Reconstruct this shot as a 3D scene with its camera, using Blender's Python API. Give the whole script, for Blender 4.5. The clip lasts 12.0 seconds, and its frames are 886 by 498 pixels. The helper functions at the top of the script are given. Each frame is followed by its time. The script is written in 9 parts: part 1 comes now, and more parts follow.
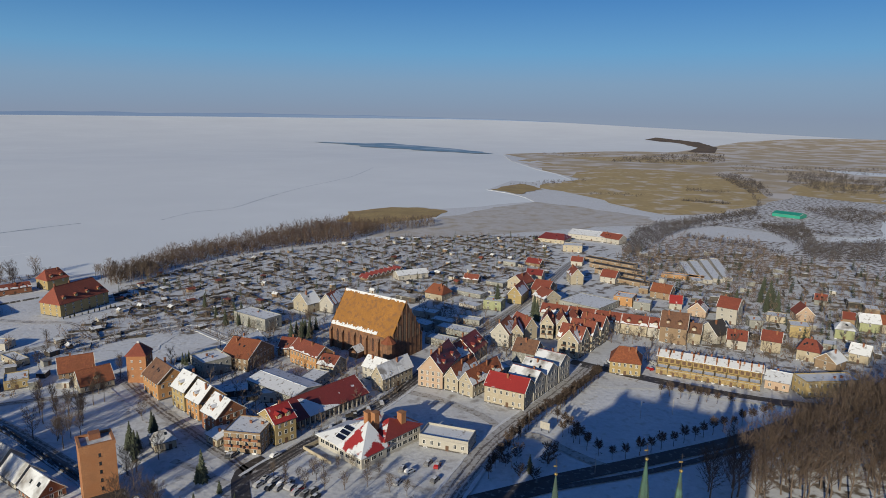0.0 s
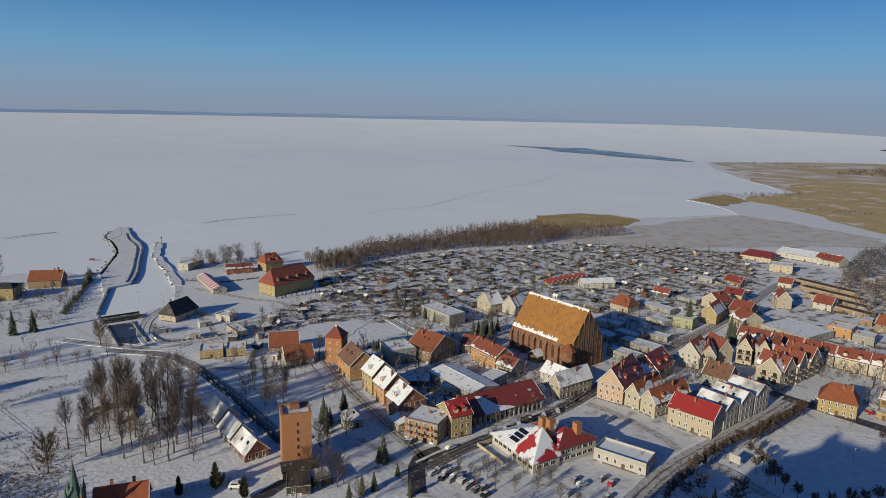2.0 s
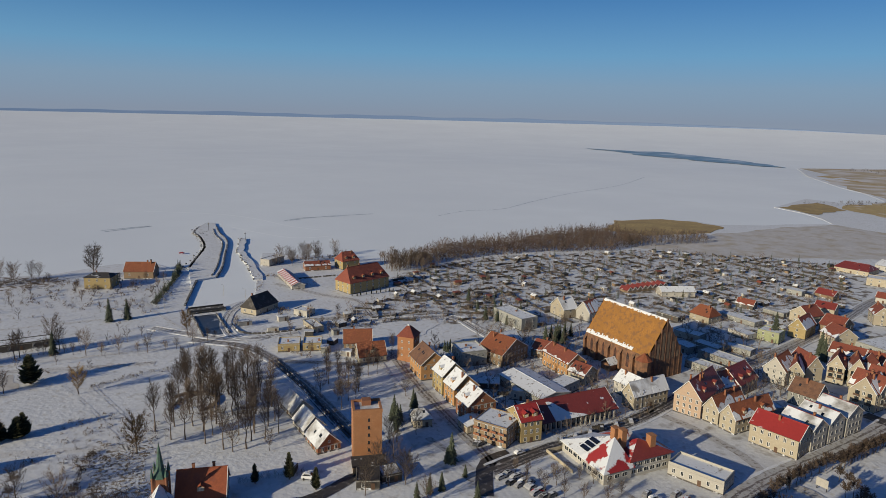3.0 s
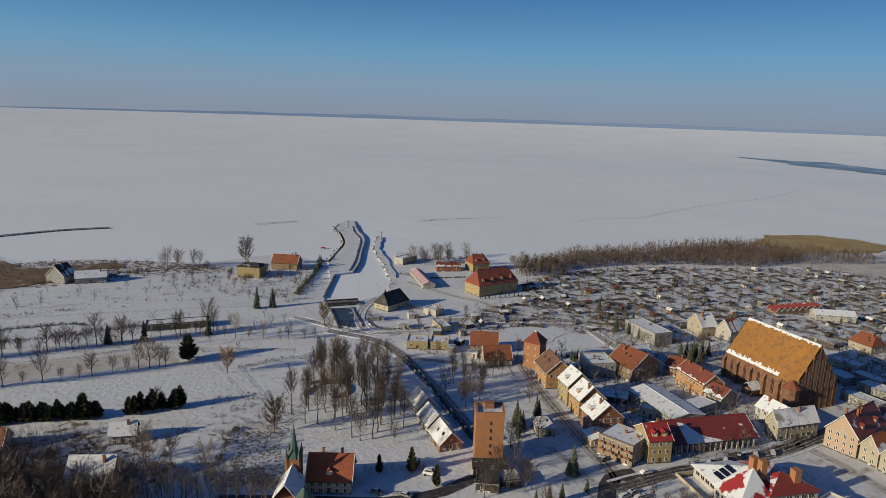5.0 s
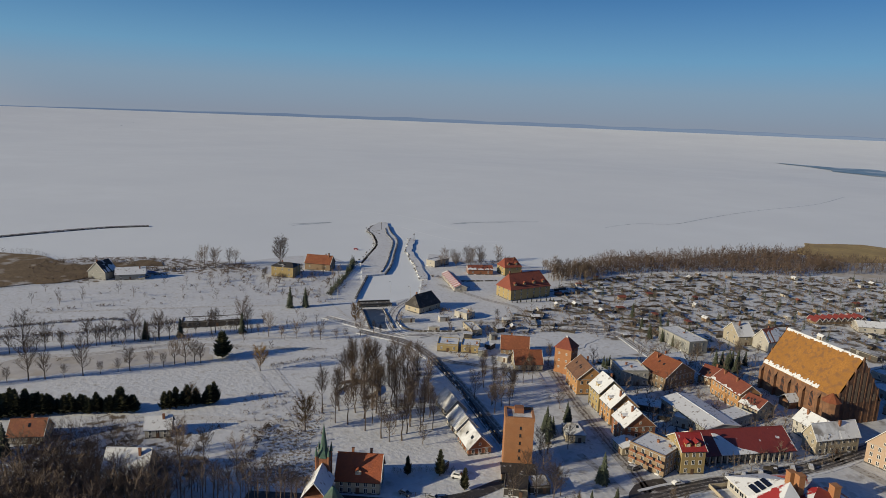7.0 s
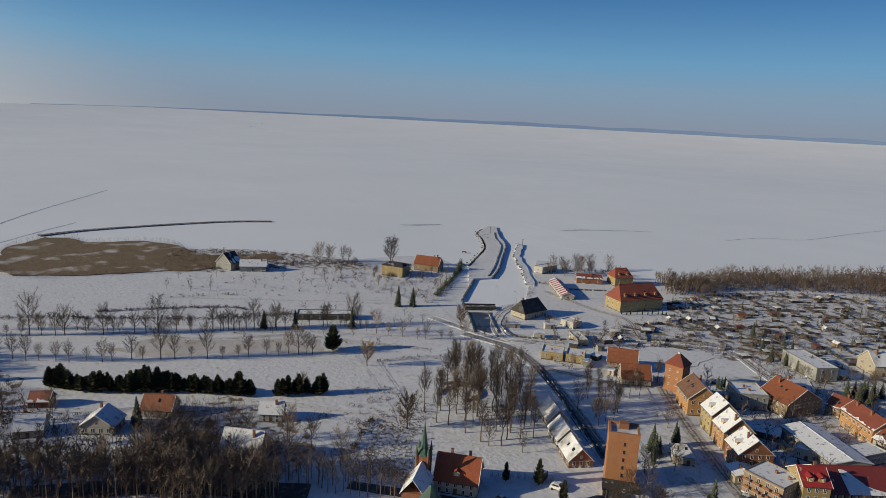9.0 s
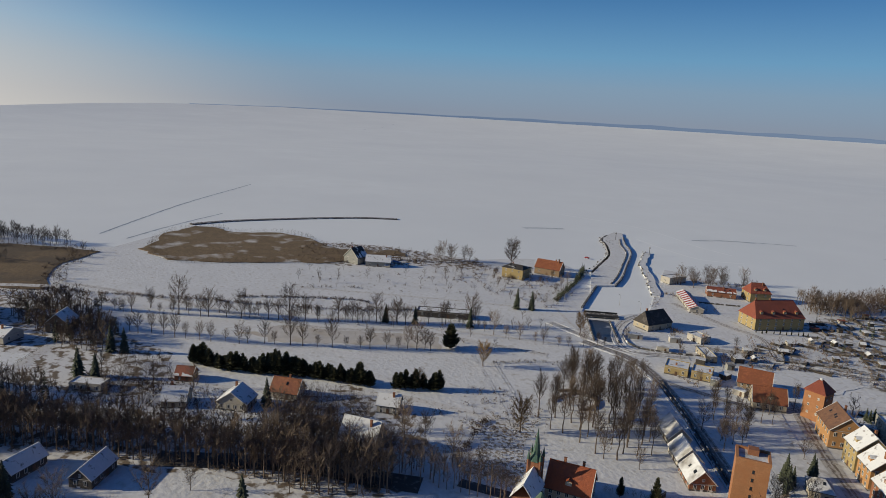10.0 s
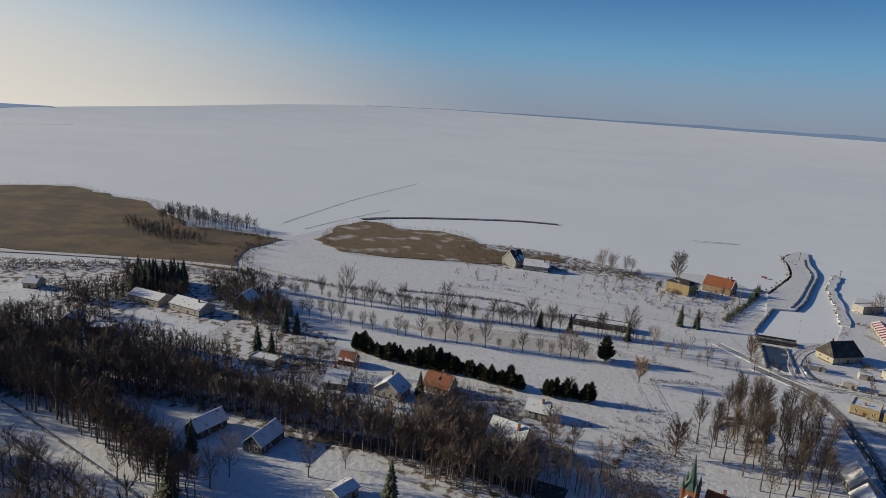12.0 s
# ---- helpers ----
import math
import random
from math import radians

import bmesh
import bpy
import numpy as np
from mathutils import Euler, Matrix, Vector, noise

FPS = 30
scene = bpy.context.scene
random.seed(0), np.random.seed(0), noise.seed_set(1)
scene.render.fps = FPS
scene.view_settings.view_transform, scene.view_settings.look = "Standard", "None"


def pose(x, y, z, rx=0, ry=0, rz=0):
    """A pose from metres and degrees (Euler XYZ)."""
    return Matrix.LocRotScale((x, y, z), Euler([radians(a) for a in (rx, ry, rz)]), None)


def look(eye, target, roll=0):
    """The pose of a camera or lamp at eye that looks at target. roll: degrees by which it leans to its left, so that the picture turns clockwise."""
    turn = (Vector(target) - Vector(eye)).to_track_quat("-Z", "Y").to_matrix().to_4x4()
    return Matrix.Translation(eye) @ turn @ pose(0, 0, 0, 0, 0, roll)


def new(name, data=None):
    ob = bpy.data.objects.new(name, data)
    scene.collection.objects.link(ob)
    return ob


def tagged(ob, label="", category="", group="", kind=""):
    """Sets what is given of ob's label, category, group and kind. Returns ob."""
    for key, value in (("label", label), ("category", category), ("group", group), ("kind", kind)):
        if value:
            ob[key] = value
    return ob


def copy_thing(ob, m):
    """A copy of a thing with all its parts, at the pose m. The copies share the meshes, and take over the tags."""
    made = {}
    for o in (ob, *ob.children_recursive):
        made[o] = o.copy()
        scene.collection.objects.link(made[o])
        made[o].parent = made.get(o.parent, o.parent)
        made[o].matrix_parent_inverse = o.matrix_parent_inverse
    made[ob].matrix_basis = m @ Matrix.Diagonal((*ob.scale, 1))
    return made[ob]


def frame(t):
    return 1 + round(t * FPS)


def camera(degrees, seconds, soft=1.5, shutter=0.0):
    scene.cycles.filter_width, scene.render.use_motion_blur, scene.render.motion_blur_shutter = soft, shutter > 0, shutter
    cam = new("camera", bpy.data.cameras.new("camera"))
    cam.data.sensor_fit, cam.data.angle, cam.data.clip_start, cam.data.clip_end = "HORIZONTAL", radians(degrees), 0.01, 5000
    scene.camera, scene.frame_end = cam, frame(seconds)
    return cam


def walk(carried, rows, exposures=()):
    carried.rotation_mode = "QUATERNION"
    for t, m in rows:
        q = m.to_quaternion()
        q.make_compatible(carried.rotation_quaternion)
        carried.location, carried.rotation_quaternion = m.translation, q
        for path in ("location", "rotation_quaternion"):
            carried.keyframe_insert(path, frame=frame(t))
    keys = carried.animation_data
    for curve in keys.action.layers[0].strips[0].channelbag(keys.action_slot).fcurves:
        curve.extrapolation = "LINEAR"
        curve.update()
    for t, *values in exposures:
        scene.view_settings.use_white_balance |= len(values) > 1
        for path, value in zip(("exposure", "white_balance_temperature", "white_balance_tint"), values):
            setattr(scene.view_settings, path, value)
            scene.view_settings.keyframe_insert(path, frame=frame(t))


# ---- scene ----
H = 122.0            # height of the drone over the town


def aim(yaw, pitch, roll):
    return Matrix.Translation((0, 0, H)) @ pose(0, 0, 0, 90 + pitch, 0, yaw) @ pose(0, 0, 0, 0, 0, roll)


cam = camera(67.87, 12.0, soft=0.5)
walk(cam, [
    (0, aim(0.000, -11.603, 0.731)),
    (0.5, aim(1.454, -11.631, 0.771)),
    (1, aim(5.327, -11.567, 0.808)),
    (1.5, aim(11.243, -11.540, 0.933)),
    (2, aim(16.410, -11.529, 1.207)),
    (2.5, aim(19.934, -11.508, 1.361)),
    (3, aim(22.964, -11.498, 1.447)),
    (5, aim(34.535, -11.470, 1.905)),
    (5.5, aim(35.516, -11.454, 2.066)),
    (6, aim(36.196, -11.393, 2.118)),
    (6.5, aim(36.787, -11.352, 2.217)),
    (8.5, aim(42.790, -11.296, 2.671)),
    (9, aim(46.961, -11.374, 2.939)),
    (9.5, aim(52.214, -11.573, 3.196)),
    (10, aim(57.689, -11.800, 3.444)),
    (10.5, aim(62.226, -12.019, 3.707)),
    (11, aim(66.873, -12.211, 4.000)),
    (11.5, aim(71.115, -12.411, 4.135)),
    (12, aim(71.735, -12.400, 4.130)),
], exposures=[(0.0, -0.02, 6550, 10), (3.0, -0.06, 6850, 10), (6.0, -0.08, 7050, 10), (12.0, -0.05, 7000, 10)])

# ---- sky and sun ----
SHADOW = 62.0        # compass of the shadows, degrees from +x
SUN_UP = 17.5
world = bpy.data.worlds.new("sky")
scene.world = world
world.use_nodes = True
wt = world.node_tree
sky = wt.nodes.new("ShaderNodeTexSky")
sky.sky_type = "NISHITA"
sky.sun_disc = False
sky.sun_elevation = radians(SUN_UP)
sky.sun_rotation = radians(-90 - SHADOW - 0)
sky.air_density, sky.dust_density, sky.ozone_density = 0.8, 1.5, 3.0
tint = wt.nodes.new("ShaderNodeMix")          # cool winter haze
tint.data_type, tint.blend_type = "RGBA", "MULTIPLY"
tint.inputs[0].default_value = 1.0
tint.inputs[7].default_value = (0.255, 0.61, 1.08, 1)
wt.links.new(sky.outputs[0], tint.inputs[6])
way = wt.nodes.new("ShaderNodeTexCoord")
split = wt.nodes.new("ShaderNodeSeparateXYZ")
wt.links.new(way.outputs["Generated"], split.inputs[0])
deep = wt.nodes.new("ShaderNodeMapRange")      # the clear sky overhead, above the haze
deep.interpolation_type = "SMOOTHSTEP"
for k, v in (("From Min", 0.22), ("From Max", 0.60), ("To Min", 1.0), ("To Max", 1.75)):
    deep.inputs[k].default_value = v
wt.links.new(split.outputs["Z"], deep.inputs["Value"])
clear = wt.nodes.new("ShaderNodeVectorMath")
clear.operation = "SCALE"
wt.links.new(tint.outputs[2], clear.inputs[0])
wt.links.new(deep.outputs["Result"], clear.inputs["Scale"])
low = wt.nodes.new("ShaderNodeMapRange")       # haze lies thick on the horizon and thins out upwards
low.interpolation_type = "SMOOTHSTEP"
for k, v in (("From Min", 0.0), ("From Max", 0.34), ("To Min", 0.86), ("To Max", 0.0)):
    low.inputs[k].default_value = v
wt.links.new(split.outputs["Z"], low.inputs["Value"])
shade = wt.nodes.new("ShaderNodeMapRange")     # its colour, from grey-blue at the horizon to clear blue
for k, v in (("From Min", -0.05), ("From Max", 0.20), ("To Min", 0.0), ("To Max", 1.0)):
    shade.inputs[k].default_value = v
wt.links.new(split.outputs["Z"], shade.inputs["Value"])
band = wt.nodes.new("ShaderNodeValToRGB")
stops = ((0.0, (0.31, 0.36, 0.43)), (0.20, (0.27, 0.34, 0.46)), (0.38, (0.25, 0.385, 0.55)), (0.55, (0.18, 0.42, 0.68)), (0.90, (0.10, 0.33, 0.70)))
while len(band.color_ramp.elements) < len(stops):
    band.color_ramp.elements.new(0.5)
for e, (p, c) in zip(band.color_ramp.elements, stops):
    e.position, e.color = p, (*c, 1)
wt.links.new(shade.outputs["Result"], band.inputs[0])
gain = wt.nodes.new("ShaderNodeVectorMath")
gain.operation = "SCALE"
gain.inputs["Scale"].default_value = 1 / 0.055
wt.links.new(band.outputs[0], gain.inputs[0])
haze = wt.nodes.new("ShaderNodeMix")
haze.data_type = "RGBA"
wt.links.new(low.outputs["Result"], haze.inputs[0])
wt.links.new(clear.outputs[0], haze.inputs[6])
wt.links.new(gain.outputs[0], haze.inputs[7])
sx, sy = -math.cos(radians(SHADOW)), -math.sin(radians(SHADOW))
toward = wt.nodes.new("ShaderNodeVectorMath")   # pale glow of the haze below the sun
toward.operation = "DOT_PRODUCT"
toward.inputs[1].default_value = (sx, sy, -1.6)
wt.links.new(way.outputs["Generated"], toward.inputs[0])
aura = wt.nodes.new("ShaderNodeMapRange")
aura.interpolation_type = "SMOOTHSTEP"
for k, v in (("From Min", 0.02), ("From Max", 0.95), ("To Min", 0.0), ("To Max", 0.9)):
    aura.inputs[k].default_value = v
wt.links.new(toward.outputs["Value"], aura.inputs["Value"])
glow = wt.nodes.new("ShaderNodeMix")
glow.data_type = "RGBA"
wt.links.new(aura.outputs["Result"], glow.inputs[0])
wt.links.new(haze.outputs[2], glow.inputs[6])
glow.inputs[7].default_value = (15.0, 14.4, 13.4, 1)
wt.links.new(glow.outputs[2], wt.nodes["Background"].inputs[0])
wt.nodes["Background"].inputs[1].default_value = 0.055
sun = new("sun", bpy.data.lights.new("sun", "SUN"))
sun.data.energy, sun.data.angle, sun.data.color = 4.8, radians(0.55), (0.97, 0.88, 0.67)
sun.matrix_world = look((sx * 100, sy * 100, 100 * math.tan(radians(SUN_UP))), (0, 0, 0))


# ---- materials ----
def mat(name, colour, rough=0.8, scale=1.0, vary=0.25, bump=0.3, second=None, share=0.5, soft=0.08, scale2=None,
        metal=0.0, random_hue=0.0, world_space=True, wave=None, detail=6.0):
    """A painted or natural surface: fine grain and a larger stain, and, with second, a second colour in patches that cover that share."""
    m = bpy.data.materials.new(name)
    m.use_nodes = True
    nt = m.node_tree
    bs = nt.nodes["Principled BSDF"]
    bs.inputs["Roughness"].default_value, bs.inputs["Metallic"].default_value = rough, metal
    N, L = nt.nodes.new, nt.links.new
    co = N("ShaderNodeNewGeometry").outputs["Position"] if world_space else N("ShaderNodeTexCoord").outputs["Object"]

    def grain(s, d=5.0):
        n = N("ShaderNodeTexNoise")
        n.inputs["Scale"].default_value, n.inputs["Detail"].default_value = s, d
        L(co, n.inputs["Vector"])
        return n.outputs["Fac"]

    def mixed(f, a, b):
        x = N("ShaderNodeMix")
        x.data_type = "RGBA"
        for k, v in ((0, f), (6, a), (7, b)):
            if isinstance(v, (tuple, list)):
                x.inputs[k].default_value = (*v, 1)
            elif isinstance(v, float):
                x.inputs[k].default_value = v
            else:
                L(v, x.inputs[k])
        return x.outputs[2]

    def ramp(f, lo, hi):
        r = N("ShaderNodeMapRange")
        r.inputs["From Min"].default_value, r.inputs["From Max"].default_value = lo, hi
        L(f, r.inputs["Value"])
        return r.outputs["Result"]

    fine, broad = grain(scale, detail), grain(scale * 0.13, 3.0)
    dark = tuple(c * (1 - vary) for c in colour)
    lite = tuple(min(1, c * (1 + vary)) for c in colour)
    col = mixed(ramp(fine, 0.3, 0.7), dark, lite)
    col = mixed(ramp(broad, 0.35, 0.75), col, tuple(c * (1 - vary * 0.8) for c in colour))
    if random_hue:
        hs = N("ShaderNodeHueSaturation")
        rnd = N("ShaderNodeObjectInfo").outputs["Random"]
        L(ramp(rnd, -1.0 / random_hue * 0.5 + 0.0, 1.0), hs.inputs["Fac"])
        mul = N("ShaderNodeMath")
        mul.operation = "MULTIPLY_ADD"
        L(rnd, mul.inputs[0])
        mul.inputs[1].default_value, mul.inputs[2].default_value = random_hue, 1 - random_hue / 2
        L(mul.outputs[0], hs.inputs["Value"])
        hs.inputs["Fac"].default_value = 1
        for l in list(hs.inputs["Fac"].links):
            nt.links.remove(l)
        L(col, hs.inputs["Color"])
        col = hs.outputs["Color"]
    height = fine
    if wave:
        w = N("ShaderNodeTexWave")
        w.inputs["Scale"].default_value, w.inputs["Distortion"].default_value = wave, 1.0
        w.inputs["Detail"].default_value = 1.0
        L(N("ShaderNodeTexCoord").outputs["Object"], w.inputs["Vector"])
        col = mixed(ramp(w.outputs["Fac"], 0.0, 2.5), col, dark)
        height = w.outputs["Fac"]
    if second is not None:
        p = grain(scale2 or scale * 0.3, 5.0)
        centre = 0.5 + (0.5 - share) * 0.36
        col = mixed(ramp(p, centre - soft, centre + soft), col, second)
    L(col, bs.inputs["Base Color"])
    b = N("ShaderNodeBump")
    b.inputs["Strength"].default_value, b.inputs["Distance"].default_value = bump, 0.3 / max(scale, 0.05)
    L(height, b.inputs["Height"])
    L(b.outputs[0], bs.inputs["Normal"])
    return m


SNOW = (0.67, 0.685, 0.705)
M = dict(
    ice=mat("lagoon_ice_snow", (0.745, 0.775, 0.79), 0.7, 0.02, 0.03, 0.05, (0.70, 0.73, 0.75), 0.4, 0.15, 0.004),
    snow=mat("open_snow", (0.63, 0.64, 0.655), 0.75, 0.5, 0.10, 0.45, (0.46, 0.44, 0.41), 0.08, 0.10, 0.3),
    town=mat("town_snow", (0.58, 0.585, 0.59), 0.75, 0.6, 0.14, 0.45, (0.26, 0.235, 0.21), 0.13, 0.09, 0.16),
    garden=mat("garden_snow", (0.60, 0.61, 0.62), 0.8, 0.7, 0.13, 0.5, (0.15, 0.125, 0.10), 0.34, 0.05, 0.13),
    park=mat("park_snow", SNOW, 0.75, 0.6, 0.10, 0.45, (0.32, 0.28, 0.22), 0.12, 0.07, 0.35),
    field=mat("straw_field", (0.43, 0.315, 0.14), 0.9, 0.12, 0.2, 0.4, (0.56, 0.50, 0.43), 0.20, 0.07, 0.03),
    far_field=mat("far_field", (0.42, 0.335, 0.22), 0.9, 0.03, 0.13, 0.2, (0.55, 0.51, 0.48), 0.40, 0.06, 0.012),
    meadow=mat("frosted_meadow", (0.50, 0.475, 0.455), 0.85, 0.2, 0.12, 0.3, (0.40, 0.345, 0.27), 0.30, 0.10, 0.06),
    scrub=mat("scrub_ground", (0.15, 0.115, 0.085), 0.9, 0.6, 0.3, 0.5, (0.58, 0.585, 0.60), 0.58, 0.05, 0.22),
    weeds=mat("weedy_snow", SNOW, 0.8, 0.9, 0.1, 0.9, (0.22, 0.18, 0.13), 0.40, 0.05, 0.6),
    reed=mat("dry_reed", (0.145, 0.095, 0.050), 0.95, 0.6, 0.3, 0.8, (0.075, 0.052, 0.034), 0.5, 0.07, 0.03),
    reed_snow=mat("reed_in_snow", (0.165, 0.110, 0.058), 0.95, 0.6, 0.35, 0.8, (0.50, 0.48, 0.46), 0.13, 0.08, 0.045),
    fence=mat("weathered_fence", (0.060, 0.050, 0.042), 0.9, 1.5, 0.3, 0.3),
    reed_gold=mat("golden_reed", (0.38, 0.27, 0.11), 0.95, 0.25, 0.3, 0.8, (0.26, 0.18, 0.08), 0.35, 0.12, 0.04),
    wood_far=mat("far_wood", (0.085, 0.072, 0.066), 1.0, 0.05, 0.3, 0.9),
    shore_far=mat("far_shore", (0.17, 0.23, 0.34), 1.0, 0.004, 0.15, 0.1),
    asphalt=mat("wet_asphalt", (0.050, 0.045, 0.042), 0.55, 1.4, 0.25, 0.2, (0.20, 0.19, 0.18), 0.16, 0.06, 0.5),
    wet=mat("wet_wheel_track", (0.15, 0.13, 0.115), 0.5, 2.0, 0.3, 0.2, (0.40, 0.385, 0.37), 0.30, 0.06, 0.7),
    slush=mat("slushy_street", (0.44, 0.43, 0.415), 0.7, 1.2, 0.15, 0.3, (0.21, 0.185, 0.16), 0.28, 0.07, 0.6),
    path=mat("trodden_snow", (0.60, 0.595, 0.59), 0.8, 1.0, 0.10, 0.4, (0.34, 0.30, 0.26), 0.22, 0.06, 0.6),
    water=mat("open_water", (0.19, 0.29, 0.36), 0.4, 0.05, 0.15, 0.05, (0.5, 0.54, 0.58), 0.25, 0.1, 0.01),
    # Canal ice, its colour darkened for the shade between the walls.
    canal=mat("canal_ice", (0.055, 0.065, 0.085), 0.3, 0.6, 0.3, 0.1, (0.30, 0.31, 0.33), 0.16, 0.06, 0.2),
    crack=mat("ice_crack", (0.33, 0.38, 0.43), 0.5, 0.1, 0.3, 0.1),
    track=mat("pressed_snow", (0.83, 0.85, 0.86), 0.7, 0.5, 0.04, 0.1),
    stone=mat("dark_stone", (0.10, 0.092, 0.085), 0.9, 1.5, 0.3, 0.6, (0.6, 0.61, 0.63), 0.26, 0.05, 0.5),
    concrete=mat("concrete", (0.36, 0.34, 0.31), 0.85, 1.2, 0.18, 0.3),
    roof_snow=mat("roof_snow", SNOW, 0.75, 0.8, 0.05, 0.2, (0.25, 0.23, 0.22), 0.13, 0.05, 0.6),
    roof_old=mat("grey_roof_with_snow", (0.26, 0.245, 0.23), 0.85, 1.0, 0.2, 0.3, SNOW, 0.62, 0.10, 0.16),
    roof_red=mat("red_tile", (0.249, 0.063, 0.037), 0.75, 1.2, 0.28, 0.4, (0.20, 0.05, 0.032), 0.22, 0.08, 0.5, wave=2.2),
    roof_red_snow=mat("red_tile_weathered", (0.249, 0.067, 0.039), 0.75, 1.2, 0.30, 0.4, (0.20, 0.055, 0.035), 0.30, 0.08, 0.5, wave=2.2),
    roof_bright=mat("bright_red_sheet", (0.314, 0.032, 0.027), 0.5, 1.0, 0.14, 0.2, SNOW, 0.0, 0.04, 0.3, wave=2.0),
    roof_maroon=mat("maroon_sheet", (0.210, 0.039, 0.030), 0.5, 1.0, 0.18, 0.2, SNOW, 0.0, 0.03, 0.25, wave=1.6),
    roof_orange=mat("orange_tile", (0.281, 0.088, 0.037), 0.75, 1.2, 0.30, 0.4, (0.22, 0.065, 0.032), 0.25, 0.08, 0.5, wave=2.2),
    roof_church=mat("church_tile", (0.37, 0.165, 0.034), 0.8, 1.6, 0.25, 0.5, (0.22, 0.105, 0.040), 0.30, 0.08, 0.55, wave=1.8),
    roof_rust=mat("rust_red_tile", (0.36, 0.085, 0.030), 0.75, 1.2, 0.25, 0.4, (0.26, 0.065, 0.03), 0.25, 0.08, 0.5, wave=2.2),
    roof_inn=mat("dark_slate", (0.050, 0.043, 0.040), 0.8, 1.0, 0.3, 0.3, (0.09, 0.08, 0.075), 0.3, 0.05, 0.3, wave=2.0),
    roof_dark=mat("dark_felt", (0.045, 0.040, 0.038), 0.8, 1.0, 0.3, 0.3, SNOW, 0.05, 0.05, 0.3),
    roof_brown=mat("brown_tile", (0.20, 0.10, 0.06), 0.8, 1.2, 0.25, 0.4, (0.12, 0.065, 0.045), 0.3, 0.08, 0.5, wave=2.2),
    roof_green=mat("green_sheet", (0.02, 0.28, 0.20), 0.5, 0.6, 0.1, 0.1),
    copper=mat("verdigris", (0.055, 0.125, 0.092), 0.7, 1.2, 0.3, 0.3, (0.045, 0.075, 0.06), 0.45, 0.1, 0.8),
    white=mat("white_render", (0.409, 0.382, 0.336), 0.85, 1.5, 0.10, 0.1, random_hue=0.2),
    cream=mat("cream_render", (0.380, 0.326, 0.241), 0.85, 1.5, 0.12, 0.1, (0.34, 0.29, 0.21), 0.2, 0.1, 0.5, random_hue=0.25),
    yellow=mat("yellow_render", (0.341, 0.256, 0.117), 0.85, 1.5, 0.14, 0.1, (0.30, 0.22, 0.10), 0.2, 0.1, 0.5, random_hue=0.2),
    pink=mat("salmon_render", (0.418, 0.298, 0.213), 0.85, 1.5, 0.08, 0.1),
    ochre=mat("ochre_render", (0.411, 0.217, 0.090), 0.85, 1.5, 0.12, 0.1),
    grey=mat("grey_render", (0.25, 0.25, 0.23), 0.85, 1.5, 0.14, 0.15, random_hue=0.3),
    green=mat("greenish_render", (0.280, 0.296, 0.164), 0.85, 1.5, 0.12, 0.1),
    terrace=mat("terrace_render", (0.315, 0.226, 0.099), 0.85, 1.5, 0.2, 0.1, (0.17, 0.11, 0.055), 0.25, 0.06, 0.8),
    tan=mat("tan_render", (0.250, 0.172, 0.107), 0.85, 1.5, 0.15, 0.15, random_hue=0.2),
    shed=mat("shed_boards", (0.070, 0.062, 0.054), 0.85, 2.0, 0.3, 0.3, random_hue=0.9),
    brick=mat("red_brick", (0.270, 0.111, 0.057), 0.9, 2.5, 0.25, 0.5, (0.22, 0.09, 0.05), 0.35, 0.12, 0.4),
    brick_tower=mat("orange_brick", (0.361, 0.167, 0.078), 0.9, 3.0, 0.22, 0.5, (0.33, 0.14, 0.06), 0.35, 0.15, 0.3),
    brick_church=mat("old_church_brick", (0.23, 0.115, 0.062), 0.9, 2.0, 0.3, 0.5, (0.12, 0.065, 0.042), 0.42, 0.10, 0.5),
    glass=mat("window_glass", (0.025, 0.03, 0.035), 0.08, 0.5, 0.2, 0.0),
    frame=mat("white_frame", (0.72, 0.70, 0.66), 0.6, 3.0, 0.05, 0.0),
    door=mat("brown_door", (0.11, 0.06, 0.035), 0.6, 3.0, 0.2, 0.1),
    metal=mat("dark_metal", (0.06, 0.06, 0.065), 0.45, 3.0, 0.2, 0.0, metal=0.6),
    solar=mat("solar_panel", (0.010, 0.013, 0.025), 0.15, 3.0, 0.2, 0.0),
    gold=mat("gilded_ball", (0.70, 0.48, 0.16), 0.3, 3.0, 0.1, 0.0, metal=0.9),
    bark=mat("bark", (0.121, 0.092, 0.074), 0.95, 2.0, 0.3, 0.4, random_hue=0.4),
    twig=mat("bare_twigs", (0.162, 0.120, 0.091), 0.95, 1.0, 0.25, 0.0, random_hue=0.5),
    twig_red=mat("russet_twigs", (0.098, 0.068, 0.052), 0.95, 1.0, 0.25, 0.0, random_hue=0.4),
    twig_grey=mat("grey_twigs", (0.16, 0.13, 0.105), 0.95, 1.0, 0.25, 0.0, random_hue=0.4),
    needle=mat("fir_needles", (0.060, 0.072, 0.045), 0.9, 1.5, 0.35, 0.2, random_hue=0.4),
    thuja=mat("thuja_leaves", (0.084, 0.084, 0.039), 0.9, 1.5, 0.35, 0.2, random_hue=0.4),
    car=mat("car_paint", (0.22, 0.22, 0.23), 0.3, 2.0, 0.1, 0.0, random_hue=1.9),
    car_red=mat("red_car_paint", (0.35, 0.02, 0.02), 0.3, 2.0, 0.1, 0.0),
    car_white=mat("white_car_paint", (0.7, 0.7, 0.7), 0.3, 2.0, 0.05, 0.0),
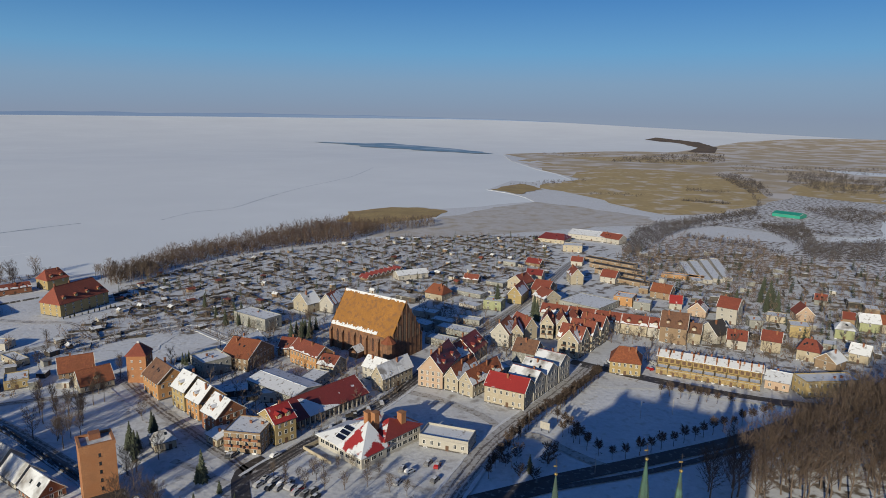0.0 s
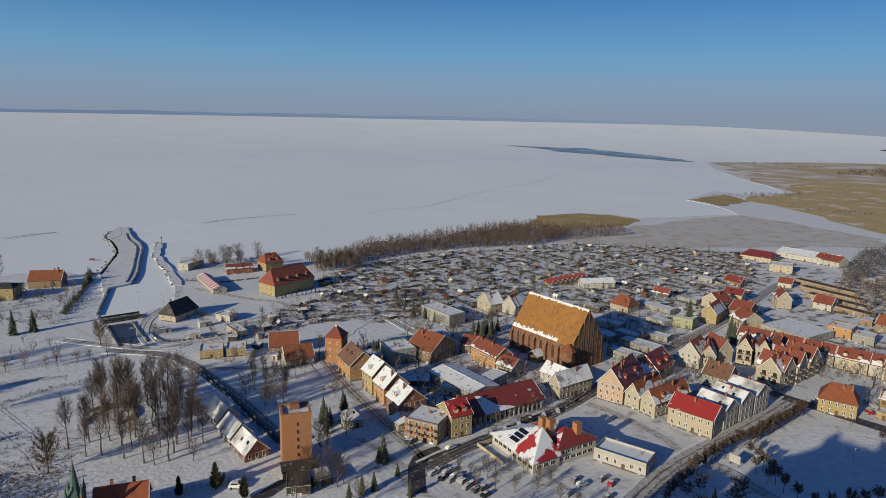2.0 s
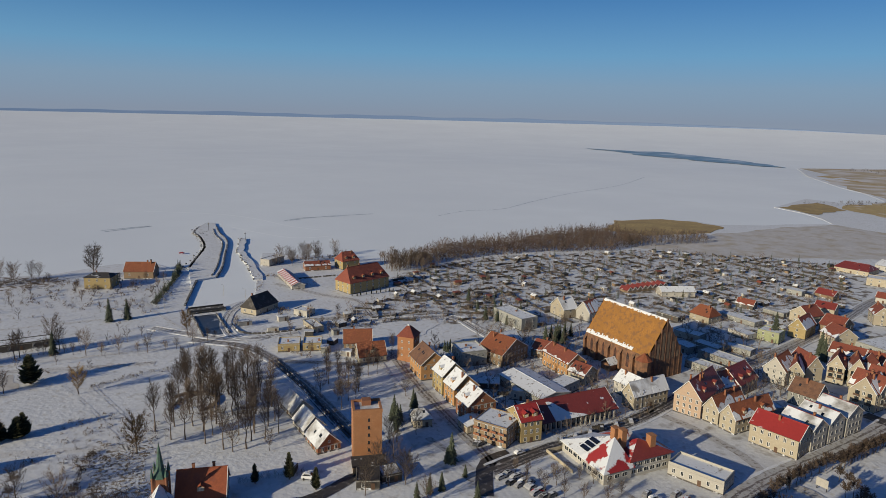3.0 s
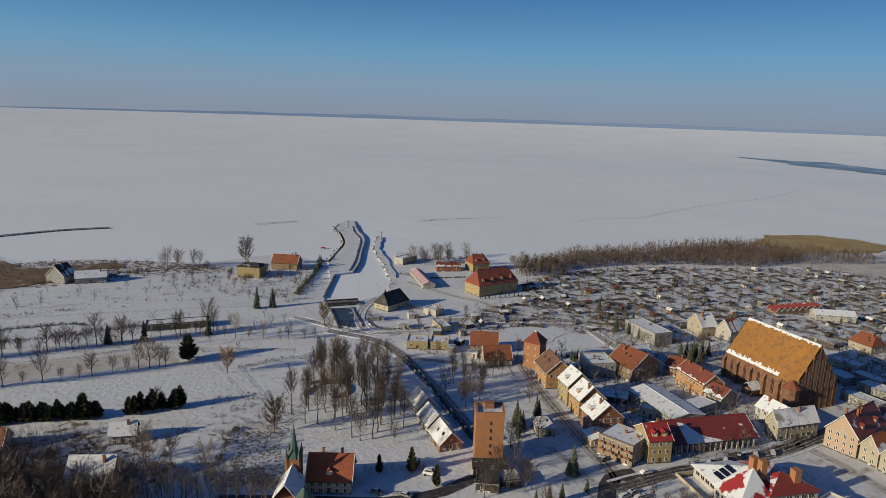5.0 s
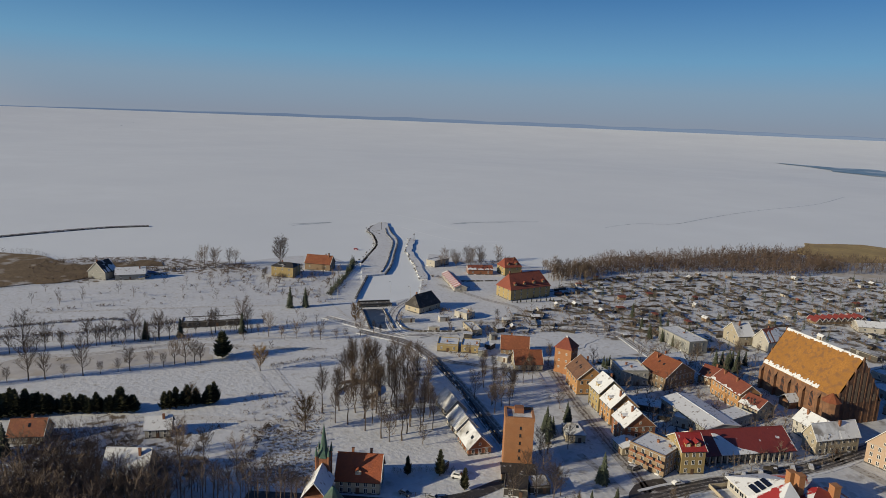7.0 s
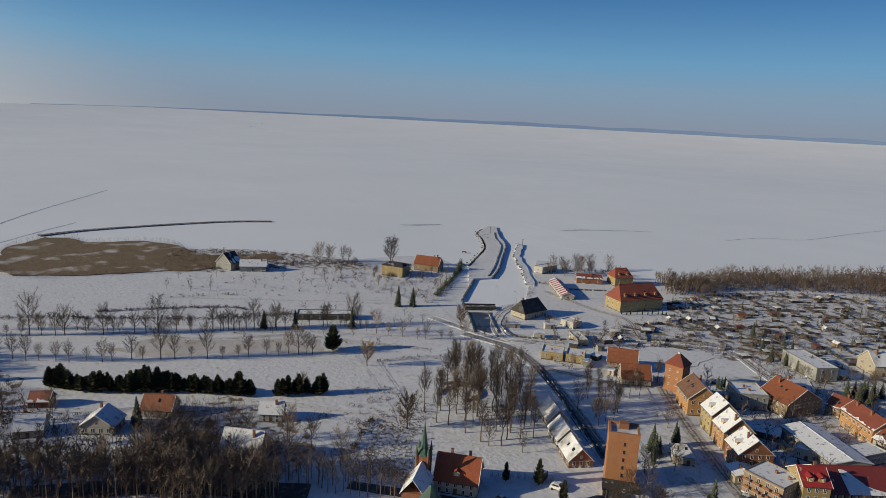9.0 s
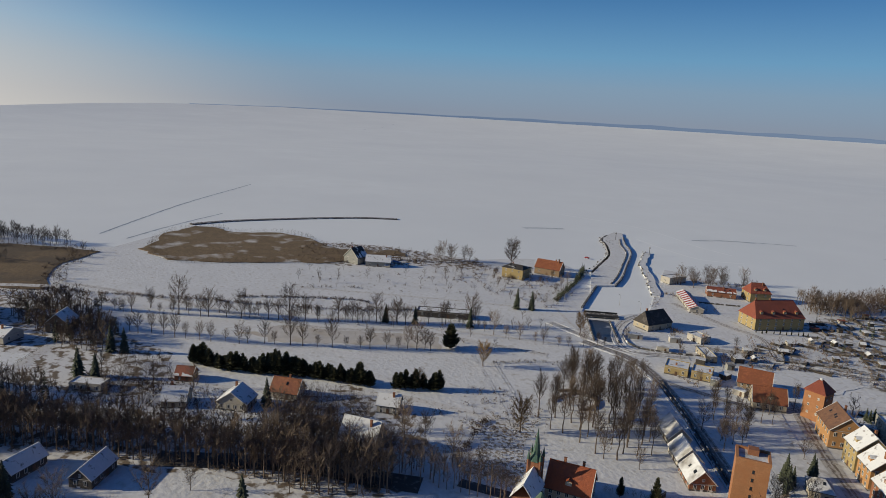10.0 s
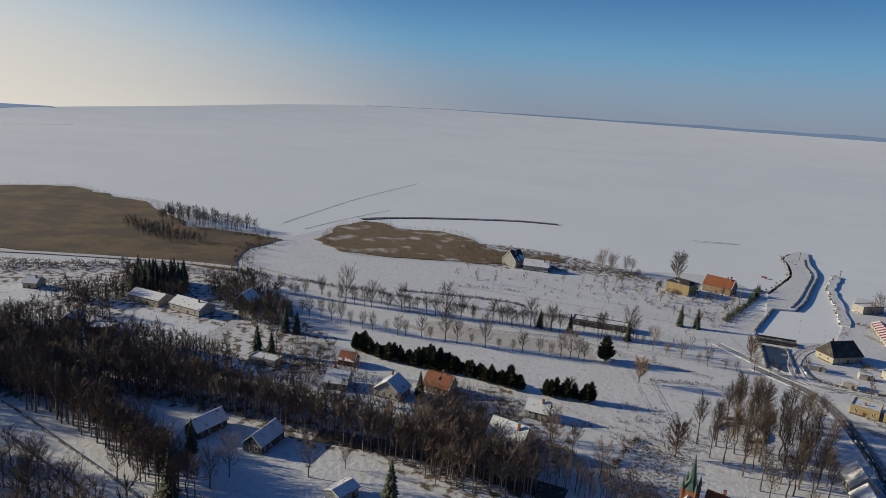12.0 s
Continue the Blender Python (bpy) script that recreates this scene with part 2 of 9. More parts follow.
    rubber=mat("rubber", (0.02, 0.02, 0.02), 0.9, 3.0, 0.1, 0.0),
)


# ---- building helpers ----
def link(name, mesh, parent=None, label=""):
    ob = new(name, mesh)
    if parent:
        ob.parent = parent
    if label:
        ob["label"] = label
    return ob


def to_mesh(name, bm, *mats):
    me = bpy.data.meshes.new(name)
    bmesh.ops.recalc_face_normals(bm, faces=bm.faces)
    bm.to_mesh(me)
    bm.free()
    for m in mats:
        me.materials.append(m)
    return me


def part(name, bm, material, parent=None, label=""):
    return link(name, to_mesh(name, bm, material), parent, label)


def cuboid(bm, x0, y0, z0, x1, y1, z1, mi=0):
    v = [bm.verts.new(p) for p in ((x0, y0, z0), (x1, y0, z0), (x1, y1, z0), (x0, y1, z0), (x0, y0, z1), (x1, y0, z1), (x1, y1, z1), (x0, y1, z1))]
    for f in ((3, 2, 1, 0), (4, 5, 6, 7), (0, 1, 5, 4), (1, 2, 6, 5), (2, 3, 7, 6), (3, 0, 4, 7)):
        bm.faces.new([v[i] for i in f]).material_index = mi


def slab(bm, pts, thick, mi=0):
    """A sheet through four or three points, thickened downwards."""
    top = [bm.verts.new(p) for p in pts]
    low = [bm.verts.new((p[0], p[1], p[2] - thick)) for p in pts]
    n = len(pts)
    bm.faces.new(top).material_index = mi
    bm.faces.new(low[::-1]).material_index = mi
    for i in range(n):
        j = (i + 1) % n
        bm.faces.new((top[i], low[i], low[j], top[j])).material_index = mi


def tube(vs, fs, a, b, r0, r1, n=4):
    a, b = np.array(a, float), np.array(b, float)
    d = b - a
    d = d / (np.linalg.norm(d) + 1e-9)
    u = np.cross(d, (0.3, 0.9, 0.25))
    u /= np.linalg.norm(u) + 1e-9
    w = np.cross(d, u)
    k = len(vs)
    for c, r in ((a, r0), (b, r1)):
        for i in range(n):
            t = 2 * math.pi * i / n
            vs.append(c + (u * math.cos(t) + w * math.sin(t)) * r)
    for i in range(n):
        j = (i + 1) % n
        fs.append((k + i, k + j, k + n + j, k + n + i))


def spike(vs, fs, a, b, r):
    """A twig: a slim three-sided point."""
    d = b - a
    u = np.cross(d, (0.3, 0.9, 0.25))
    u = u / (np.linalg.norm(u) + 1e-9) * r
    w = np.cross(d, u)
    w = w / (np.linalg.norm(w) + 1e-9) * r
    k = len(vs)
    vs += [a + u, a - u * 0.5 + w * 0.87, a - u * 0.5 - w * 0.87, b]
    fs += [(k, k + 1, k + 3), (k + 1, k + 2, k + 3)]


def raw(name, vs, fs, *mats):
    me = bpy.data.meshes.new(name)
    me.from_pydata([tuple(map(float, v)) for v in vs], [], [tuple(map(int, f)) for f in fs])
    for m in mats:
        me.materials.append(m)
    return me


def lift(x, y, z=0.0):
    """Beyond 1.8 km the ground is drawn together and rises, so that it meets the true horizon inside 4.8 km."""
    r = math.hypot(x, y)
    if r < 1800:
        return Vector((x, y, z))
    q = 1800 + 2900 * (1 - 1800 / r)
    return Vector((x / r * q, y / r * q, H * (1 - q / r) + z))


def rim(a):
    """How far out the ground is built at a bearing (degrees from +x): its edge is drawn in towards the land side and
    towards the sun, so that the horizon dips there.
    """
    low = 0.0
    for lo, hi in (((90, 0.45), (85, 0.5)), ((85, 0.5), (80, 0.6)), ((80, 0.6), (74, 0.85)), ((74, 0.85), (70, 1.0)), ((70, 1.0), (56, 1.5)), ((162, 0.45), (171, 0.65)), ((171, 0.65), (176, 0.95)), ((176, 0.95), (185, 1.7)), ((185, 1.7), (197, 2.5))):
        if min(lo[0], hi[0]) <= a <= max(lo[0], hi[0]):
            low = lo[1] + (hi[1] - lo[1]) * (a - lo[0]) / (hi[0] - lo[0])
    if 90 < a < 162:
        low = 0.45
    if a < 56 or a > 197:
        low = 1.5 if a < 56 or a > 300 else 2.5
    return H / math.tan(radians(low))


def sheet(name, pts, z, material, label="", category="", kind="structure", thick=0.0):
    """A flat piece of ground inside an outline."""
    if name.startswith(("ground_", "water_")):           # natural edges wander
        r = random.Random(len(name) + int(pts[0][0]))
        fine = []
        for (ax, ay), (bx, by) in zip(pts, pts[1:] + pts[:1]):
            d = math.hypot(bx - ax, by - ay)
            w = min(2.0 + 0.008 * math.hypot(ax, ay), d * 0.06)
            n = max(1, min(14, int(d / max(5.0, 3.2 * w))))
            fine += [(ax + (bx - ax) * k / n + r.uniform(-w, w), ay + (by - ay) * k / n + r.uniform(-w, w)) for k in range(n)]
        pts = fine
    bm = bmesh.new()
    vs = [bm.verts.new(lift(x, y, z)) for x, y in pts]
    f = bm.faces.new(vs)
    if f.normal.z < 0:
        f.normal_flip()
    f.normal_update()
    if f.normal.z < 0:
        f.normal_flip()
    if thick:
        ext = bmesh.ops.extrude_face_region(bm, geom=[f])
        for v in ext["geom"]:
            if isinstance(v, bmesh.types.BMVert):
                v.co.z -= thick
    bmesh.ops.triangulate(bm, faces=bm.faces)
    return tagged(part(name, bm, material), label, category, "", kind)


def spline(pts, step=8.0):
    """A smooth line through the points."""
    out, n = [], len(pts)
    for i in range(n - 1):
        p0, p1, p2, p3 = (Vector(pts[max(0, min(n - 1, k))]) for k in (i - 1, i, i + 1, i + 2))
        m = max(2, int((p2 - p1).length / step))
        for k in range(m):
            t = k / m
            out.append(0.5 * (2 * p1 + (p2 - p0) * t + (2 * p0 - 5 * p1 + 4 * p2 - p3) * t * t + (3 * p1 - p0 - 3 * p2 + p3) * t ** 3))
    out.append(Vector(pts[-1]))
    return out


def ribbon(name, pts, width, z, material, label="", category="road", kind="structure", thick=0.0, rough=0.0, end=None):
    """A road, path or wall along a line; thick gives it sides down to the ground."""
    line = spline(pts, max(4.0, width))
    bm = bmesh.new()
    rows = []
    for i, p in enumerate(line):
        d = (line[min(i + 1, len(line) - 1)] - line[max(i - 1, 0)]).normalized()
        n = Vector((-d.y, d.x))
        w = width if end is None else width + (end - width) * i / (len(line) - 1)
        a = p + n * (w / 2 + rough * random.uniform(-1, 1))
        b = p - n * (w / 2 + rough * random.uniform(-1, 1))
        rows.append([bm.verts.new(lift(a.x, a.y, z)), bm.verts.new(lift(b.x, b.y, z))] +
                    ([bm.verts.new(lift(a.x, a.y, z - thick)), bm.verts.new(lift(b.x, b.y, z - thick))] if thick else []))
    for r, s in zip(rows, rows[1:]):
        bm.faces.new((r[0], r[1], s[1], s[0]))
        if thick:
            bm.faces.new((r[0], s[0], s[2], r[2]))
            bm.faces.new((r[1], r[3], s[3], s[1]))
    if thick:
        for r in (rows[0], rows[-1]):
            bm.faces.new((r[0], r[1], r[3], r[2]))
    return tagged(part(name, bm, material), label, category, "", kind)


def patch(name, inner, outer, z, material, label="", category="", rows=6, cols=40, ragged=0.0, thick=0.0, kind="structure"):
    """A strip of land between a near and a far edge, following the rise of the distance."""
    def along(pts, t):
        t *= len(pts) - 1
        i = min(int(t), len(pts) - 2)
        return Vector(pts[i]).lerp(Vector(pts[i + 1]), t - i)
    bm = bmesh.new()
    grid = []
    for j in range(rows + 1):
        line = []
        for i in range(cols + 1):
            p = along(inner, i / cols).lerp(along(outer, i / cols), j / rows)
            if ragged and j in (0, rows):
                p *= 1 + ragged * random.uniform(-1, 1)
            line.append(bm.verts.new(lift(p.x, p.y, z)))
        grid.append(line)
    for a, b in zip(grid, grid[1:]):
        for i in range(cols):
            bm.faces.new((a[i], a[i + 1], b[i + 1], b[i]))
    if thick:
        low = [bm.verts.new(v.co - Vector((0, 0, thick))) for v in grid[0]]
        for i in range(cols):
            bm.faces.new((grid[0][i], low[i], low[i + 1], grid[0][i + 1]))
    return tagged(part(name, bm, material), label, category, "", kind)


def inside(x, y, poly):
    r = False
    n = len(poly)
    for i in range(n):
        (x1, y1), (x2, y2) = poly[i], poly[i - 1]
        if (y1 > y) != (y2 > y) and x < (x2 - x1) * (y - y1) / (y2 - y1) + x1:
            r = not r
    return r


FOOT = []            # ground plans of the buildings, kept free of trees


def built(x, y, gap=1.2):
    for fx, fy, c, d, a, b in FOOT:
        u, v = (x - fx) * c + (y - fy) * d, (y - fy) * c - (x - fx) * d
        if abs(u) < a + gap and abs(v) < b + gap:
            return True
    return False


def spots(poly, n, apart, seed, avoid=()):
    """n random places inside an outline, that far apart, outside the outlines to avoid."""
    rnd = random.Random(seed)
    xs, ys = [p[0] for p in poly], [p[1] for p in poly]
    out, cell = [], {}
    for _ in range(n * 30):
        if len(out) >= n:
            break
        x, y = rnd.uniform(min(xs), max(xs)), rnd.uniform(min(ys), max(ys))
        if not inside(x, y, poly) or built(x, y) or any(inside(x, y, a) for a in avoid):
            continue
        k = (int(x // apart), int(y // apart))
        if any((a - x) ** 2 + (b - y) ** 2 < apart * apart for i in (-1, 0, 1) for j in (-1, 0, 1) for a, b in cell.get((k[0] + i, k[1] + j), ())):
            continue
        cell.setdefault(k, []).append((x, y))
        out.append((x, y))
    return out


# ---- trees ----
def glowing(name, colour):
    """A far-off surface whose own glow stands in for the haze before it."""
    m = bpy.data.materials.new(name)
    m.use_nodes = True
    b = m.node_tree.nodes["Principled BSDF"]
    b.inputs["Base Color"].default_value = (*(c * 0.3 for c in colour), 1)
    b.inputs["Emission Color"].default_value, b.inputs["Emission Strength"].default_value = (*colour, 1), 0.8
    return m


M["shore_far"] = glowing("far_shore_glow", (0.125, 0.19, 0.31))


def bare_tree(seed, h, spread, limbs, twigs, low=0.3, upright=0.5, thin=1.0, forks=(1, -1), stout=1.0, reach=1.0, simple=False):
    """Trunk with limbs, and the twigs of the crown, as two lists of points and faces."""
    r = random.Random(seed)
    tv, tf, cv, cf = [], [], [], []
    top, p, rad = h * 0.8, np.array((0, 0, -0.15)), 0.017 * h * stout
    line = [p]
    for i in range(5):
        q = np.array((r.uniform(-1, 1) * 0.015 * h, r.uniform(-1, 1) * 0.015 * h, top * (i + 1) / 5))
        if simple and i == 0:
            tube(tv, tf, p, (0, 0, top), rad, rad * 0.2, 4)
        elif not simple:
            tube(tv, tf, p, q, rad * (1 - i / 5.6), rad * (1 - (i + 1) / 5.6), 5)
        p = q
        line.append(p)
    tips = [(p, np.array((0, 0, 1.0)))]
    for k in range(limbs):
        f = low + (1 - low) * (k + r.random()) / limbs
        z = f * 5
        i = min(int(z), 4)
        a = line[i] + (line[i + 1] - line[i]) * (z - i)
        an = k * 2.4 + r.uniform(-0.5, 0.5)
        ln = spread * h * (1.15 - 0.75 * abs(f - 0.45)) * r.uniform(0.65, 1.1)
        d = np.array((math.cos(an), math.sin(an), upright * r.uniform(0.8, 1.8)))
        d /= np.linalg.norm(d)
        m = a + d * ln * 0.55
        d2 = d + np.array((r.uniform(-0.3, 0.3), r.uniform(-0.3, 0.3), upright * 0.7))
        d2 /= np.linalg.norm(d2)
        e = m + d2 * ln * 0.5
        rr = rad * 0.38 * (1.1 - f * 0.6)
        if simple:
            tube(tv, tf, a, e, rr, rr * 0.3, 3)
        else:
            tube(tv, tf, a, m, rr, rr * 0.6, 4)
            tube(tv, tf, m, e, rr * 0.6, rr * 0.2, 3)
        tips += [(m, d2), (e, d2), ((m + e) / 2, d2), (a + (m - a) * 0.6, d)]
    for k in range(twigs):
        a, d = tips[k % len(tips)]
        d = d + np.array([r.uniform(-1, 1) for _ in range(3)]) * 0.9 + np.array((0, 0, 0.25))
        d /= np.linalg.norm(d)
        ln = h * r.uniform(0.07, 0.17) * reach
        b = a + d * ln
        w = 0.0034 * h * thin
        spike(cv, cf, a, b, w)
        c = a + d * ln * 0.5
        for s in forks:
            e = d + np.array([r.uniform(-1, 1) for _ in range(3)]) * 0.8
            spike(cv, cf, c, c + e / np.linalg.norm(e) * ln * 0.6, w * 0.7)
    return (tv, tf), (cv, cf)


def fir_tree(seed, h, width, levels, droop=0.25, each=9, taper=0.85):
    """Trunk and whorls of folded fronds, each a ridge between two flanks."""
    r = random.Random(seed)
    tv, tf, cv, cf = [], [], [], []
    tube(tv, tf, (0, 0, -0.1), (0, 0, h * 0.93), 0.018 * h, 0.004 * h, 5)
    for i in range(levels):
        f = (i + 0.5) / levels
        z = h * (0.06 + 0.93 * f)
        rad = width * h * (1 - f) ** taper * r.uniform(0.8, 1.08) + 0.012 * h
        for k in range(each):
            an = (k + r.random()) * 2 * math.pi / each + i * 0.7
            ln = rad * r.uniform(0.55, 1.15)
            d = np.array((math.cos(an), math.sin(an), 0))
            s = np.array((-d[1], d[0], 0))
            w = ln * 0.24 + 0.012 * h
            a = np.array((0, 0, z + r.uniform(-0.02, 0.03) * h))
            fall = np.array((0, 0, ln * droop * r.uniform(0.5, 1.6)))
            e = a + d * ln - fall
            m = a + d * ln * 0.55 - fall * 0.35
            b = len(cv)
            cv += [a, m + s * w - (0, 0, 0.018 * h), e, m - s * w - (0, 0, 0.018 * h), m + (0, 0, 0.012 * h)]
            cf += [(b, b + 1, b + 4), (b + 1, b + 2, b + 4), (b + 2, b + 3, b + 4), (b + 3, b, b + 4)]
    return (tv, tf), (cv, cf)


def tree_thing(name, made, bark, leaf, label, category="tree", group=""):
    """One tree: an Empty at its foot with trunk and crown."""
    ob = new(name)
    link("trunk", raw("trunk", *made[0], bark), ob)
    link("crown", raw("crown", *made[1], leaf), ob)
    return tagged(ob, label, category, group)


def wood(name, makers, places, material, label, category, seed, sizes=(0.7, 1.2), kind="stuff"):
    """Many small trees or bushes nobody could count, in one mesh."""
    r = random.Random(seed)
    packs = []
    for vs, fs in makers:
        packs.append((np.array(vs, float), fs))
    av, af, base = [], [], 0
    for x, y, *zz in places:
        v, fs = packs[r.randrange(len(packs))]
        a, s = r.uniform(0, 6.28), r.uniform(*sizes)
        c, d = math.cos(a) * s, math.sin(a) * s
        foot = lift(x, y, zz[0] if zz else 0.0)
        av.append(np.column_stack((v[:, 0] * c - v[:, 1] * d + foot.x, v[:, 0] * d + v[:, 1] * c + foot.y, v[:, 2] * s * r.uniform(0.85, 1.15) + foot.z)))
        af += [tuple(i + base for i in f) for f in fs]
        base += len(v)
    me = bpy.data.meshes.new(name)
    me.from_pydata(np.concatenate(av).tolist(), [], af)
    me.materials.append(material)
    return tagged(link(name, me), label, category, "", kind)


def both(made):
    """Trunk and crown in one list, for woods."""
    (a, b), (c, d) = made
    n = len(a)
    return list(a) + list(c), list(b) + [tuple(i + n for i in f) for f in d]


# ---- houses ----
def window_mesh(name, w, h):
    """A casement: a proud frame round a set-back pane with a cross bar, the pane facing -y."""
    bm = bmesh.new()
    t = 0.10
    cuboid(bm, -w / 2, -0.06, -h / 2, w / 2, 0.03, -h / 2 + t)
    cuboid(bm, -w / 2, -0.06, h / 2 - t, w / 2, 0.03, h / 2)
    cuboid(bm, -w / 2, -0.06, -h / 2 + t, -w / 2 + t, 0.03, h / 2 - t)
    cuboid(bm, w / 2 - t, -0.06, -h / 2 + t, w / 2, 0.03, h / 2 - t)
    cuboid(bm, -0.04, -0.05, -h / 2 + t, 0.04, 0.03, h / 2 - t)
    fr = to_mesh(name, bm, M["frame"])
    bm = bmesh.new()
    cuboid(bm, -w / 2 + t, -0.03, -h / 2 + t, w / 2 - t, 0.02, h / 2 - t)
    pane = to_mesh("pane", bm, M["glass"])
    return fr, pane


def far_window(name, w, h):
    """Frame and pane in one mesh, for houses far off."""
    bm = bmesh.new()
    cuboid(bm, -w / 2, -0.05, -h / 2, w / 2, 0.03, h / 2, 0)
    for s in (-1, 1):
        cuboid(bm, s * w / 4 - w / 4 + 0.09, -0.07, -h / 2 + 0.1, s * w / 4 + w / 4 - 0.09, -0.049, h / 2 - 0.1, 1)
    return to_mesh(name, bm, M["frame"], M["glass"])


SIZES = dict(tall=(1.15, 1.7), small=(0.9, 1.1), wide=(2.2, 1.6))
FAR = {k: far_window("window", *s) for k, s in SIZES.items()}
WIN = {k: window_mesh("window", *s) for k, s in SIZES.items()}


def door_mesh():
    bm = bmesh.new()
    cuboid(bm, -0.6, -0.07, 0, 0.6, 0.03, 2.2)
    cuboid(bm, -0.45, -0.10, 0.25, 0.45, -0.07, 1.0)
    cuboid(bm, -0.45, -0.10, 1.2, 0.45, -0.07, 2.0)
    return to_mesh("door", bm, M["door"])


DOOR = door_mesh()


def put_window(house, kind, x, y, z, a):
    far = house.location.length > 255
    fr, pane = WIN[kind]
    w = link("window", FAR[kind] if far else fr, house)
    w.matrix_basis = pose(x, y, z, 0, 0, a)
    if not far:
        link("pane", pane, w)


def facade(house, side, L, W, eave, floors, step=2.6, kind="tall", gable=0.0, door=False):
    """Windows of one wall. side 0 is -y, 1 is +x, 2 is +y, 3 is -x."""
    span = L if side in (0, 2) else W
    n = max(1, int((span - 1.0) / step))
    fh = eave / floors
    a = side * 90
    for k in range(floors + (1 if gable > 3.0 else 0)):
        cols = n if k < floors else max(1, int(n * 0.45))
        z = (k + 0.55) * fh if k < floors else eave + min(1.5, gable * 0.3)
        for i in range(cols):
            u = (i - (cols - 1) / 2) * (span - 1.2) / max(n, 1)
            if door and k == 0 and i == cols // 2:
                d = link("door", DOOR, house)
                q = pose(0, 0, 0, 0, 0, a) @ Vector((u, -(W if side in (0, 2) else L) / 2 - 0.01, 0))
                d.matrix_basis = pose(q.x, q.y, 0, 0, 0, a)
                continue
            q = pose(0, 0, 0, 0, 0, a) @ Vector((u, -(W if side in (0, 2) else L) / 2 - 0.01, z))
            put_window(house, kind if k < floors else "small", q.x, q.y, q.z, a)


def shell(bm, a, b, eave):
    """Four walls in one skin, with a proud plinth and a cornice under the eave; gives back its upper corners."""
    below = None
    for z, o, mi in ((-0.3, 0.05, 0), (0.55, 0.05, 1), (0.56, 0.0, 1), (eave - 0.34, 0.0, 0), (eave - 0.32, 0.07, 2), (eave - 0.10, 0.07, 2), (eave - 0.08, 0.0, 2), (eave, 0.0, 0)):
        ring = [bm.verts.new(p) for p in ((-a - o, -b - o, z), (a + o, -b - o, z), (a + o, b + o, z), (-a - o, b + o, z))]
        if below:
            for i in range(4):
                bm.faces.new((below[i], below[(i + 1) % 4], ring[(i + 1) % 4], ring[i])).material_index = mi
        below = ring
    return below


TILED = ("roof_red", "roof_red_snow", "roof_orange", "roof_brown", "roof_maroon", "roof_bright", "roof_dark", "roof_old")


def drift(bm, A, B, C, D, cover, r, mi):
    """Snow left on a roof slope: a ragged sheet from the eave A-B up towards the ridge D-C."""
    if cover <= 0:
        return
    n = max(4, int((B - A).length / 1.1))
    v = cover * r.uniform(0.6, 1.1)
    tops = []
    for i in range(n + 1):
        v = min(0.94, max(0.08, v + r.uniform(-0.16, 0.16) + (cover - v) * 0.3))
        tops.append(v)
    up = Vector((0, 0, 0.10))
    for i in range(n):
        if r.random() < 0.10:
            continue
        p, q = A.lerp(B, i / n), A.lerp(B, (i + 1) / n)
        p2, q2 = D.lerp(C, i / n), D.lerp(C, (i + 1) / n)
        slab(bm, (p.lerp(p2, 0.03) + up, q.lerp(q2, 0.03) + up, q.lerp(q2, tops[i + 1]) + up, p.lerp(p2, tops[i]) + up), 0.11, mi)


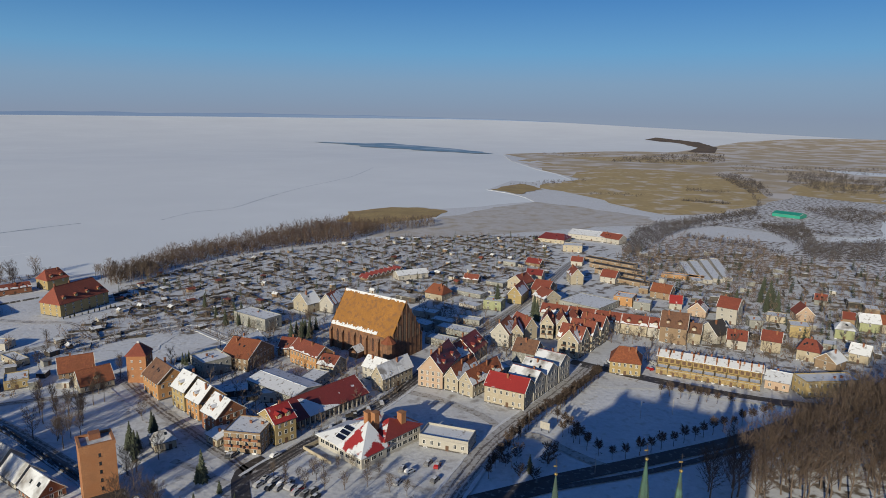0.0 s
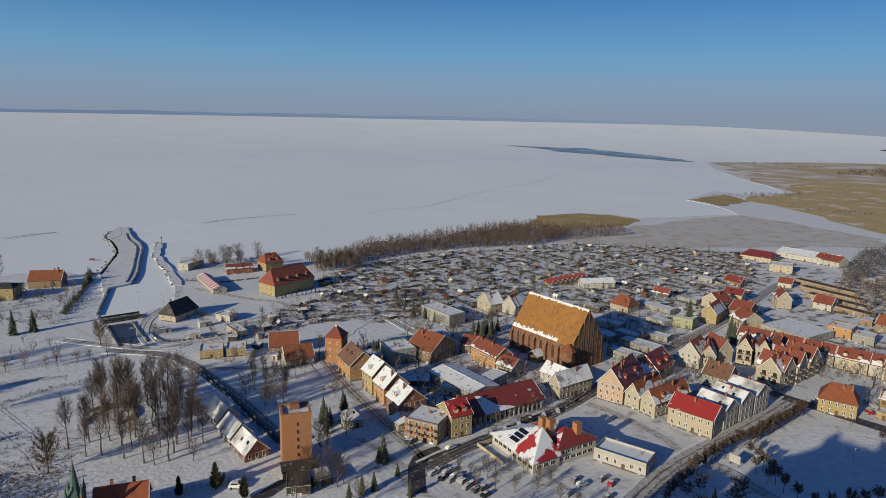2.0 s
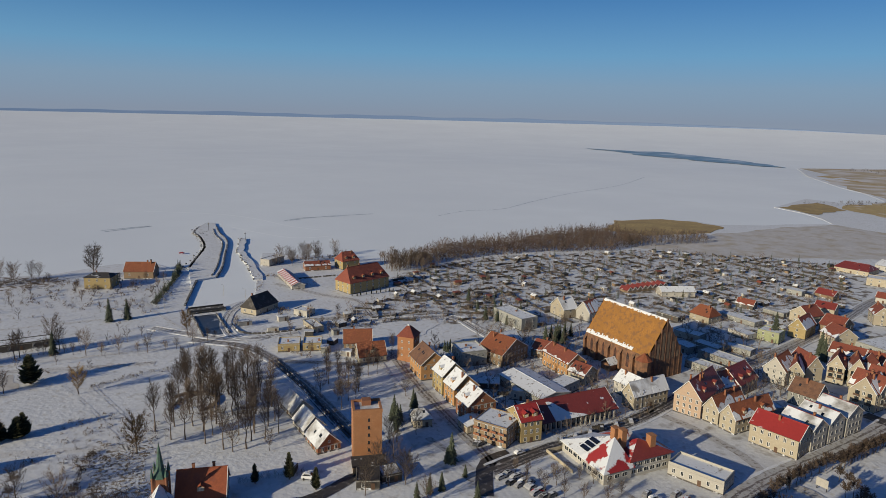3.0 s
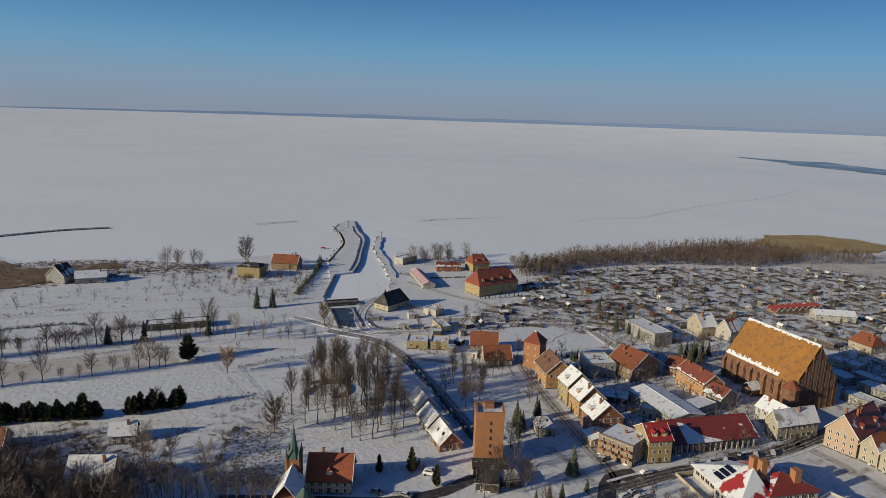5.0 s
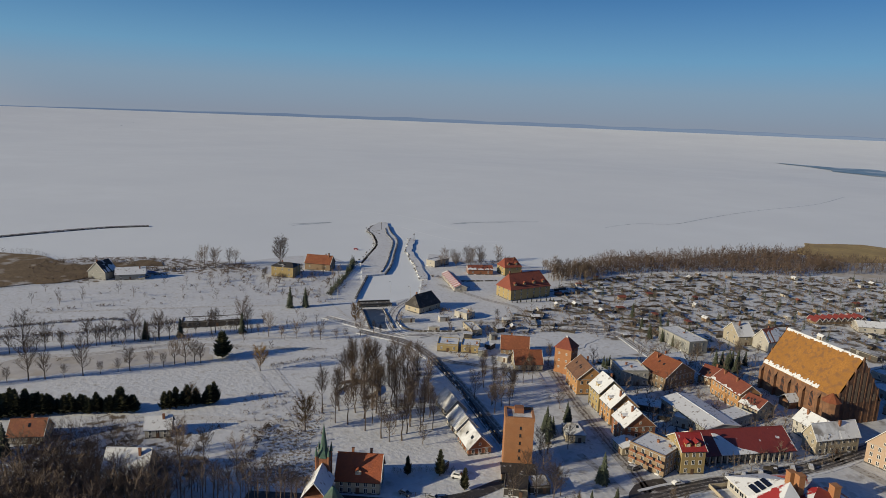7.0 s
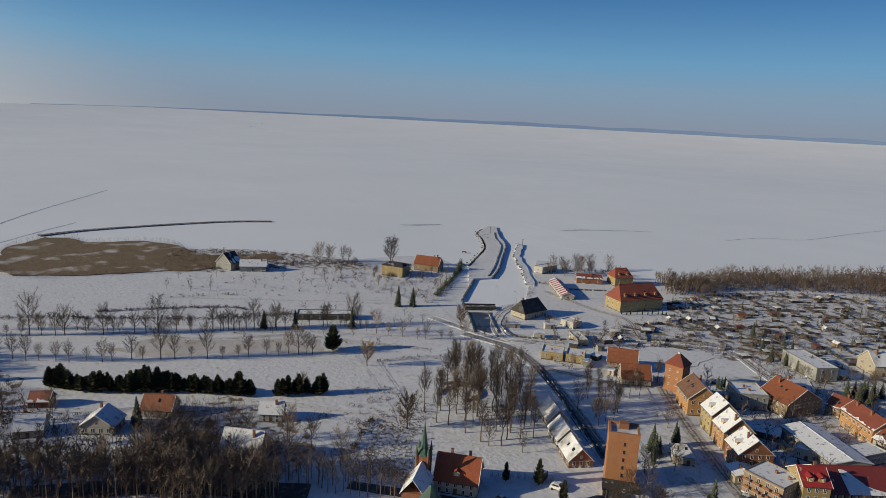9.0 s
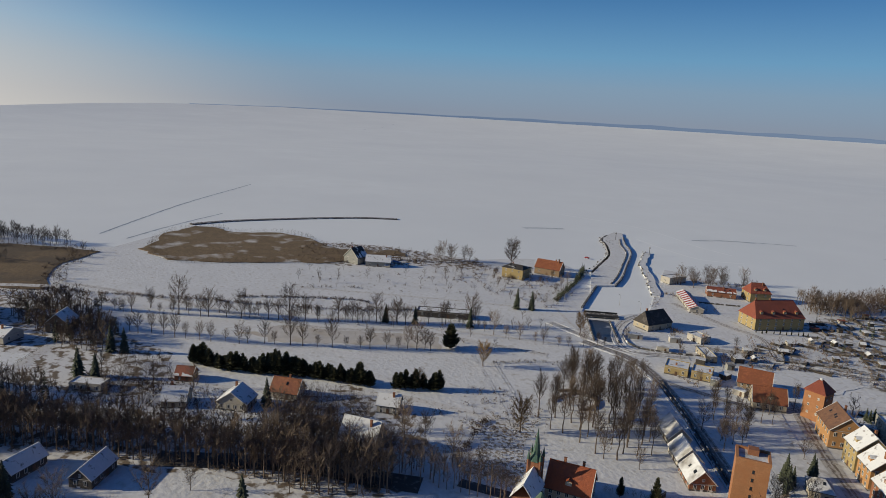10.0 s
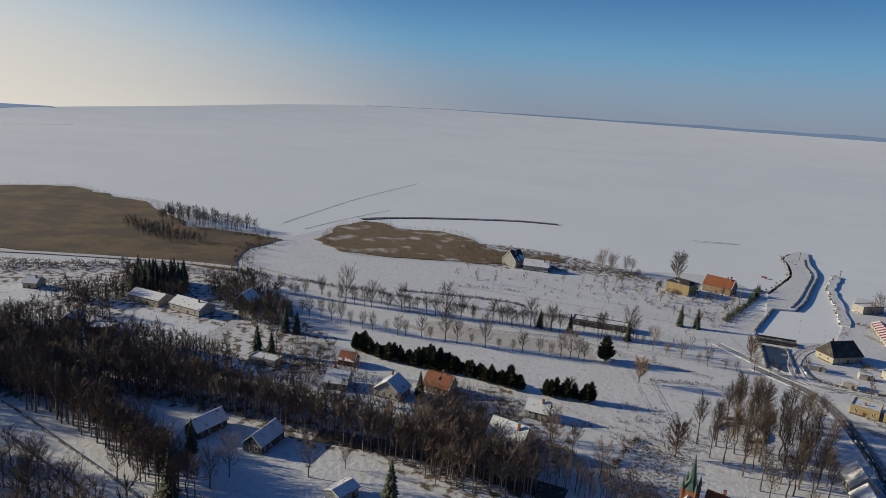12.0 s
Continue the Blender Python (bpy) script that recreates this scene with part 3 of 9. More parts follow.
def house(x, y, turn, L, W, eave, rise, wall, roof, label, roof2=None, floors=2, hip=0.0, chimneys=1, dormers=0, flat=False,
          over=0.45, windows=True, name="house", category="house", group="", step=2.6, kind="tall", z=0.0, dormer_side=0, parapet=0.5, door=True, party=False, stripes=0):
    """A house with its ridge along its own x; hip draws the ridge ends in, flat gives a parapet roof."""
    ob = new(name)
    ob.matrix_basis = pose(x, y, z, 0, 0, turn)
    tagged(ob, label, category, group)
    FOOT.append((x, y, math.cos(radians(turn)), math.sin(radians(turn)), L / 2, W / 2))
    bm = bmesh.new()
    hi = shell(bm, L / 2, W / 2, eave)
    if flat:
        bm.faces.new(hi)
    elif not hip:
        for e, i, j in ((-1, 3, 0), (1, 1, 2)):
            t = bm.verts.new((e * L / 2, 0, eave + rise - 0.05))
            bm.faces.new((hi[i], hi[j], t))
    link("wall", to_mesh("wall", bm, M[wall], M["stone"], M["concrete"]), ob)
    bm = bmesh.new()
    if flat:
        cuboid(bm, -L / 2 + 0.25, -W / 2 + 0.25, eave, L / 2 - 0.25, W / 2 - 0.25, eave + 0.15)
        part("roof", bm, M[roof], ob)
        if parapet:
            bm = bmesh.new()
            for c in ((-L / 2, -W / 2, L / 2, -W / 2 + 0.25), (-L / 2, W / 2 - 0.25, L / 2, W / 2), (-L / 2, -W / 2 + 0.25, -L / 2 + 0.25, W / 2 - 0.25), (L / 2 - 0.25, -W / 2 + 0.25, L / 2, W / 2 - 0.25)):
                cuboid(bm, c[0], c[1], eave + 0.003, c[2], c[3], eave + parapet)
            part("parapet", bm, M[wall], ob)
    else:
        a, b = L / 2 + over, W / 2 + over
        k = rise / (W / 2)
        e, t = eave - over * k + 0.25, eave + rise + 0.25
        ra = L / 2 + over - hip
        th = 0.22
        slab(bm, ((-a, -b, e), (a, -b, e), (ra, 0, t), (-ra, 0, t)), th, 0)
        slab(bm, ((a, b, e), (-a, b, e), (-ra, 0, t), (ra, 0, t)), th, 1)
        if hip:
            slab(bm, ((a, -b, e), (a, b, e), (ra, 0, t)), th, 1)
            slab(bm, ((-a, b, e), (-a, -b, e), (-ra, 0, t)), th, 0)
        rr = random.Random(int(x * 31 + y * 17))
        for i, (side, m_) in enumerate(((-1, roof), (1, roof2 or roof))):
            sunny = side * (-math.sin(radians(turn)) * sx + math.cos(radians(turn)) * sy)
            A, B = Vector((-a, side * b, e)), Vector((a, side * b, e))
            D, C = Vector((-ra, 0, t)), Vector((ra, 0, t))
            for q in range(stripes):                                                          # snow lying between the seams
                u, v = (q + 0.1) / stripes, (q + 0.6) / stripes
                slab(bm, [k_ + Vector((0, 0, 0.1)) for k_ in (A.lerp(B, u), A.lerp(B, v), D.lerp(C, v), D.lerp(C, u))], 0.1, 2)
            if m_ in TILED and not stripes:
                part_ = "snow" in m_
                cover = (0.22 if part_ else 0.0) if sunny > 0.2 else (0.8 if part_ else rr.choice((0.0, 0.35, 0.6)))
                drift(bm, A, B, C, D, cover, rr, 2)
                if windows and rr.random() < 0.4:
                    for q in range(rr.randint(1, 3)):
                        u, v = rr.uniform(0.2, 0.8), rr.uniform(0.35, 0.6)
                        o = A.lerp(B, u).lerp(D.lerp(C, u), v)
                        up = (D - A) if not hip else (D.lerp(C, 0.5) - A.lerp(B, 0.5))
                        up = up.normalized()
                        slab(bm, [o + Vector((w_, 0, 0.12)) + up * h_ for w_, h_ in ((-0.45, 0), (0.45, 0), (0.45, 1.2), (-0.45, 1.2))], 0.1, 4)
            if not party:
                cuboid(bm, -a, side * b - 0.09, e - 0.16, a, side * b + 0.09, e - 0.02, 5)         # gutter
            if not hip and not party:
                for u in (-a, a):                                                            # barge boards
                    slab(bm, ((u - 0.09, side * b, e + 0.05), (u + 0.09, side * b, e + 0.05), (u + 0.09, 0, t + 0.05), (u - 0.09, 0, t + 0.05)), 0.34, 3)
        if not party:
            cuboid(bm, -ra, -0.16, t - 0.10, ra, 0.16, t + 0.10, 0)                               # ridge tiles
        me = to_mesh("roof", bm, M[roof], M[roof2 or roof], M["roof_snow"], M["frame"], M["glass"], M["metal"])
        link("roof", me, ob)
    r = random.Random(int(x * 7 + y * 13))
    for c in range(chimneys):
        bm = bmesh.new()
        cx, cy = r.uniform(-0.35, 0.35) * L, r.choice((-1, 1)) * W * 0.12
        top = eave + (rise if not flat else 0) + r.uniform(0.7, 1.3)
        cuboid(bm, cx - 0.4, cy - 0.35, eave + (rise * 0.5 if not flat else 0), cx + 0.4, cy + 0.35, top)
        cuboid(bm, cx - 0.5, cy - 0.45, top, cx + 0.5, cy + 0.45, top + 0.15)
        part("chimney", bm, M["brick"], ob)
    if party:                                # red fire walls that stand over the roof, with their stacks
        for u in (-L / 2, L / 2):
            bm = bmesh.new()
            cuboid(bm, u - 0.16, -W / 2 - 0.5, eave - 0.6, u + 0.16, W / 2, eave + rise * 0.55 + 0.6)
            cuboid(bm, u - 0.3, -W * 0.3, eave + 0.4, u + 0.3, -W * 0.12, eave + rise + 1.2)
            part("party_wall", bm, M["brick"], ob, "red brick party wall with a chimney stack")
        # Dark panels on the wall paint the shade of open loggias.
        for u in (-L * 0.25, L * 0.25):
            bm = bmesh.new()
            cuboid(bm, u - L * 0.19, -W / 2 - 0.12, 0.4, u + L * 0.19, -W / 2 - 0.03, 2.5)
            cuboid(bm, u - L * 0.16, -W / 2 - 0.12, 3.5, u + L * 0.16, -W / 2 - 0.03, eave - 1.0)
            part("loggia", bm, M["door"], ob, "dark brown panel standing for a shaded loggia")
    for d in range(dormers):
        u = ((d + 0.5) / dormers - 0.5) * (L - 1.5)
        s = -1 if dormer_side == 0 else 1
        bm = bmesh.new()
        zb = eave + rise * 0.22
        yb = s * (W / 2) * 0.80
        dw, dh, dd = 1.0, 1.5, W * 0.30
        y0, y1 = sorted((yb, yb - s * dd))
        cuboid(bm, u - dw, y0, zb - 0.3, u + dw, y1, zb + dh)
        dm = part("dormer", bm, M[wall], ob)
        bm = bmesh.new()
        ye = yb + s * 0.3
        yi = yb - s * (dd + 0.4)
        slab(bm, ((u - dw - 0.25, ye, zb + dh), (u, ye, zb + dh + 0.8), (u, yi, zb + dh + 0.8), (u - dw - 0.25, yi, zb + dh)), 0.12)
        slab(bm, ((u, ye, zb + dh + 0.8), (u + dw + 0.25, ye, zb + dh), (u + dw + 0.25, yi, zb + dh), (u, yi, zb + dh + 0.8)), 0.12)
        part("dormer_roof", bm, M[roof], dm)
        fr, pane = WIN["small"]
        w = link("window", fr, dm)
        w.matrix_basis = pose(u, yb + s * 0.01, zb + 0.75, 0, 0, 0 if s < 0 else 180)
    if math.hypot(x, y) > 350:
        step *= 1.9
    if windows:
        for side in range(4):
            out_x, out_y = math.cos(radians(turn + side * 90 - 90)), math.sin(radians(turn + side * 90 - 90))
            if math.hypot(x, y) > 150 and out_x * x + out_y * y > 0.3 * math.hypot(x, y):
                continue
            facade(ob, side, L, W, eave, floors, step, kind, rise if side in (1, 3) and not hip and not flat else 0.0, door and side == 0)
    return ob


def shed(x, y, turn, L, W, h, roof, label="small snow-covered wooden garden shed in an allotment", wall="shed", rise=0.0):
    ob = new("garden_shed")
    ob.matrix_basis = pose(x, y, 0, 0, 0, turn)
    tagged(ob, label, "shed", "allotment sheds")
    bm = bmesh.new()
    cuboid(bm, -L / 2, -W / 2, -0.2, L / 2, W / 2, h)
    part("wall", bm, M[wall], ob)
    bm = bmesh.new()
    o = 0.3
    if rise:
        slab(bm, ((-L / 2 - o, -W / 2 - o, h), (L / 2 + o, -W / 2 - o, h), (L / 2 + o, 0, h + rise), (-L / 2 - o, 0, h + rise)), 0.15)
        slab(bm, ((L / 2 + o, W / 2 + o, h), (-L / 2 - o, W / 2 + o, h), (-L / 2 - o, 0, h + rise), (L / 2 + o, 0, h + rise)), 0.15)
    else:
        slab(bm, ((-L / 2 - o, -W / 2 - o, h + 0.2), (L / 2 + o, -W / 2 - o, h + 0.2), (L / 2 + o, W / 2 + o, h + 0.45), (-L / 2 - o, W / 2 + o, h + 0.45)), 0.2)
    part("roof", bm, M[roof], ob)
    d = link("door", DOOR, ob)
    d.matrix_basis = pose(L * 0.2, -W / 2 - 0.01, 0, 0, 0, 0)
    d.scale = (0.8, 1, min(1, h / 2.5))
    return ob


# ---- lagoon and land ----
bm = bmesh.new()
grid = []
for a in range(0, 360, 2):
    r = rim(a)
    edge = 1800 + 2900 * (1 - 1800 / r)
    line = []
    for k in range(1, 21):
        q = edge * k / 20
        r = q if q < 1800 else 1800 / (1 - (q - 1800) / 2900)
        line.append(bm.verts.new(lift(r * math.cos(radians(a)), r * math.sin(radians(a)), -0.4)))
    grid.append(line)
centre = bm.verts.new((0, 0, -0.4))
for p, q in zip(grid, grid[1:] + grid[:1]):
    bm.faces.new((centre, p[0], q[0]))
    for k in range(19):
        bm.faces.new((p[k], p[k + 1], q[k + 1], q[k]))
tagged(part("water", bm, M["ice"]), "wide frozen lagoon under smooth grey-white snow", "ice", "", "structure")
# the land, a low bank over the ice
COAST = [(833.8, 1797.9), (459.1, 1713.7), (319.4, 1749.6), (245.1, 1868.4), (182.5, 2065), (181.4, 1788.5), (212.8, 1516.3), (239.4, 1404), (246.6, 1281.9), (181.1, 1209.6), (127.5, 1244.5), (71.7, 1086.8), (106.8, 1035.5), (123.2, 987.1), (130, 942.1), (74.4, 906.6), (49.6, 881.6), (-3.6, 855.3), (-34, 873.9), (-120.6, 795.9), (-140.5, 719.1), (-167.2, 674.2), (-209.8, 624.3), (-243.6, 573.7), (-263.7, 512.3), (-263.2, 486.6), (-296.7, 471.8), (-341.4, 466.4), (-364.7, 456.6), (-321, 395.3), (-280.3, 341.5), (-283.7, 313.4), (-299.3, 298.8), (-343.3, 355.0), (-345, 330), (-372, 372)]
COAST += [(-421.5, 385), (-438, 361.7), (-446.2, 322.3), (-467.9, 300.6), (-502.7, 277.6), (-514.1, 251.6), (-483.1, 268.5), (-516.3, 220.1), (-577.2, 213.4), (-603, 195.4), (-617.6, 153.4), (-646.7, 149.6), (-654.2, 126.5), (-619.7, 92.9), (-576.7, 52.1), (-589.7, 14.4), (-598.6, -4.5), (-669, -25.8), (-719.4, -44.2), (-766.2, -81.2), (-787.4, -123.1), (-862.1, -176.3), (-850.2, -247.3)]
LAND = COAST + [(-1150.2, -397.3), (-2000, -400), (-1200, -1300), (0, -1800), (1200, -1300), (1850, -200), (1800, 600), (1500, 1050), (1133.8, 1677.9)]
sheet("ground", LAND, 0.0, M["snow"], "snow-covered ground of a small harbour town", "ground", thick=0.45)
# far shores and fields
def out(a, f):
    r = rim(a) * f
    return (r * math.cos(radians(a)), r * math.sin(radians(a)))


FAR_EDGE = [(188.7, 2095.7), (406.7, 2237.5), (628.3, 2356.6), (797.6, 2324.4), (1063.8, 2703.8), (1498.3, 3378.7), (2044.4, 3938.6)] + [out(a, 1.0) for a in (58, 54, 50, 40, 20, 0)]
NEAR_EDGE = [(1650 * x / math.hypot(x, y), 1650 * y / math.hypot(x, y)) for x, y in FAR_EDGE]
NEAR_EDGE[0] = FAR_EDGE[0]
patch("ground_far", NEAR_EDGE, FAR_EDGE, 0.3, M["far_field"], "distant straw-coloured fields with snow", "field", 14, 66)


# The height tapers at both ends in place of fading into haze.
def far_rise(a):
    return 19.0 * max(0.02, min(1.0, (a - 80) / 22, (164 - a) / 30))


# wooded shore across the lagoon, its haze put into a glowing colour
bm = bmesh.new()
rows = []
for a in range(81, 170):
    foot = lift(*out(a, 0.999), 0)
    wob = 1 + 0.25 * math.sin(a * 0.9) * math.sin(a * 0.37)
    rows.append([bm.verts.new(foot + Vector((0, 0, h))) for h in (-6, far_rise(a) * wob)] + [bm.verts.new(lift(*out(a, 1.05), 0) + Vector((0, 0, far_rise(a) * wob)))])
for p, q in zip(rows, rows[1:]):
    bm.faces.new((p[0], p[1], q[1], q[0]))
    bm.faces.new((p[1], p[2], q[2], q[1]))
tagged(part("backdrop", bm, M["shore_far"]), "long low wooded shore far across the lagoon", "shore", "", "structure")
patch("ground_spit", [(851.3, 2336.4), (1025.8, 2694.2), (1097.8, 3131.9), (1056.1, 3528.3)], [(930.4, 2286.2), (1114.9, 2716.7), (1256.1, 3305.5), (1242.5, 3932.2)], 0.5, M["reed"], "brown reed spit reaching into the lagoon", "reed", 3, 30, 0.01)
sheet("ground_plain", [(200, 1725), (222, 1516), (248, 1404), (262, 1282), (215, 1175), (235, 1010), (300, 830), (430, 760), (640, 900), (1000, 1280), (1140, 1290), (905, 1470), (600, 1625), (400, 1690)], 0.06, M["far_field"], "frost-streaked straw-coloured plain by the lagoon", "field", "structure")
sheet("ground_field", [(162.5, 1149.6), (208.5, 1031.5), (284.2, 830.4), (370.6, 847.5), (481.8, 989.5), (559.3, 1196.6), (579.9, 1399), (498.8, 1560.5), (333.4, 1534.9), (242.4, 1259.3)], 0.15, M["field"], "straw-coloured stubble field with drifts of snow", "field", "structure")
sheet("ground_field_2", [(207.3, 1815.3), (294.8, 1612.3), (354.4, 1570.7), (544.4, 1617.7), (784.1, 1789.3), (706.9, 2006.4), (445.6, 2062.5)], 0.15, M["field"], "straw-coloured field by the lagoon", "field", "structure")
sheet("ground_town", [(-139.7, 320), (-75.7, 379.6), (26.7, 383.9), (111.6, 393.2), (226.4, 320.8), (175.3, 264.8), (70.6, 286.9), (42.5, 256.6), (9.6, 196.8), (-13.9, 186.8), (-70.5, 185.6), (-125.4, 232.3)], 0.035, M["town"], "dirty trodden snow between the town houses", "ground", "structure")
sheet("ground_meadow", [(-81.6, 648.1), (-16.5, 769.1), (55.9, 860.7), (133.3, 936.2), (200.3, 873.7), (254.8, 804.6), (244.3, 748.8), (174.4, 728.1), (106.2, 694.1), (9, 654.4)], 0.12, M["meadow"], "frosted meadow with snow lines", "meadow", "structure")
sheet("ground_reed", [(-119.4, 744.2), (-66.6, 732.5), (-10.1, 787.1), (3.7, 835.5), (-33.6, 863.1), (-70.6, 859.8), (-116.4, 815.1)], 0.5, M["reed_gold"], "golden reed bed at the shore", "reed", "stuff", 0.6)
sheet("ground_reed_2", [(79.2, 1087.7), (118.6, 1021.9), (166.1, 1105.9), (137.9, 1194.3)], 0.5, M["reed_gold"], "golden reed bed at the shore", "reed", "stuff")
sheet("ground_reed_3", [(-577.6, 79.3), (-560.9, 69.9), (-518.3, 82.9), (-498.7, 115.9), (-485, 158.9), (-473.3, 193), (-483.4, 247.6), (-475.4, 264.5), (-495.1, 269.4), (-516.3, 220.1), (-574.6, 212.4), (-600.3, 194.5), (-612.1, 154.9), (-640.5, 147.1), (-651.3, 128.9), (-620, 98.3)], 0.5, M["reed_snow"], "tall brown reed bed at the shore", "reed", "stuff", 0.6)
sheet("ground_reed_4", [(-526.9, -156.2), (-509.4, -106.4), (-483.6, -41.3), (-458.9, 3.9), (-528, 13), (-560.1, 41.3), (-584.8, 14.3), (-617.1, -38.1), (-736.3, -78.1), (-775.5, -121.3), (-843.7, -172.6), (-837.1, -243.6), (-793.4, -305.6), (-544.2, -212.9)], 0.5, M["reed"], "wide brown reed bed", "reed", "stuff")
sheet("ground_gardens", [(-228, 420), (-216, 492), (-183, 545), (-143, 582), (-88, 624), (-48, 660), (20, 668), (101.3, 668), (168, 607.5), (101.5, 533), (53.9, 443), (26.3, 378.3), (-15.7, 412.2), (-71.1, 437.1), (-74.6, 374.2), (-99.1, 352.6), (-150.6, 371), (-183.3, 369.7)], 0.06, M["garden"], "snowy allotment gardens with dark beds", "garden", "structure")
sheet("ground_gardens_2", [(106.2, 533.3), (184.3, 608.5), (305.1, 616.2), (364.3, 527.2), (269.3, 357.2), (218.6, 305.5), (185.2, 304.4), (155.5, 318.4), (116.5, 351.4), (104.5, 392.9), (67.7, 429.4)], 0.05, M["garden"], "snowy gardens between houses", "garden", "structure")
sheet("ground_field_3", [(227.8, 759.5), (321.6, 746.9), (376.8, 680), (468.8, 686.4), (705.3, 1046.7), (565.6, 1069.3), (407.9, 881.6)], 0.08, M["scrub"], "brown scrub ground with patches of snow", "scrub", "structure")
sheet("ground_scrub", [(149.1, 535.7), (195.2, 609.2), (243.2, 670.7), (296.5, 658.7), (359.8, 648), (447.3, 653.8), (366.1, 508.2), (273.9, 503.3), (213.4, 519)], 0.1, M["scrub"], "brown scrub ground with patches of snow", "scrub", "structure")
sheet("ground_yards", [(-479.4, -188.8), (-501.4, -149.1), (-489.6, -102.5), (-467.9, -40), (-444.2, 3.8), (-359.1, 33.4), (-320.9, 53), (-278.4, 44), (-282.2, 17), (-297.8, -2.3), (-331.8, -41.8), (-358.6, -58.3), (-384.9, -89.9), (-342.8, -138)], 0.03, M["scrub"], "rough brown ground between farmyards", "scrub", "structure")
sheet("ground_yard_snow", [(-360, -54.5), (-381.4, -47.5), (-365.2, -31.7), (-352.6, -16.8), (-344.2, -4), (-321.1, -16.7), (-312.1, -32.3), (-331.8, -41.8)], 0.07, M["park"], "trodden snow of a farmyard", "ground", "structure")
sheet("ground_yard_snow_2", [(-414.8, -141), (-431.3, -129.3), (-436, -104), (-411.6, -92.8), (-396.1, -103.3), (-374.2, -128.1)], 0.07, M["park"], "trodden snow of a yard", "ground", "structure")
sheet("ground_weeds", [(-202.7, 156.1), (-190.7, 166.1), (-153, 134.1), (-168.7, 119.1), (-184, 137.6)], 0.05, M["weeds"], "rough weedy ground poking through snow", "ground", "structure")
sheet("ground_thicket", [(-269.7, 91.6), (-233.2, 119.2), (-210.6, 132.1), (-182.9, 114), (-222, 73.5)], 0.04, M["scrub"], "dark ground under bushes", "scrub", "structure")
# Leaf litter and the trees' shadows share this dark colour.
sheet("ground_band", [(-343.1, -140.2), (-331.8, -41.8), (-284.2, 2.6), (-254.9, 43), (-216, 71.2), (-176.3, 99.1), (-163.9, 97.1), (-176.1, 67.1), (-217.1, 29.2), (-257.4, -23), (-282.2, -117.2)], 0.04, M["scrub"], "leafy ground under bare trees, darkened for their shade", "scrub", "structure")
sheet("ground_shore", [(-552.9, 199.1), (-538.5, 241.6), (-502.7, 277.6), (-430, 321), (-411.4, 306.9), (-454.2, 250.1), (-457.8, 204.1), (-488.6, 174.7)], 0.05, M["scrub"], "brown scrubby shore strip", "scrub", "structure")
sheet("ground_brown_field", [(565.6, 1069.3), (599.5, 1001.2), (649.1, 961.1), (824.4, 1227.9), (740.6, 1300.8), (600, 1155.4)], 0.14, M["field"], "straw-coloured field beyond the scrub", "field", "structure")
ribbon("road", [(-69, 191.8), (-64.7, 202), (-53.7, 221.2), (-40.2, 240.6), (-22.4, 268.6), (-5.9, 305.2), (22, 360.4), (43.7, 399.8), (71.5, 456), (99.7, 522.7), (122.6, 567.3)], 8, 0.1, M["slush"], "slushy main street with wheel tracks", "road")
ribbon("road_2", [(0.3, 187.1), (14.5, 219.7), (28.1, 242.5), (43.6, 263.7), (60.3, 287.9), (74.1, 309.4)], 9, 0.11, M["slush"], "slushy street with snow banks", "road")
ribbon("road_3", [(65.4, 315.2), (77.7, 306.6), (98.7, 293.2), (131.3, 275.7), (156.8, 266.5), (174.3, 263.1)], 7, 0.12, M["asphalt"], "wet asphalt street with snowy edges", "road")
ribbon("road_4", [(-3.2, 185.5), (22.6, 196.5), (42.9, 205.9), (75.9, 218.4), (121.7, 238), (164.5, 262.8)], 6.5, 0.13, M["asphalt"], "wide dark asphalt road", "road")
ribbon("road_5", [(-153.6, 293.2), (-121.7, 259.2), (-92.8, 231.7), (-72.9, 213.8), (-65.6, 205.5)], 6, 0.12, M["slush"], "narrow slushy street beside a row of houses", "road")
ribbon("road_6", [(-62.7, 216.1), (-67, 209.9), (-67.5, 201.9), (-61.7, 185.8)], 6, 0.135, M["asphalt"], "wet asphalt curve of a street", "road")
ribbon("road_7", [(-254.8, 258), (-225, 262.8), (-198.2, 254), (-159.9, 230.6), (-131.5, 210.7), (-102.9, 189.1)], 6, 0.12, M["slush"], "snowy road beside the stream", "road")
ribbon("canal", [(-194.6, 251.9), (-166.6, 233.3), (-144.2, 217), (-123.2, 202.1), (-110.2, 193.3)], 4, 0.16, M["canal"], "narrow dark mill stream between walls", "canal")
ribbon("road_8", [(-288.7, 263.4), (-253.6, 265.9), (-228.8, 272), (-214.5, 301.2), (-191.8, 327.5), (-165.5, 349.7), (-144.9, 361.1), (-120.5, 343.2), (-99.9, 329.4)], 6, 0.13, M["path"], "snow-packed road", "road")
ribbon("road_9", [(-289.8, 375.8), (-243, 366.7), (-214.5, 364.9), (-193, 342.9), (-178.9, 339)], 6, 0.14, M["path"], "snow-packed harbour road", "road")
ribbon("path", [(-474.3, 11.8), (-427.8, 54.1), (-335.4, 126.2), (-306.8, 176), (-270.2, 205.7), (-246.1, 224.7)], 5, 0.1, M["path"], "trodden straight path between trees", "road")
ribbon("path_2", [(-526.6, -190), (-509.5, -117), (-481.7, -30.1), (-461.7, 11.5)], 6, 0.62, M["path"], "snowy causeway through the reeds", "road")
ribbon("path_3", [(-310.5, -19.9), (-344, -2.6), (-366.3, 9.3)], 6, 0.1, M["path"], "snowy lane with fences", "road")
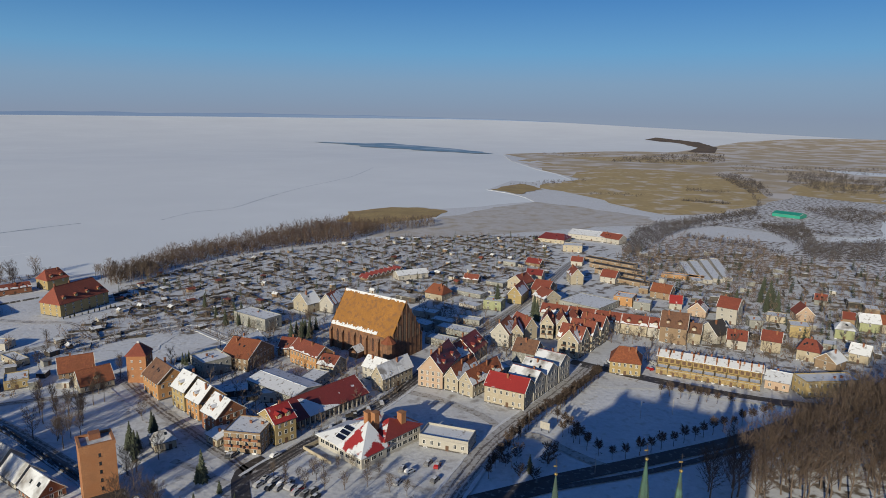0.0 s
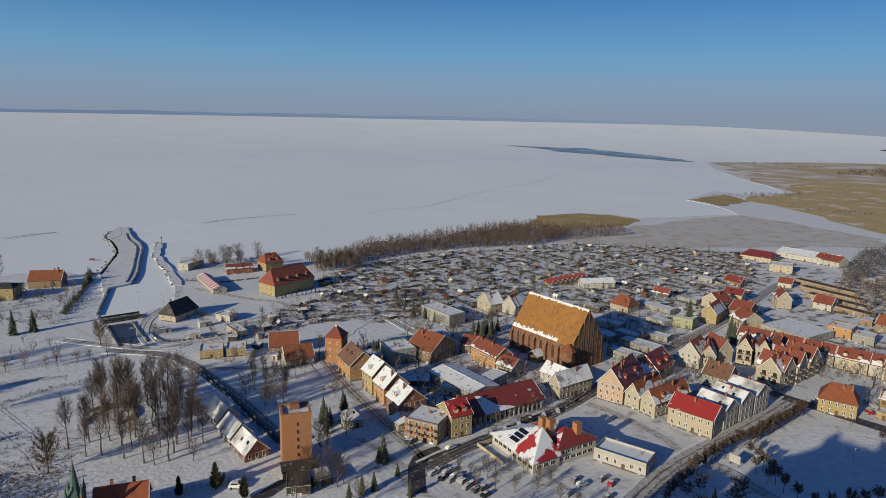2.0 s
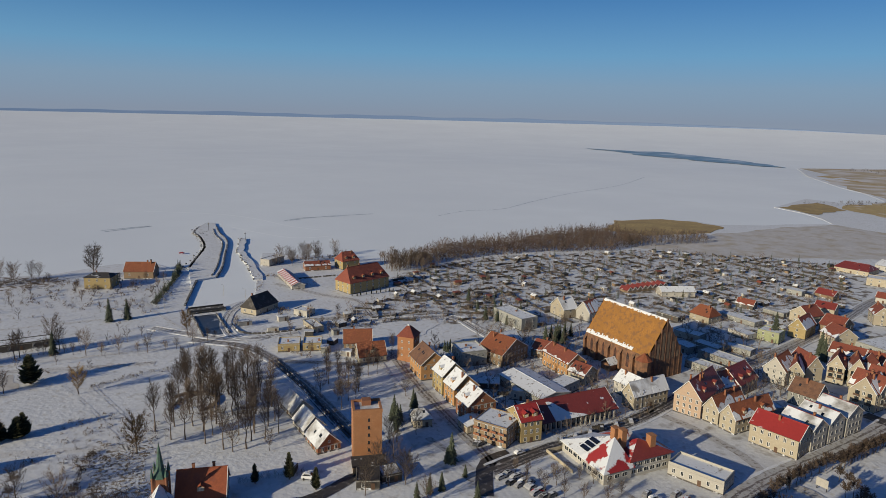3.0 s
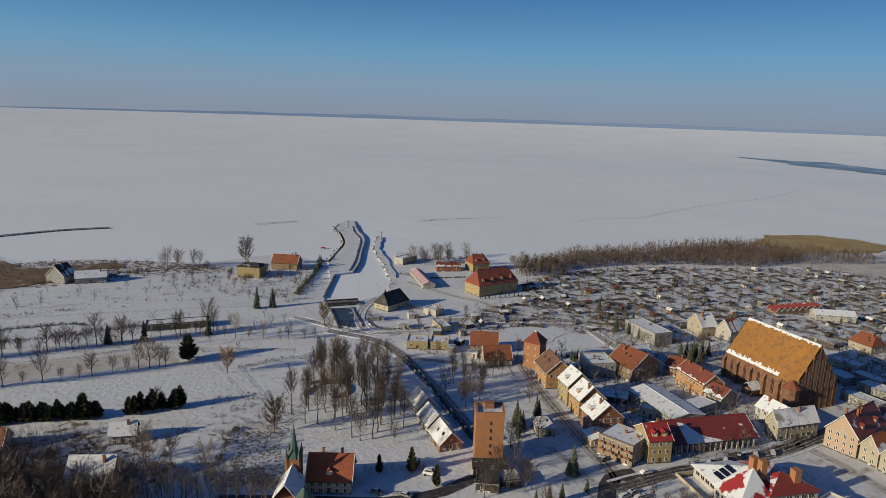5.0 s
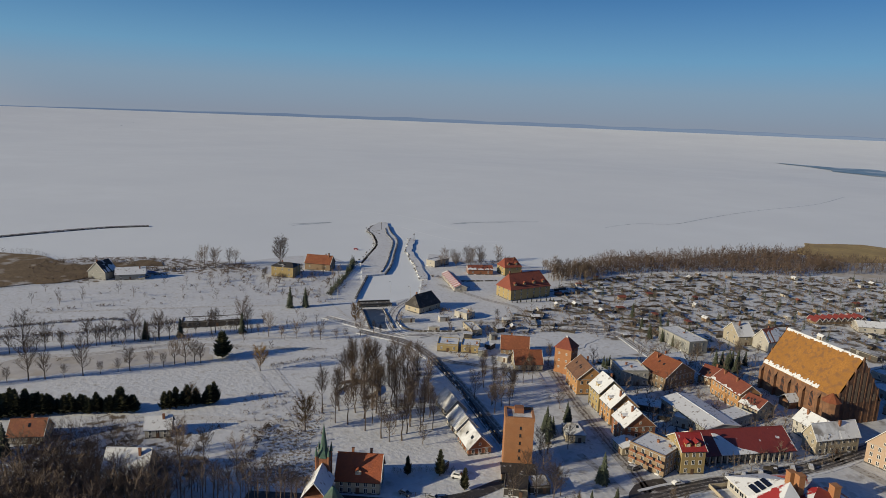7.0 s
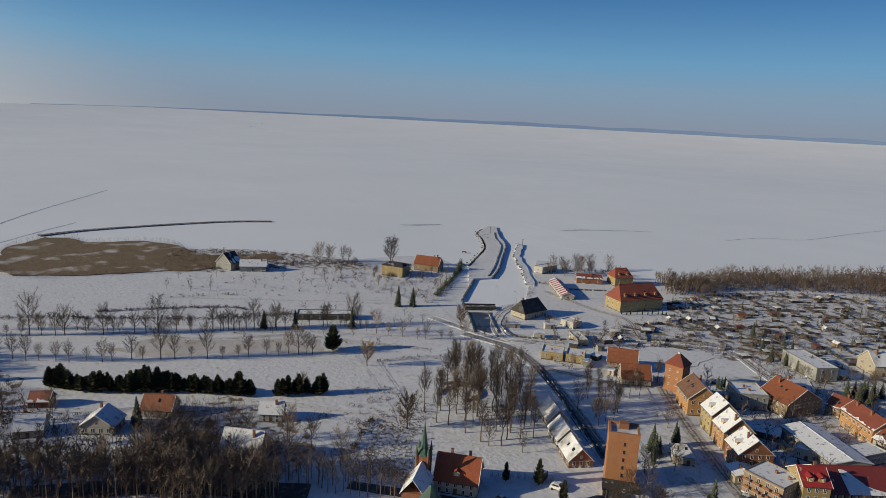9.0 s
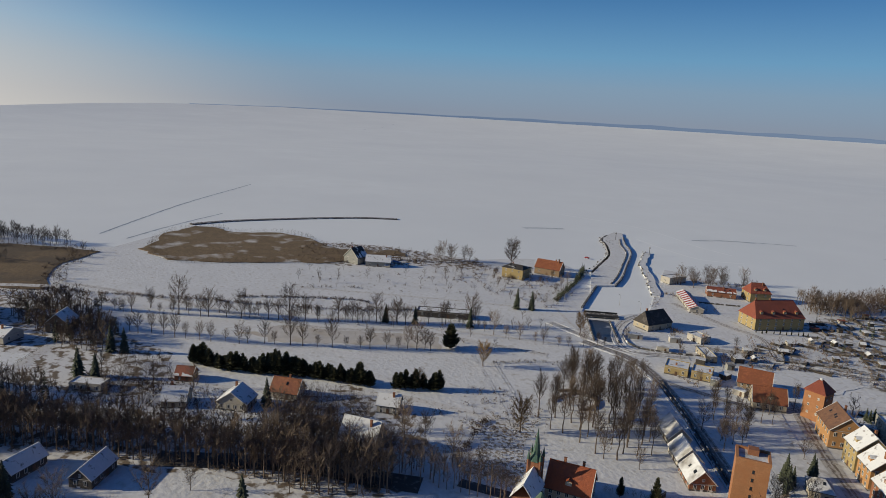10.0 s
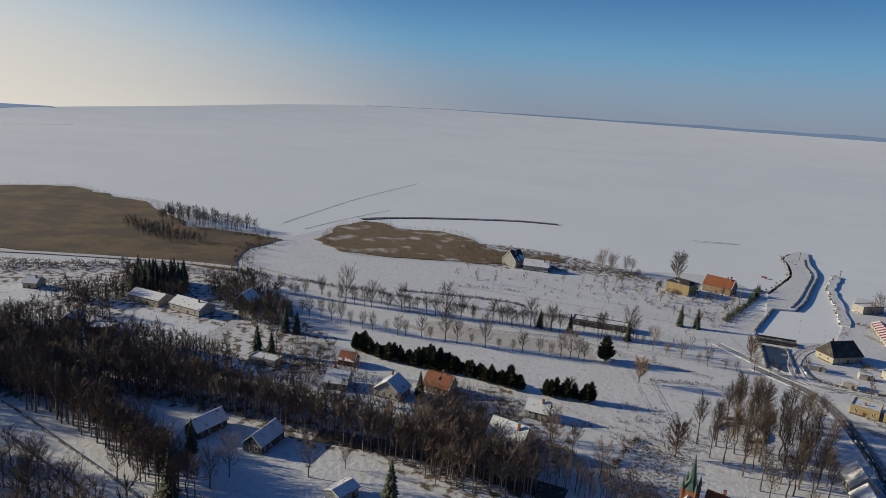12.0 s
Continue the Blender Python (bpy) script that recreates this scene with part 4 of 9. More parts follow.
ribbon("path_4", [(-292.5, 38.1), (-253, 92.4), (-236.5, 125.5), (-207.1, 149), (-187.2, 161)], 4, 0.1, M["path"], "trodden path in snow", "road")
ribbon("road_10", [(-223.2, 29.9), (-199.7, 70.7), (-181.7, 89.1), (-168.8, 103.6)], 10, 0.1, M["asphalt"], "dark road under bare trees", "road")


def tracks(pts, offsets, z, wide=0.9, material="wet"):
    """Dark wheel tracks that follow a street."""
    line = spline(pts, 5.0)
    for o in offsets:
        run = []
        for i, p in enumerate(line):
            d = (line[min(i + 1, len(line) - 1)] - line[max(i - 1, 0)]).normalized()
            run.append((p.x - d.y * o, p.y + d.x * o))
        ribbon("wheel_track", run, wide, z, M[material], "low bank of cleared snow beside a street" if material == "snow" else "wheel track on a snowy street", "snow bank" if material == "snow" else "track", rough=0.22, thick=0.25 if material == "snow" else 0.0)


MAIN_STREET = [(-64.7, 202), (-53.7, 221.2), (-40.2, 240.6), (-22.4, 268.6), (-5.9, 305.2), (22, 360.4), (43.7, 399.8), (71.5, 456), (99.7, 522.7), (122.6, 567.3)]
SQUARE_STREET = [(0.3, 187.1), (14.5, 219.7), (28.1, 242.5), (43.6, 263.7), (60.3, 287.9), (74.1, 309.4)]
ROW_STREET = [(-153.6, 293.2), (-121.7, 259.2), (-92.8, 231.7), (-72.9, 213.8), (-65.6, 205.5)]
STREAM_ROAD = [(-254.8, 258), (-225, 262.8), (-198.2, 254), (-159.9, 230.6), (-131.5, 210.7), (-102.9, 189.1)]
HARBOUR_ROAD = [(-288.7, 263.4), (-253.6, 265.9), (-228.8, 272), (-214.5, 301.2), (-191.8, 327.5), (-165.5, 349.7), (-144.9, 361.1), (-120.5, 343.2), (-99.9, 329.4)]
QUAY_ROAD = [(-289.8, 375.8), (-243, 366.7), (-214.5, 364.9), (-193, 342.9), (-178.9, 339)]
PROMENADE = [(-474.3, 11.8), (-427.8, 54.1), (-335.4, 126.2), (-306.8, 176), (-270.2, 205.7), (-246.1, 224.7)]
INN_LOOP = [(-277.2, 328.8), (-272.6, 311.0), (-262.6, 293.4), (-250.3, 280.3), (-239.3, 273.3), (-230.1, 273.5), (-221.2, 282.9), (-211.5, 294.2)]
YARD_LANE = [(-232.0, 259.0), (-212.3, 257.3), (-191.8, 255.3), (-177.7, 260.4), (-163.9, 265.3), (-150.5, 273.0), (-147.4, 287.9)]
ribbon("road_15", MAIN_STREET[:5], 6.5, 0.11, M["asphalt"], "dark wet stretch of the main street", "road", rough=0.5)
tracks(MAIN_STREET, (-2.1, -0.5, 1.6), 0.115, 0.9)
tracks(SQUARE_STREET, (-2.6, -0.9, 1.6), 0.125, 0.8)
tracks(ROW_STREET, (-0.8, 0.9), 0.135)
tracks(STREAM_ROAD, (-1.6, 0.2, 1.8), 0.135, 1.1)
tracks(HARBOUR_ROAD, (-1.0, 0.8), 0.145, 0.7)
tracks(QUAY_ROAD, (-0.9, 0.9), 0.155, 0.6)
tracks(PROMENADE, (-0.8, 0.8), 0.115, 0.35)
ribbon("road_13", INN_LOOP, 5.0, 0.125, M["path"], "snow-packed road round the inn", "road")
tracks(INN_LOOP, (-1.4, 0.5), 0.14, 0.5)
ribbon("road_14", YARD_LANE, 4.0, 0.118, M["slush"], "slushy lane before the yellow houses", "road")
tracks(YARD_LANE, (-0.7, 0.9), 0.13, 0.6)
tracks([(-261.8, 186.8), (-240.0, 178.8), (-218.5, 170.1), (-202.1, 164.1), (-188.1, 156.1)], (0.0, 1.4), 0.1, 0.3, "path")
tracks([(-249.6, 191.5), (-233.0, 184.6), (-214.7, 177.3), (-198.6, 170.9)], (0.0, 1.5), 0.105, 0.3, "path")
ribbon("path_21", [(308.1, 598.1), (398.4, 681.5)], 14, 0.3, M["snow"], "snowy track between belts of trees", "road")
ribbon("path_20", [(-339.4, 302.0), (-309.2, 286.0), (-278.7, 272.5), (-257.0, 265.7)], 2.0, 0.1, M["path"], "trodden path to the bridge", "path")
for bank, off, w in ((MAIN_STREET, (-4.3, 4.3), 1.0), (SQUARE_STREET, (-4.8, 4.8), 1.2), (STREAM_ROAD, (-3.4,), 1.0), (HARBOUR_ROAD, (-3.2, 3.2), 0.9), (INN_LOOP, (-2.9, 2.9), 0.8)):
    tracks(bank, off, 0.26, w, "snow")
ribbon("ice_crack", [(-455.5, 608.9), (-449.4, 640.6), (-420.1, 673.8)], 1.6, -0.33, M["crack"], "thin dark crack in the lagoon ice", "crack", rough=0.6)
ribbon("ice_track", [(-352.9, 543.0), (-334.1, 530.1), (-318.0, 505.0)], 1.6, -0.33, M["track"], "pale sledge track over the lagoon ice", "track", rough=0.4)
sheet("water_lead", [(-531.2, 2765.5), (-303.4, 2441.2), (-88.9, 2261.4), (78.4, 2102.1), (167, 2091.1), (27.6, 2363.3), (-147.4, 2618.1), (-224.7, 2747.6), (-337.2, 2714.9)], 1.2, M["water"], "strip of open blue water in the ice", "water", "structure")
ribbon("ice_crack", [(-321.4, 740.2), (-306.3, 803.4), (-273.1, 841.3), (-257.8, 948.1), (-233.8, 1085.4), (-182, 1282.2), (-161.9, 1505.2)], 1.3, -0.33, M["crack"], "thin dark crack in the lagoon ice", "crack", rough=0.6)
ribbon("ice_crack", [(-571.1, 464.6), (-552.4, 509.1)], 2, -0.33, M["crack"], "thin dark crack in the lagoon ice", "crack", rough=0.6)
ribbon("ice_crack", [(-452.4, 615.9), (-434.8, 661.3), (-396.6, 711.5)], 2, -0.33, M["crack"], "thin dark crack in the lagoon ice", "crack", rough=0.6)
ribbon("ice_crack", [(-3325, 1552.3), (-3974.4, 2001.8), (-5542, 2935.9)], 10, -0.33, M["crack"], "thin dark crack in the lagoon ice", "crack", rough=0.6)
ribbon("ice_crack", [(-636.4, 46.7), (-703.2, 86.7), (-813, 155.9), (-974, 273.6)], 1.8, -0.33, M["crack"], "thin dark crack in the lagoon ice", "crack", rough=0.6)
ribbon("ice_crack", [(-610, 65.3), (-662.3, 110.5), (-723.4, 171.9)], 1.8, -0.33, M["crack"], "thin dark crack in the lagoon ice", "crack", rough=0.6)
ribbon("ice_crack", [(-562.6, 462.3), (-549.8, 509.3)], 2, -0.33, M["crack"], "thin dark crack in the lagoon ice", "crack", rough=0.6)
ribbon("ice_track", [(-637.7, 581.2), (-583.6, 600.2), (-535.8, 610.6), (-485.7, 603.2), (-431.6, 584.8), (-385.9, 580.2)], 1.6, -0.33, M["track"], "pale sledge track over the lagoon ice", "track", rough=0.4)
ribbon("ice_track", [(-479.9, 548.6), (-428.7, 534.7), (-383.3, 530.4), (-357.8, 558.1)], 1.6, -0.33, M["track"], "pale sledge track over the lagoon ice", "track", rough=0.4)
ribbon("breakwater", [(-663.8, 128.3), (-673.5, 166.6), (-674.5, 217.5), (-671.5, 262.5), (-664.8, 307.4), (-647.6, 346.5)], 6, 0.6, M["stone"], "long dark stone breakwater in the ice", "breakwater", thick=2.2)
sheet("pier", [(-376.3, 381.5), (-401.6, 419.0), (-425.7, 452.4), (-462.0, 484.8), (-484.4, 501.0), (-501.8, 526.8), (-514.0, 550.5), (-505.4, 554.0), (-487.4, 536.3), (-459.4, 509.6), (-424.4, 480.3), (-384.0, 431.0), (-354.8, 394.6), (-338.4, 369.8), (-343.5, 354.8), (-330.5, 336.8)], 0.9, M["snow"], "snowy stone mole of the harbour", "pier", "structure", 2.2)
ribbon("path_5", [(27.7, 238.7), (37.3, 235.7), (46.4, 225.4), (56.7, 215.2), (65.4, 208.6)], 4, 0.09, M["slush"], "trodden path across the snowy square", "path")
ribbon("path_6", [(73, 304.2), (92.7, 290.9), (116.9, 277.6), (142.7, 267.8)], 3, 0.2, M["path"], "snowy pavement beside the square", "pavement")
ribbon("path_7", [(41.9, 252.4), (55.1, 273.9), (69.1, 292.2)], 3.5, 0.1, M["path"], "snowy pavement beside the street", "pavement")
ribbon("path_8", [(-20.6, 277.7), (-2.6, 269.2), (16.3, 253.2), (22.6, 243.3)], 4, 0.11, M["slush"], "trodden pavement before the gable houses", "pavement")
ribbon("path_9", [(-223.2, 314.6), (-211.3, 323.1), (-196.7, 339.4), (-179.5, 351.4), (-158.3, 365.4), (-144.9, 369.1)], 5, 0.1, M["slush"], "slushy lane beside the allotments", "road")
ribbon("path_10", [(-144.9, 369.1), (-127.3, 351.5), (-108.8, 342.8), (-92.4, 338.8)], 5, 0.105, M["slush"], "slushy lane behind the town", "road")
ribbon("path_13", [(-364.1, 127.5), (-326.4, 165.4), (-289.6, 207.6), (-256.5, 242.2)], 2.4, 0.09, M["path"], "trodden path between rows of trees", "path")
ribbon("path_14", [(-415.9, 147.1), (-383.5, 188.9), (-354.8, 226.6), (-324.6, 262.9)], 3, 0.09, M["path"], "trodden lane in the snow", "path")
sheet("ground_scrub_2", [(-253.1, 96.6), (-251.9, 114.6), (-240.7, 122.2), (-223, 110.5), (-231.1, 98.5)], 0.05, M["scrub"], "brown weeds in snow", "scrub", "structure")
sheet("ground_grass", [(-343.1, 105.6), (-341.0, 118.7), (-317.4, 149.4), (-292.9, 186.0), (-275.4, 176.1), (-294.0, 148.3), (-309.6, 120.4), (-320.5, 97.9)], 0.05, M["meadow"], "frosted grass showing through thin snow", "meadow", "structure")
sheet("ground_lawn", [(-202.7, 339.2), (-166.9, 348.1), (-146.7, 360.7), (-148.4, 341.3), (-148.3, 319.6), (-165.2, 307.3)], 0.08, M["snow"], "smooth snowy meadow beside the lane", "meadow", "structure")
ribbon("road_11", [(-164.6, 116.2), (-141.5, 133.4), (-121, 148.4), (-109.9, 164.1), (-106.7, 176.5), (-100.1, 184.2)], 5, 0.1, M["asphalt"], "dark road below the park", "road")
ribbon("path_15", [(-95.1, 213.8), (-83, 207.2), (-71.1, 199.2)], 3, 0.1, M["slush"], "trodden path beside firs", "path")
ribbon("path_16", [(-155.1, 281.1), (-117.6, 243.2), (-94.8, 222.8), (-80.1, 207.9)], 2.5, 0.11, M["path"], "snowy pavement beside the street", "pavement")
# The dark scrub colour stands for leaf litter and for shade.
sheet("ground_hill", [(99.4, 189.3), (113.5, 213.5), (137.5, 230.3), (161.9, 242.3), (183, 251.2), (220.3, 253.8), (166.1, 184.7), (96.7, 183.2)], 0.06, M["scrub"], "leafy hillside ground darkened for shade, with patches of snow", "ground", "structure")
ribbon("road_12", [(23.1, 192.3), (41.9, 200.3), (73.5, 210.6), (117.9, 229.8), (143.6, 241.8)], 2.6, 0.12, M["asphalt"], "narrow dark lane beside the wide road", "road")
sheet("ground_gardens_5", [(-210.5, 332.1), (-212, 351.1), (-200.1, 390.6), (-161.8, 420), (-123.1, 429.8), (-114.7, 388.9), (-135.8, 353.7), (-171.7, 335.1), (-190.5, 315.1)], 0.055, M["garden"], "snowy plots with dark beds near the harbour road", "garden", "structure")
ribbon("path_17", [(-53.7, 221.2), (-36.4, 216.8), (-15.2, 204.9), (-3.4, 194.9)], 2, 0.09, M["slush"], "trodden path by the car park", "path")
ribbon("path_18", [(-2.3, 247.6), (13.2, 236), (19.2, 227.3)], 3, 0.09, M["path"], "snowy path across the forecourt", "path")

# ---- houses of the town ----
BALCONIES = []
house(90.0, 304.2, -17.9, 14.4, 13.0, 6.5, 5.5, "yellow", "roof_orange", "yellow two-storey villa with orange-brown tiled roof", hip=4.0, floors=2, chimneys=2)
house(2.6, 228.2, -18.8, 19.2, 10.0, 4.2, 0, "white", "roof_snow", "long low white pavilion with snowy flat roof", flat=True, floors=1, chimneys=0, parapet=1.0)
house(-0.9, 291.1, 70.0, 24.0, 11.8, 8.5, 7, "pink", "roof_maroon", "salmon rendered gable house with dark red tiled roof", floors=3, chimneys=3, dormers=2, dormer_side=0)
house(9.4, 285.3, 60.0, 20.0, 7.0, 6.5, 5, "cream", "roof_orange", "cream gable house with orange tiled roof beside the salmon house", chimneys=2)
house(18.2, 280.9, 52.0, 24.0, 7.4, 6.5, 5, "cream", "roof_orange", "cream gable house with a long orange roof", chimneys=2, dormers=2)
house(29.5, 267.0, -27.4, 18.2, 12.0, 8, 4.2, "cream", "roof_bright", "cream corner house with bright red roof and red shop band", floors=2, chimneys=1)
house(23.0, 283.6, 1.8, 8.5, 9.0, 5, 0, "white", "roof_snow", "low white annex with flat snowy roof", flat=True, chimneys=0, floors=1)
house(37.7, 274.4, 144.6, 13.0, 10.1, 9, 3.6, "white", "roof_maroon", "white three-storey apartment house with dark red roof on a street", floors=3, roof2='roof_old', group='white apartment houses')
house(44.7, 284.3, 144.6, 13.0, 10.8, 9, 3.6, "white", "roof_maroon", "white three-storey apartment house with dark red roof on a street", floors=3, roof2='roof_old', group='white apartment houses')
house(52.3, 294.9, 144.6, 13.0, 11.6, 9, 3.6, "white", "roof_maroon", "white three-storey apartment house with dark red roof on a street", floors=3, roof2='roof_old', group='white apartment houses')
house(22.2, 293.7, 37.6, 21.2, 9.0, 4, 0, "white", "roof_snow", "long low white wing with snowy flat roof", flat=True, floors=1, chimneys=0)
house(6.1, 308.6, 51.1, 18.2, 12.0, 6, 5, "cream", "roof_maroon", "cream house with dark maroon roof behind the gable row", dormers=2, chimneys=2)
house(13.4, 320.3, 63.0, 16.9, 14.0, 6, 6, "pink", "roof_maroon", "house with dark maroon roof on the main street", dormers=2)
house(33.9, 341.9, 66.8, 15.0, 10.2, 7.5, 6, "white", "roof_orange", "white gable house with orange tiled roof", floors=3)
house(40.7, 344.1, 84.8, 14.0, 7.0, 7, 5, "cream", "roof_red", "cream apartment house with red tiled roof", floors=3)
house(45.8, 353.1, 118.4, 14.0, 8.4, 7, 5.5, "cream", "roof_red", "cream apartment house with balconies and red roof", floors=3)
house(43.6, 316.6, -28.9, 11.8, 12.0, 6, 5, "grey", "roof_brown", "grey house with brown tiled roof", roof2='roof_red_snow')
house(59.5, 355.0, 77.0, 14.0, 7.2, 9, 5.5, "cream", "roof_red", "cream apartment house with gabled red roof half under snow", floors=3, dormers=1, roof2='roof_red_snow', group='gabled apartment houses')
house(67.4, 354.1, 84.3, 14.0, 6.8, 9, 5.5, "cream", "roof_red", "cream apartment house with gabled red roof half under snow", floors=3, dormers=1, roof2='roof_red_snow', group='gabled apartment houses')
house(74.0, 353.0, 92.2, 14.0, 6.3, 9, 5.5, "cream", "roof_red", "cream apartment house with gabled red roof half under snow", floors=3, dormers=1, roof2='roof_red_snow', group='gabled apartment houses')
house(68.6, 325.9, 57.4, 13.0, 9.9, 9, 6, "cream", "roof_red_snow", "cream gabled apartment house with red tiles and snow", floors=3, chimneys=2, group='gabled apartment houses')
house(69.0, 328.3, 142.5, 13.0, 10.6, 9, 6, "cream", "roof_red_snow", "cream gabled apartment house with red tiles and snow", floors=3, chimneys=2, group='gabled apartment houses')
house(76.1, 337.3, 147.7, 13.0, 10.4, 9, 6, "cream", "roof_red_snow", "cream gabled apartment house with red tiles and snow", floors=3, chimneys=2, group='gabled apartment houses')
house(83.8, 347.6, 144.9, 13.0, 11.4, 9, 6, "cream", "roof_red_snow", "cream gabled apartment house with red tiles and snow", floors=3, chimneys=2, group='gabled apartment houses')
house(68.3, 381.3, -25.0, 16.0, 11.0, 6.5, 4, "white", "roof_red_snow", "terraced white house with red tiled roof and snow patches", floors=2, dormers=2, group='terraced houses')
house(83.0, 374.4, -25.0, 15.4, 11.0, 6.5, 4, "cream", "roof_red_snow", "terraced white house with red tiled roof and snow patches", floors=2, dormers=2, group='terraced houses')
house(97.1, 367.8, -25.0, 14.9, 11.0, 6.5, 4, "white", "roof_red_snow", "terraced white house with red tiled roof and snow patches", floors=2, dormers=2, group='terraced houses')
house(110.8, 361.4, -25.0, 14.4, 11.0, 6.5, 4, "cream", "roof_red_snow", "terraced white house with red tiled roof and snow patches", floors=2, dormers=2, group='terraced houses')
house(124.1, 355.3, -25.0, 14.0, 11.0, 6.5, 4, "white", "roof_red_snow", "terraced white house with red tiled roof and snow patches", floors=2, dormers=2, group='terraced houses')
house(136.9, 349.3, -25.0, 13.5, 11.0, 6.5, 4, "cream", "roof_brown", "terraced white house with red tiled roof and snow patches", floors=2, dormers=2, group='terraced houses')
house(129.4, 350.2, -25.0, 13.9, 16.0, 9.5, 6.5, "tan", "roof_brown", "large tan house with steep brown roof", floors=3, dormers=2, chimneys=2)
house(151.6, 350.2, 32.0, 12.0, 12.7, 5.5, 6, "white", "roof_dark", "white gable house with dark roof")
house(175.0, 385.6, -38.2, 11.8, 13.0, 10, 5, "white", "roof_red", "tall white house with red tiled roof", floors=3, roof2='roof_red')
house(151.2, 437.6, -36.7, 13.2, 11.0, 5, 4.5, "tan", "roof_orange", "house with orange tiled roof")
house(151.5, 412.4, -16.7, 7.6, 9.0, 4.5, 4, "white", "roof_bright", "small house with bright red roof")
house(160.2, 396.6, 59.6, 10.0, 10.7, 4.5, 5, "pink", "roof_red", "pink gable house with red roof")
house(159.8, 339.9, -24.2, 9.7, 10.0, 5.5, 4, "white", "roof_red", "white house with red roof and balcony")
house(176.7, 336.0, -30.2, 9.5, 11.0, 6.5, 4, "cream", "roof_red", "cream house with red tiled roof")
house(190.0, 323.2, -35.6, 10.3, 11.0, 6, 4.5, "cream", "roof_red", "cream house with red hipped roof", hip=3.0)
house(203.6, 359.8, -19.6, 10.3, 11.0, 7, 0, "yellow", "roof_snow", "yellow house with flat snowy roof", flat=True)
house(222.3, 390.7, 79.8, 11.0, 10.2, 5, 5, "pink", "roof_red", "small pink house with red tiled roof")
house(228.8, 358.1, -27.3, 9.6, 11.0, 6, 3, "green", "roof_old", "greenish house with snowy grey roof", hip=3.0)
house(250.6, 371.4, -21.0, 10.2, 11.0, 6, 4, "green", "roof_snow", "green house with snowy roof")
house(261.8, 367.9, -18.3, 11.3, 11.0, 6, 4, "cream", "roof_orange", "cream house with orange roof")
house(186.0, 375.7, -13.3, 7.7, 10.0, 5, 0, "grey", "roof_snow", "grey flat-roofed house among gardens", flat=True)
house(204.7, 387.2, -28.3, 10.8, 10.0, 4, 0, "cream", "roof_snow", "long cream flat-roofed house among gardens", flat=True)
house(193.5, 310.2, 33.9, 10.0, 10.3, 5, 4, "tan", "roof_old", "tan gable house with old grey roof")
house(215.2, 320.9, -43.0, 8.8, 10.0, 5, 4, "cream", "roof_snow", "house with snowy roof in the shade")
house(120.8, 420.2, -29.4, 12.2, 12.0, 6, 0, "ochre", "roof_snow", "ochre block with flat snowy roof", flat=True)
house(129.8, 410.4, -25.4, 10.6, 10.0, 5, 0, "grey", "roof_snow", "grey flat-roofed house among gardens", flat=True)
house(125.3, 478.8, -33.3, 11.3, 10.0, 5, 4, "white", "roof_red", "white house with red tiled roof")
house(50.7, 425.3, 67.4, 18.0, 9.3, 6.5, 5.5, "yellow", "roof_red", "yellow gable house with red roof on the main street")
house(55.9, 455.6, 47.3, 13.0, 14.0, 6, 5, "cream", "roof_red", "house with red tiled roof on the main street")
house(69.3, 478.9, -21.7, 12.0, 10.0, 6, 3, "cream", "roof_maroon", "cream house with dark red roof")
house(70.1, 440.0, 148.7, 12.0, 17.2, 5.5, 5, "tan", "roof_red", "tan house with red roof", dormers=2)
house(68.6, 418.1, 119.8, 12.0, 14.0, 5.5, 5, "cream", "roof_red_snow", "cream house with red roof and snow")
house(98.3, 475.4, 92.9, 14.0, 9.2, 7, 5, "cream", "roof_red_snow", "cream gabled house with snowy red roof", floors=3)
house(95.6, 413.2, -42.1, 28.7, 26.0, 4, 0, "grey", "roof_snow", "large grey workshop with flat snowy roof", flat=True, chimneys=0, floors=1)
house(33.4, 406.4, -22.3, 11.7, 10.0, 6, 0, "green", "roof_snow", "olive flat-roofed house in gardens", flat=True)
house(-2.7, 429.6, -33.8, 13.8, 12.0, 4.5, 5, "cream", "roof_orange", "cream bungalow with orange hipped roof", hip=3.0, floors=1)
house(110.2, 639.3, -28.7, 26.6, 22.0, 4, 4, "cream", "roof_maroon", "long market hall with maroon roof", hip=4.0, floors=1, chimneys=0)
house(119.3, 593.2, -13.3, 17.2, 14.0, 6, 0, "cream", "roof_snow", "cream flat-roofed shop on a street", flat=True, chimneys=0)
house(153.9, 653.0, -32.7, 49.7, 24.0, 5, 3, "white", "roof_snow", "long white warehouse with snowy roof", floors=1, chimneys=0)
house(167.0, 636.9, -46.4, 22.3, 14.0, 5, 4, "white", "roof_red", "white house with red tiled roof")
house(435.0, 821.0, -49.8, 33.5, 20.0, 4.5, 2, "roof_green", "roof_green", "bright green sheet-metal hall beyond fields", floors=1, chimneys=0, windows=False)
house(140.5, 538.4, -43.9, 45.6, 8.0, 3.2, 0, "tan", "roof_dark", "row of grey garages with snowy roofs", flat=True, floors=1, step=3.0, chimneys=0, group='garage rows')
house(138.7, 516.2, -43.5, 42.4, 8.0, 3.2, 0, "tan", "roof_dark", "row of grey garages with snowy roofs", flat=True, floors=1, step=3.0, chimneys=0, group='garage rows')
house(137.1, 495.7, -43.3, 39.5, 8.0, 3.2, 0, "tan", "roof_dark", "row of grey garages with snowy roofs", flat=True, floors=1, step=3.0, chimneys=0, group='garage rows')
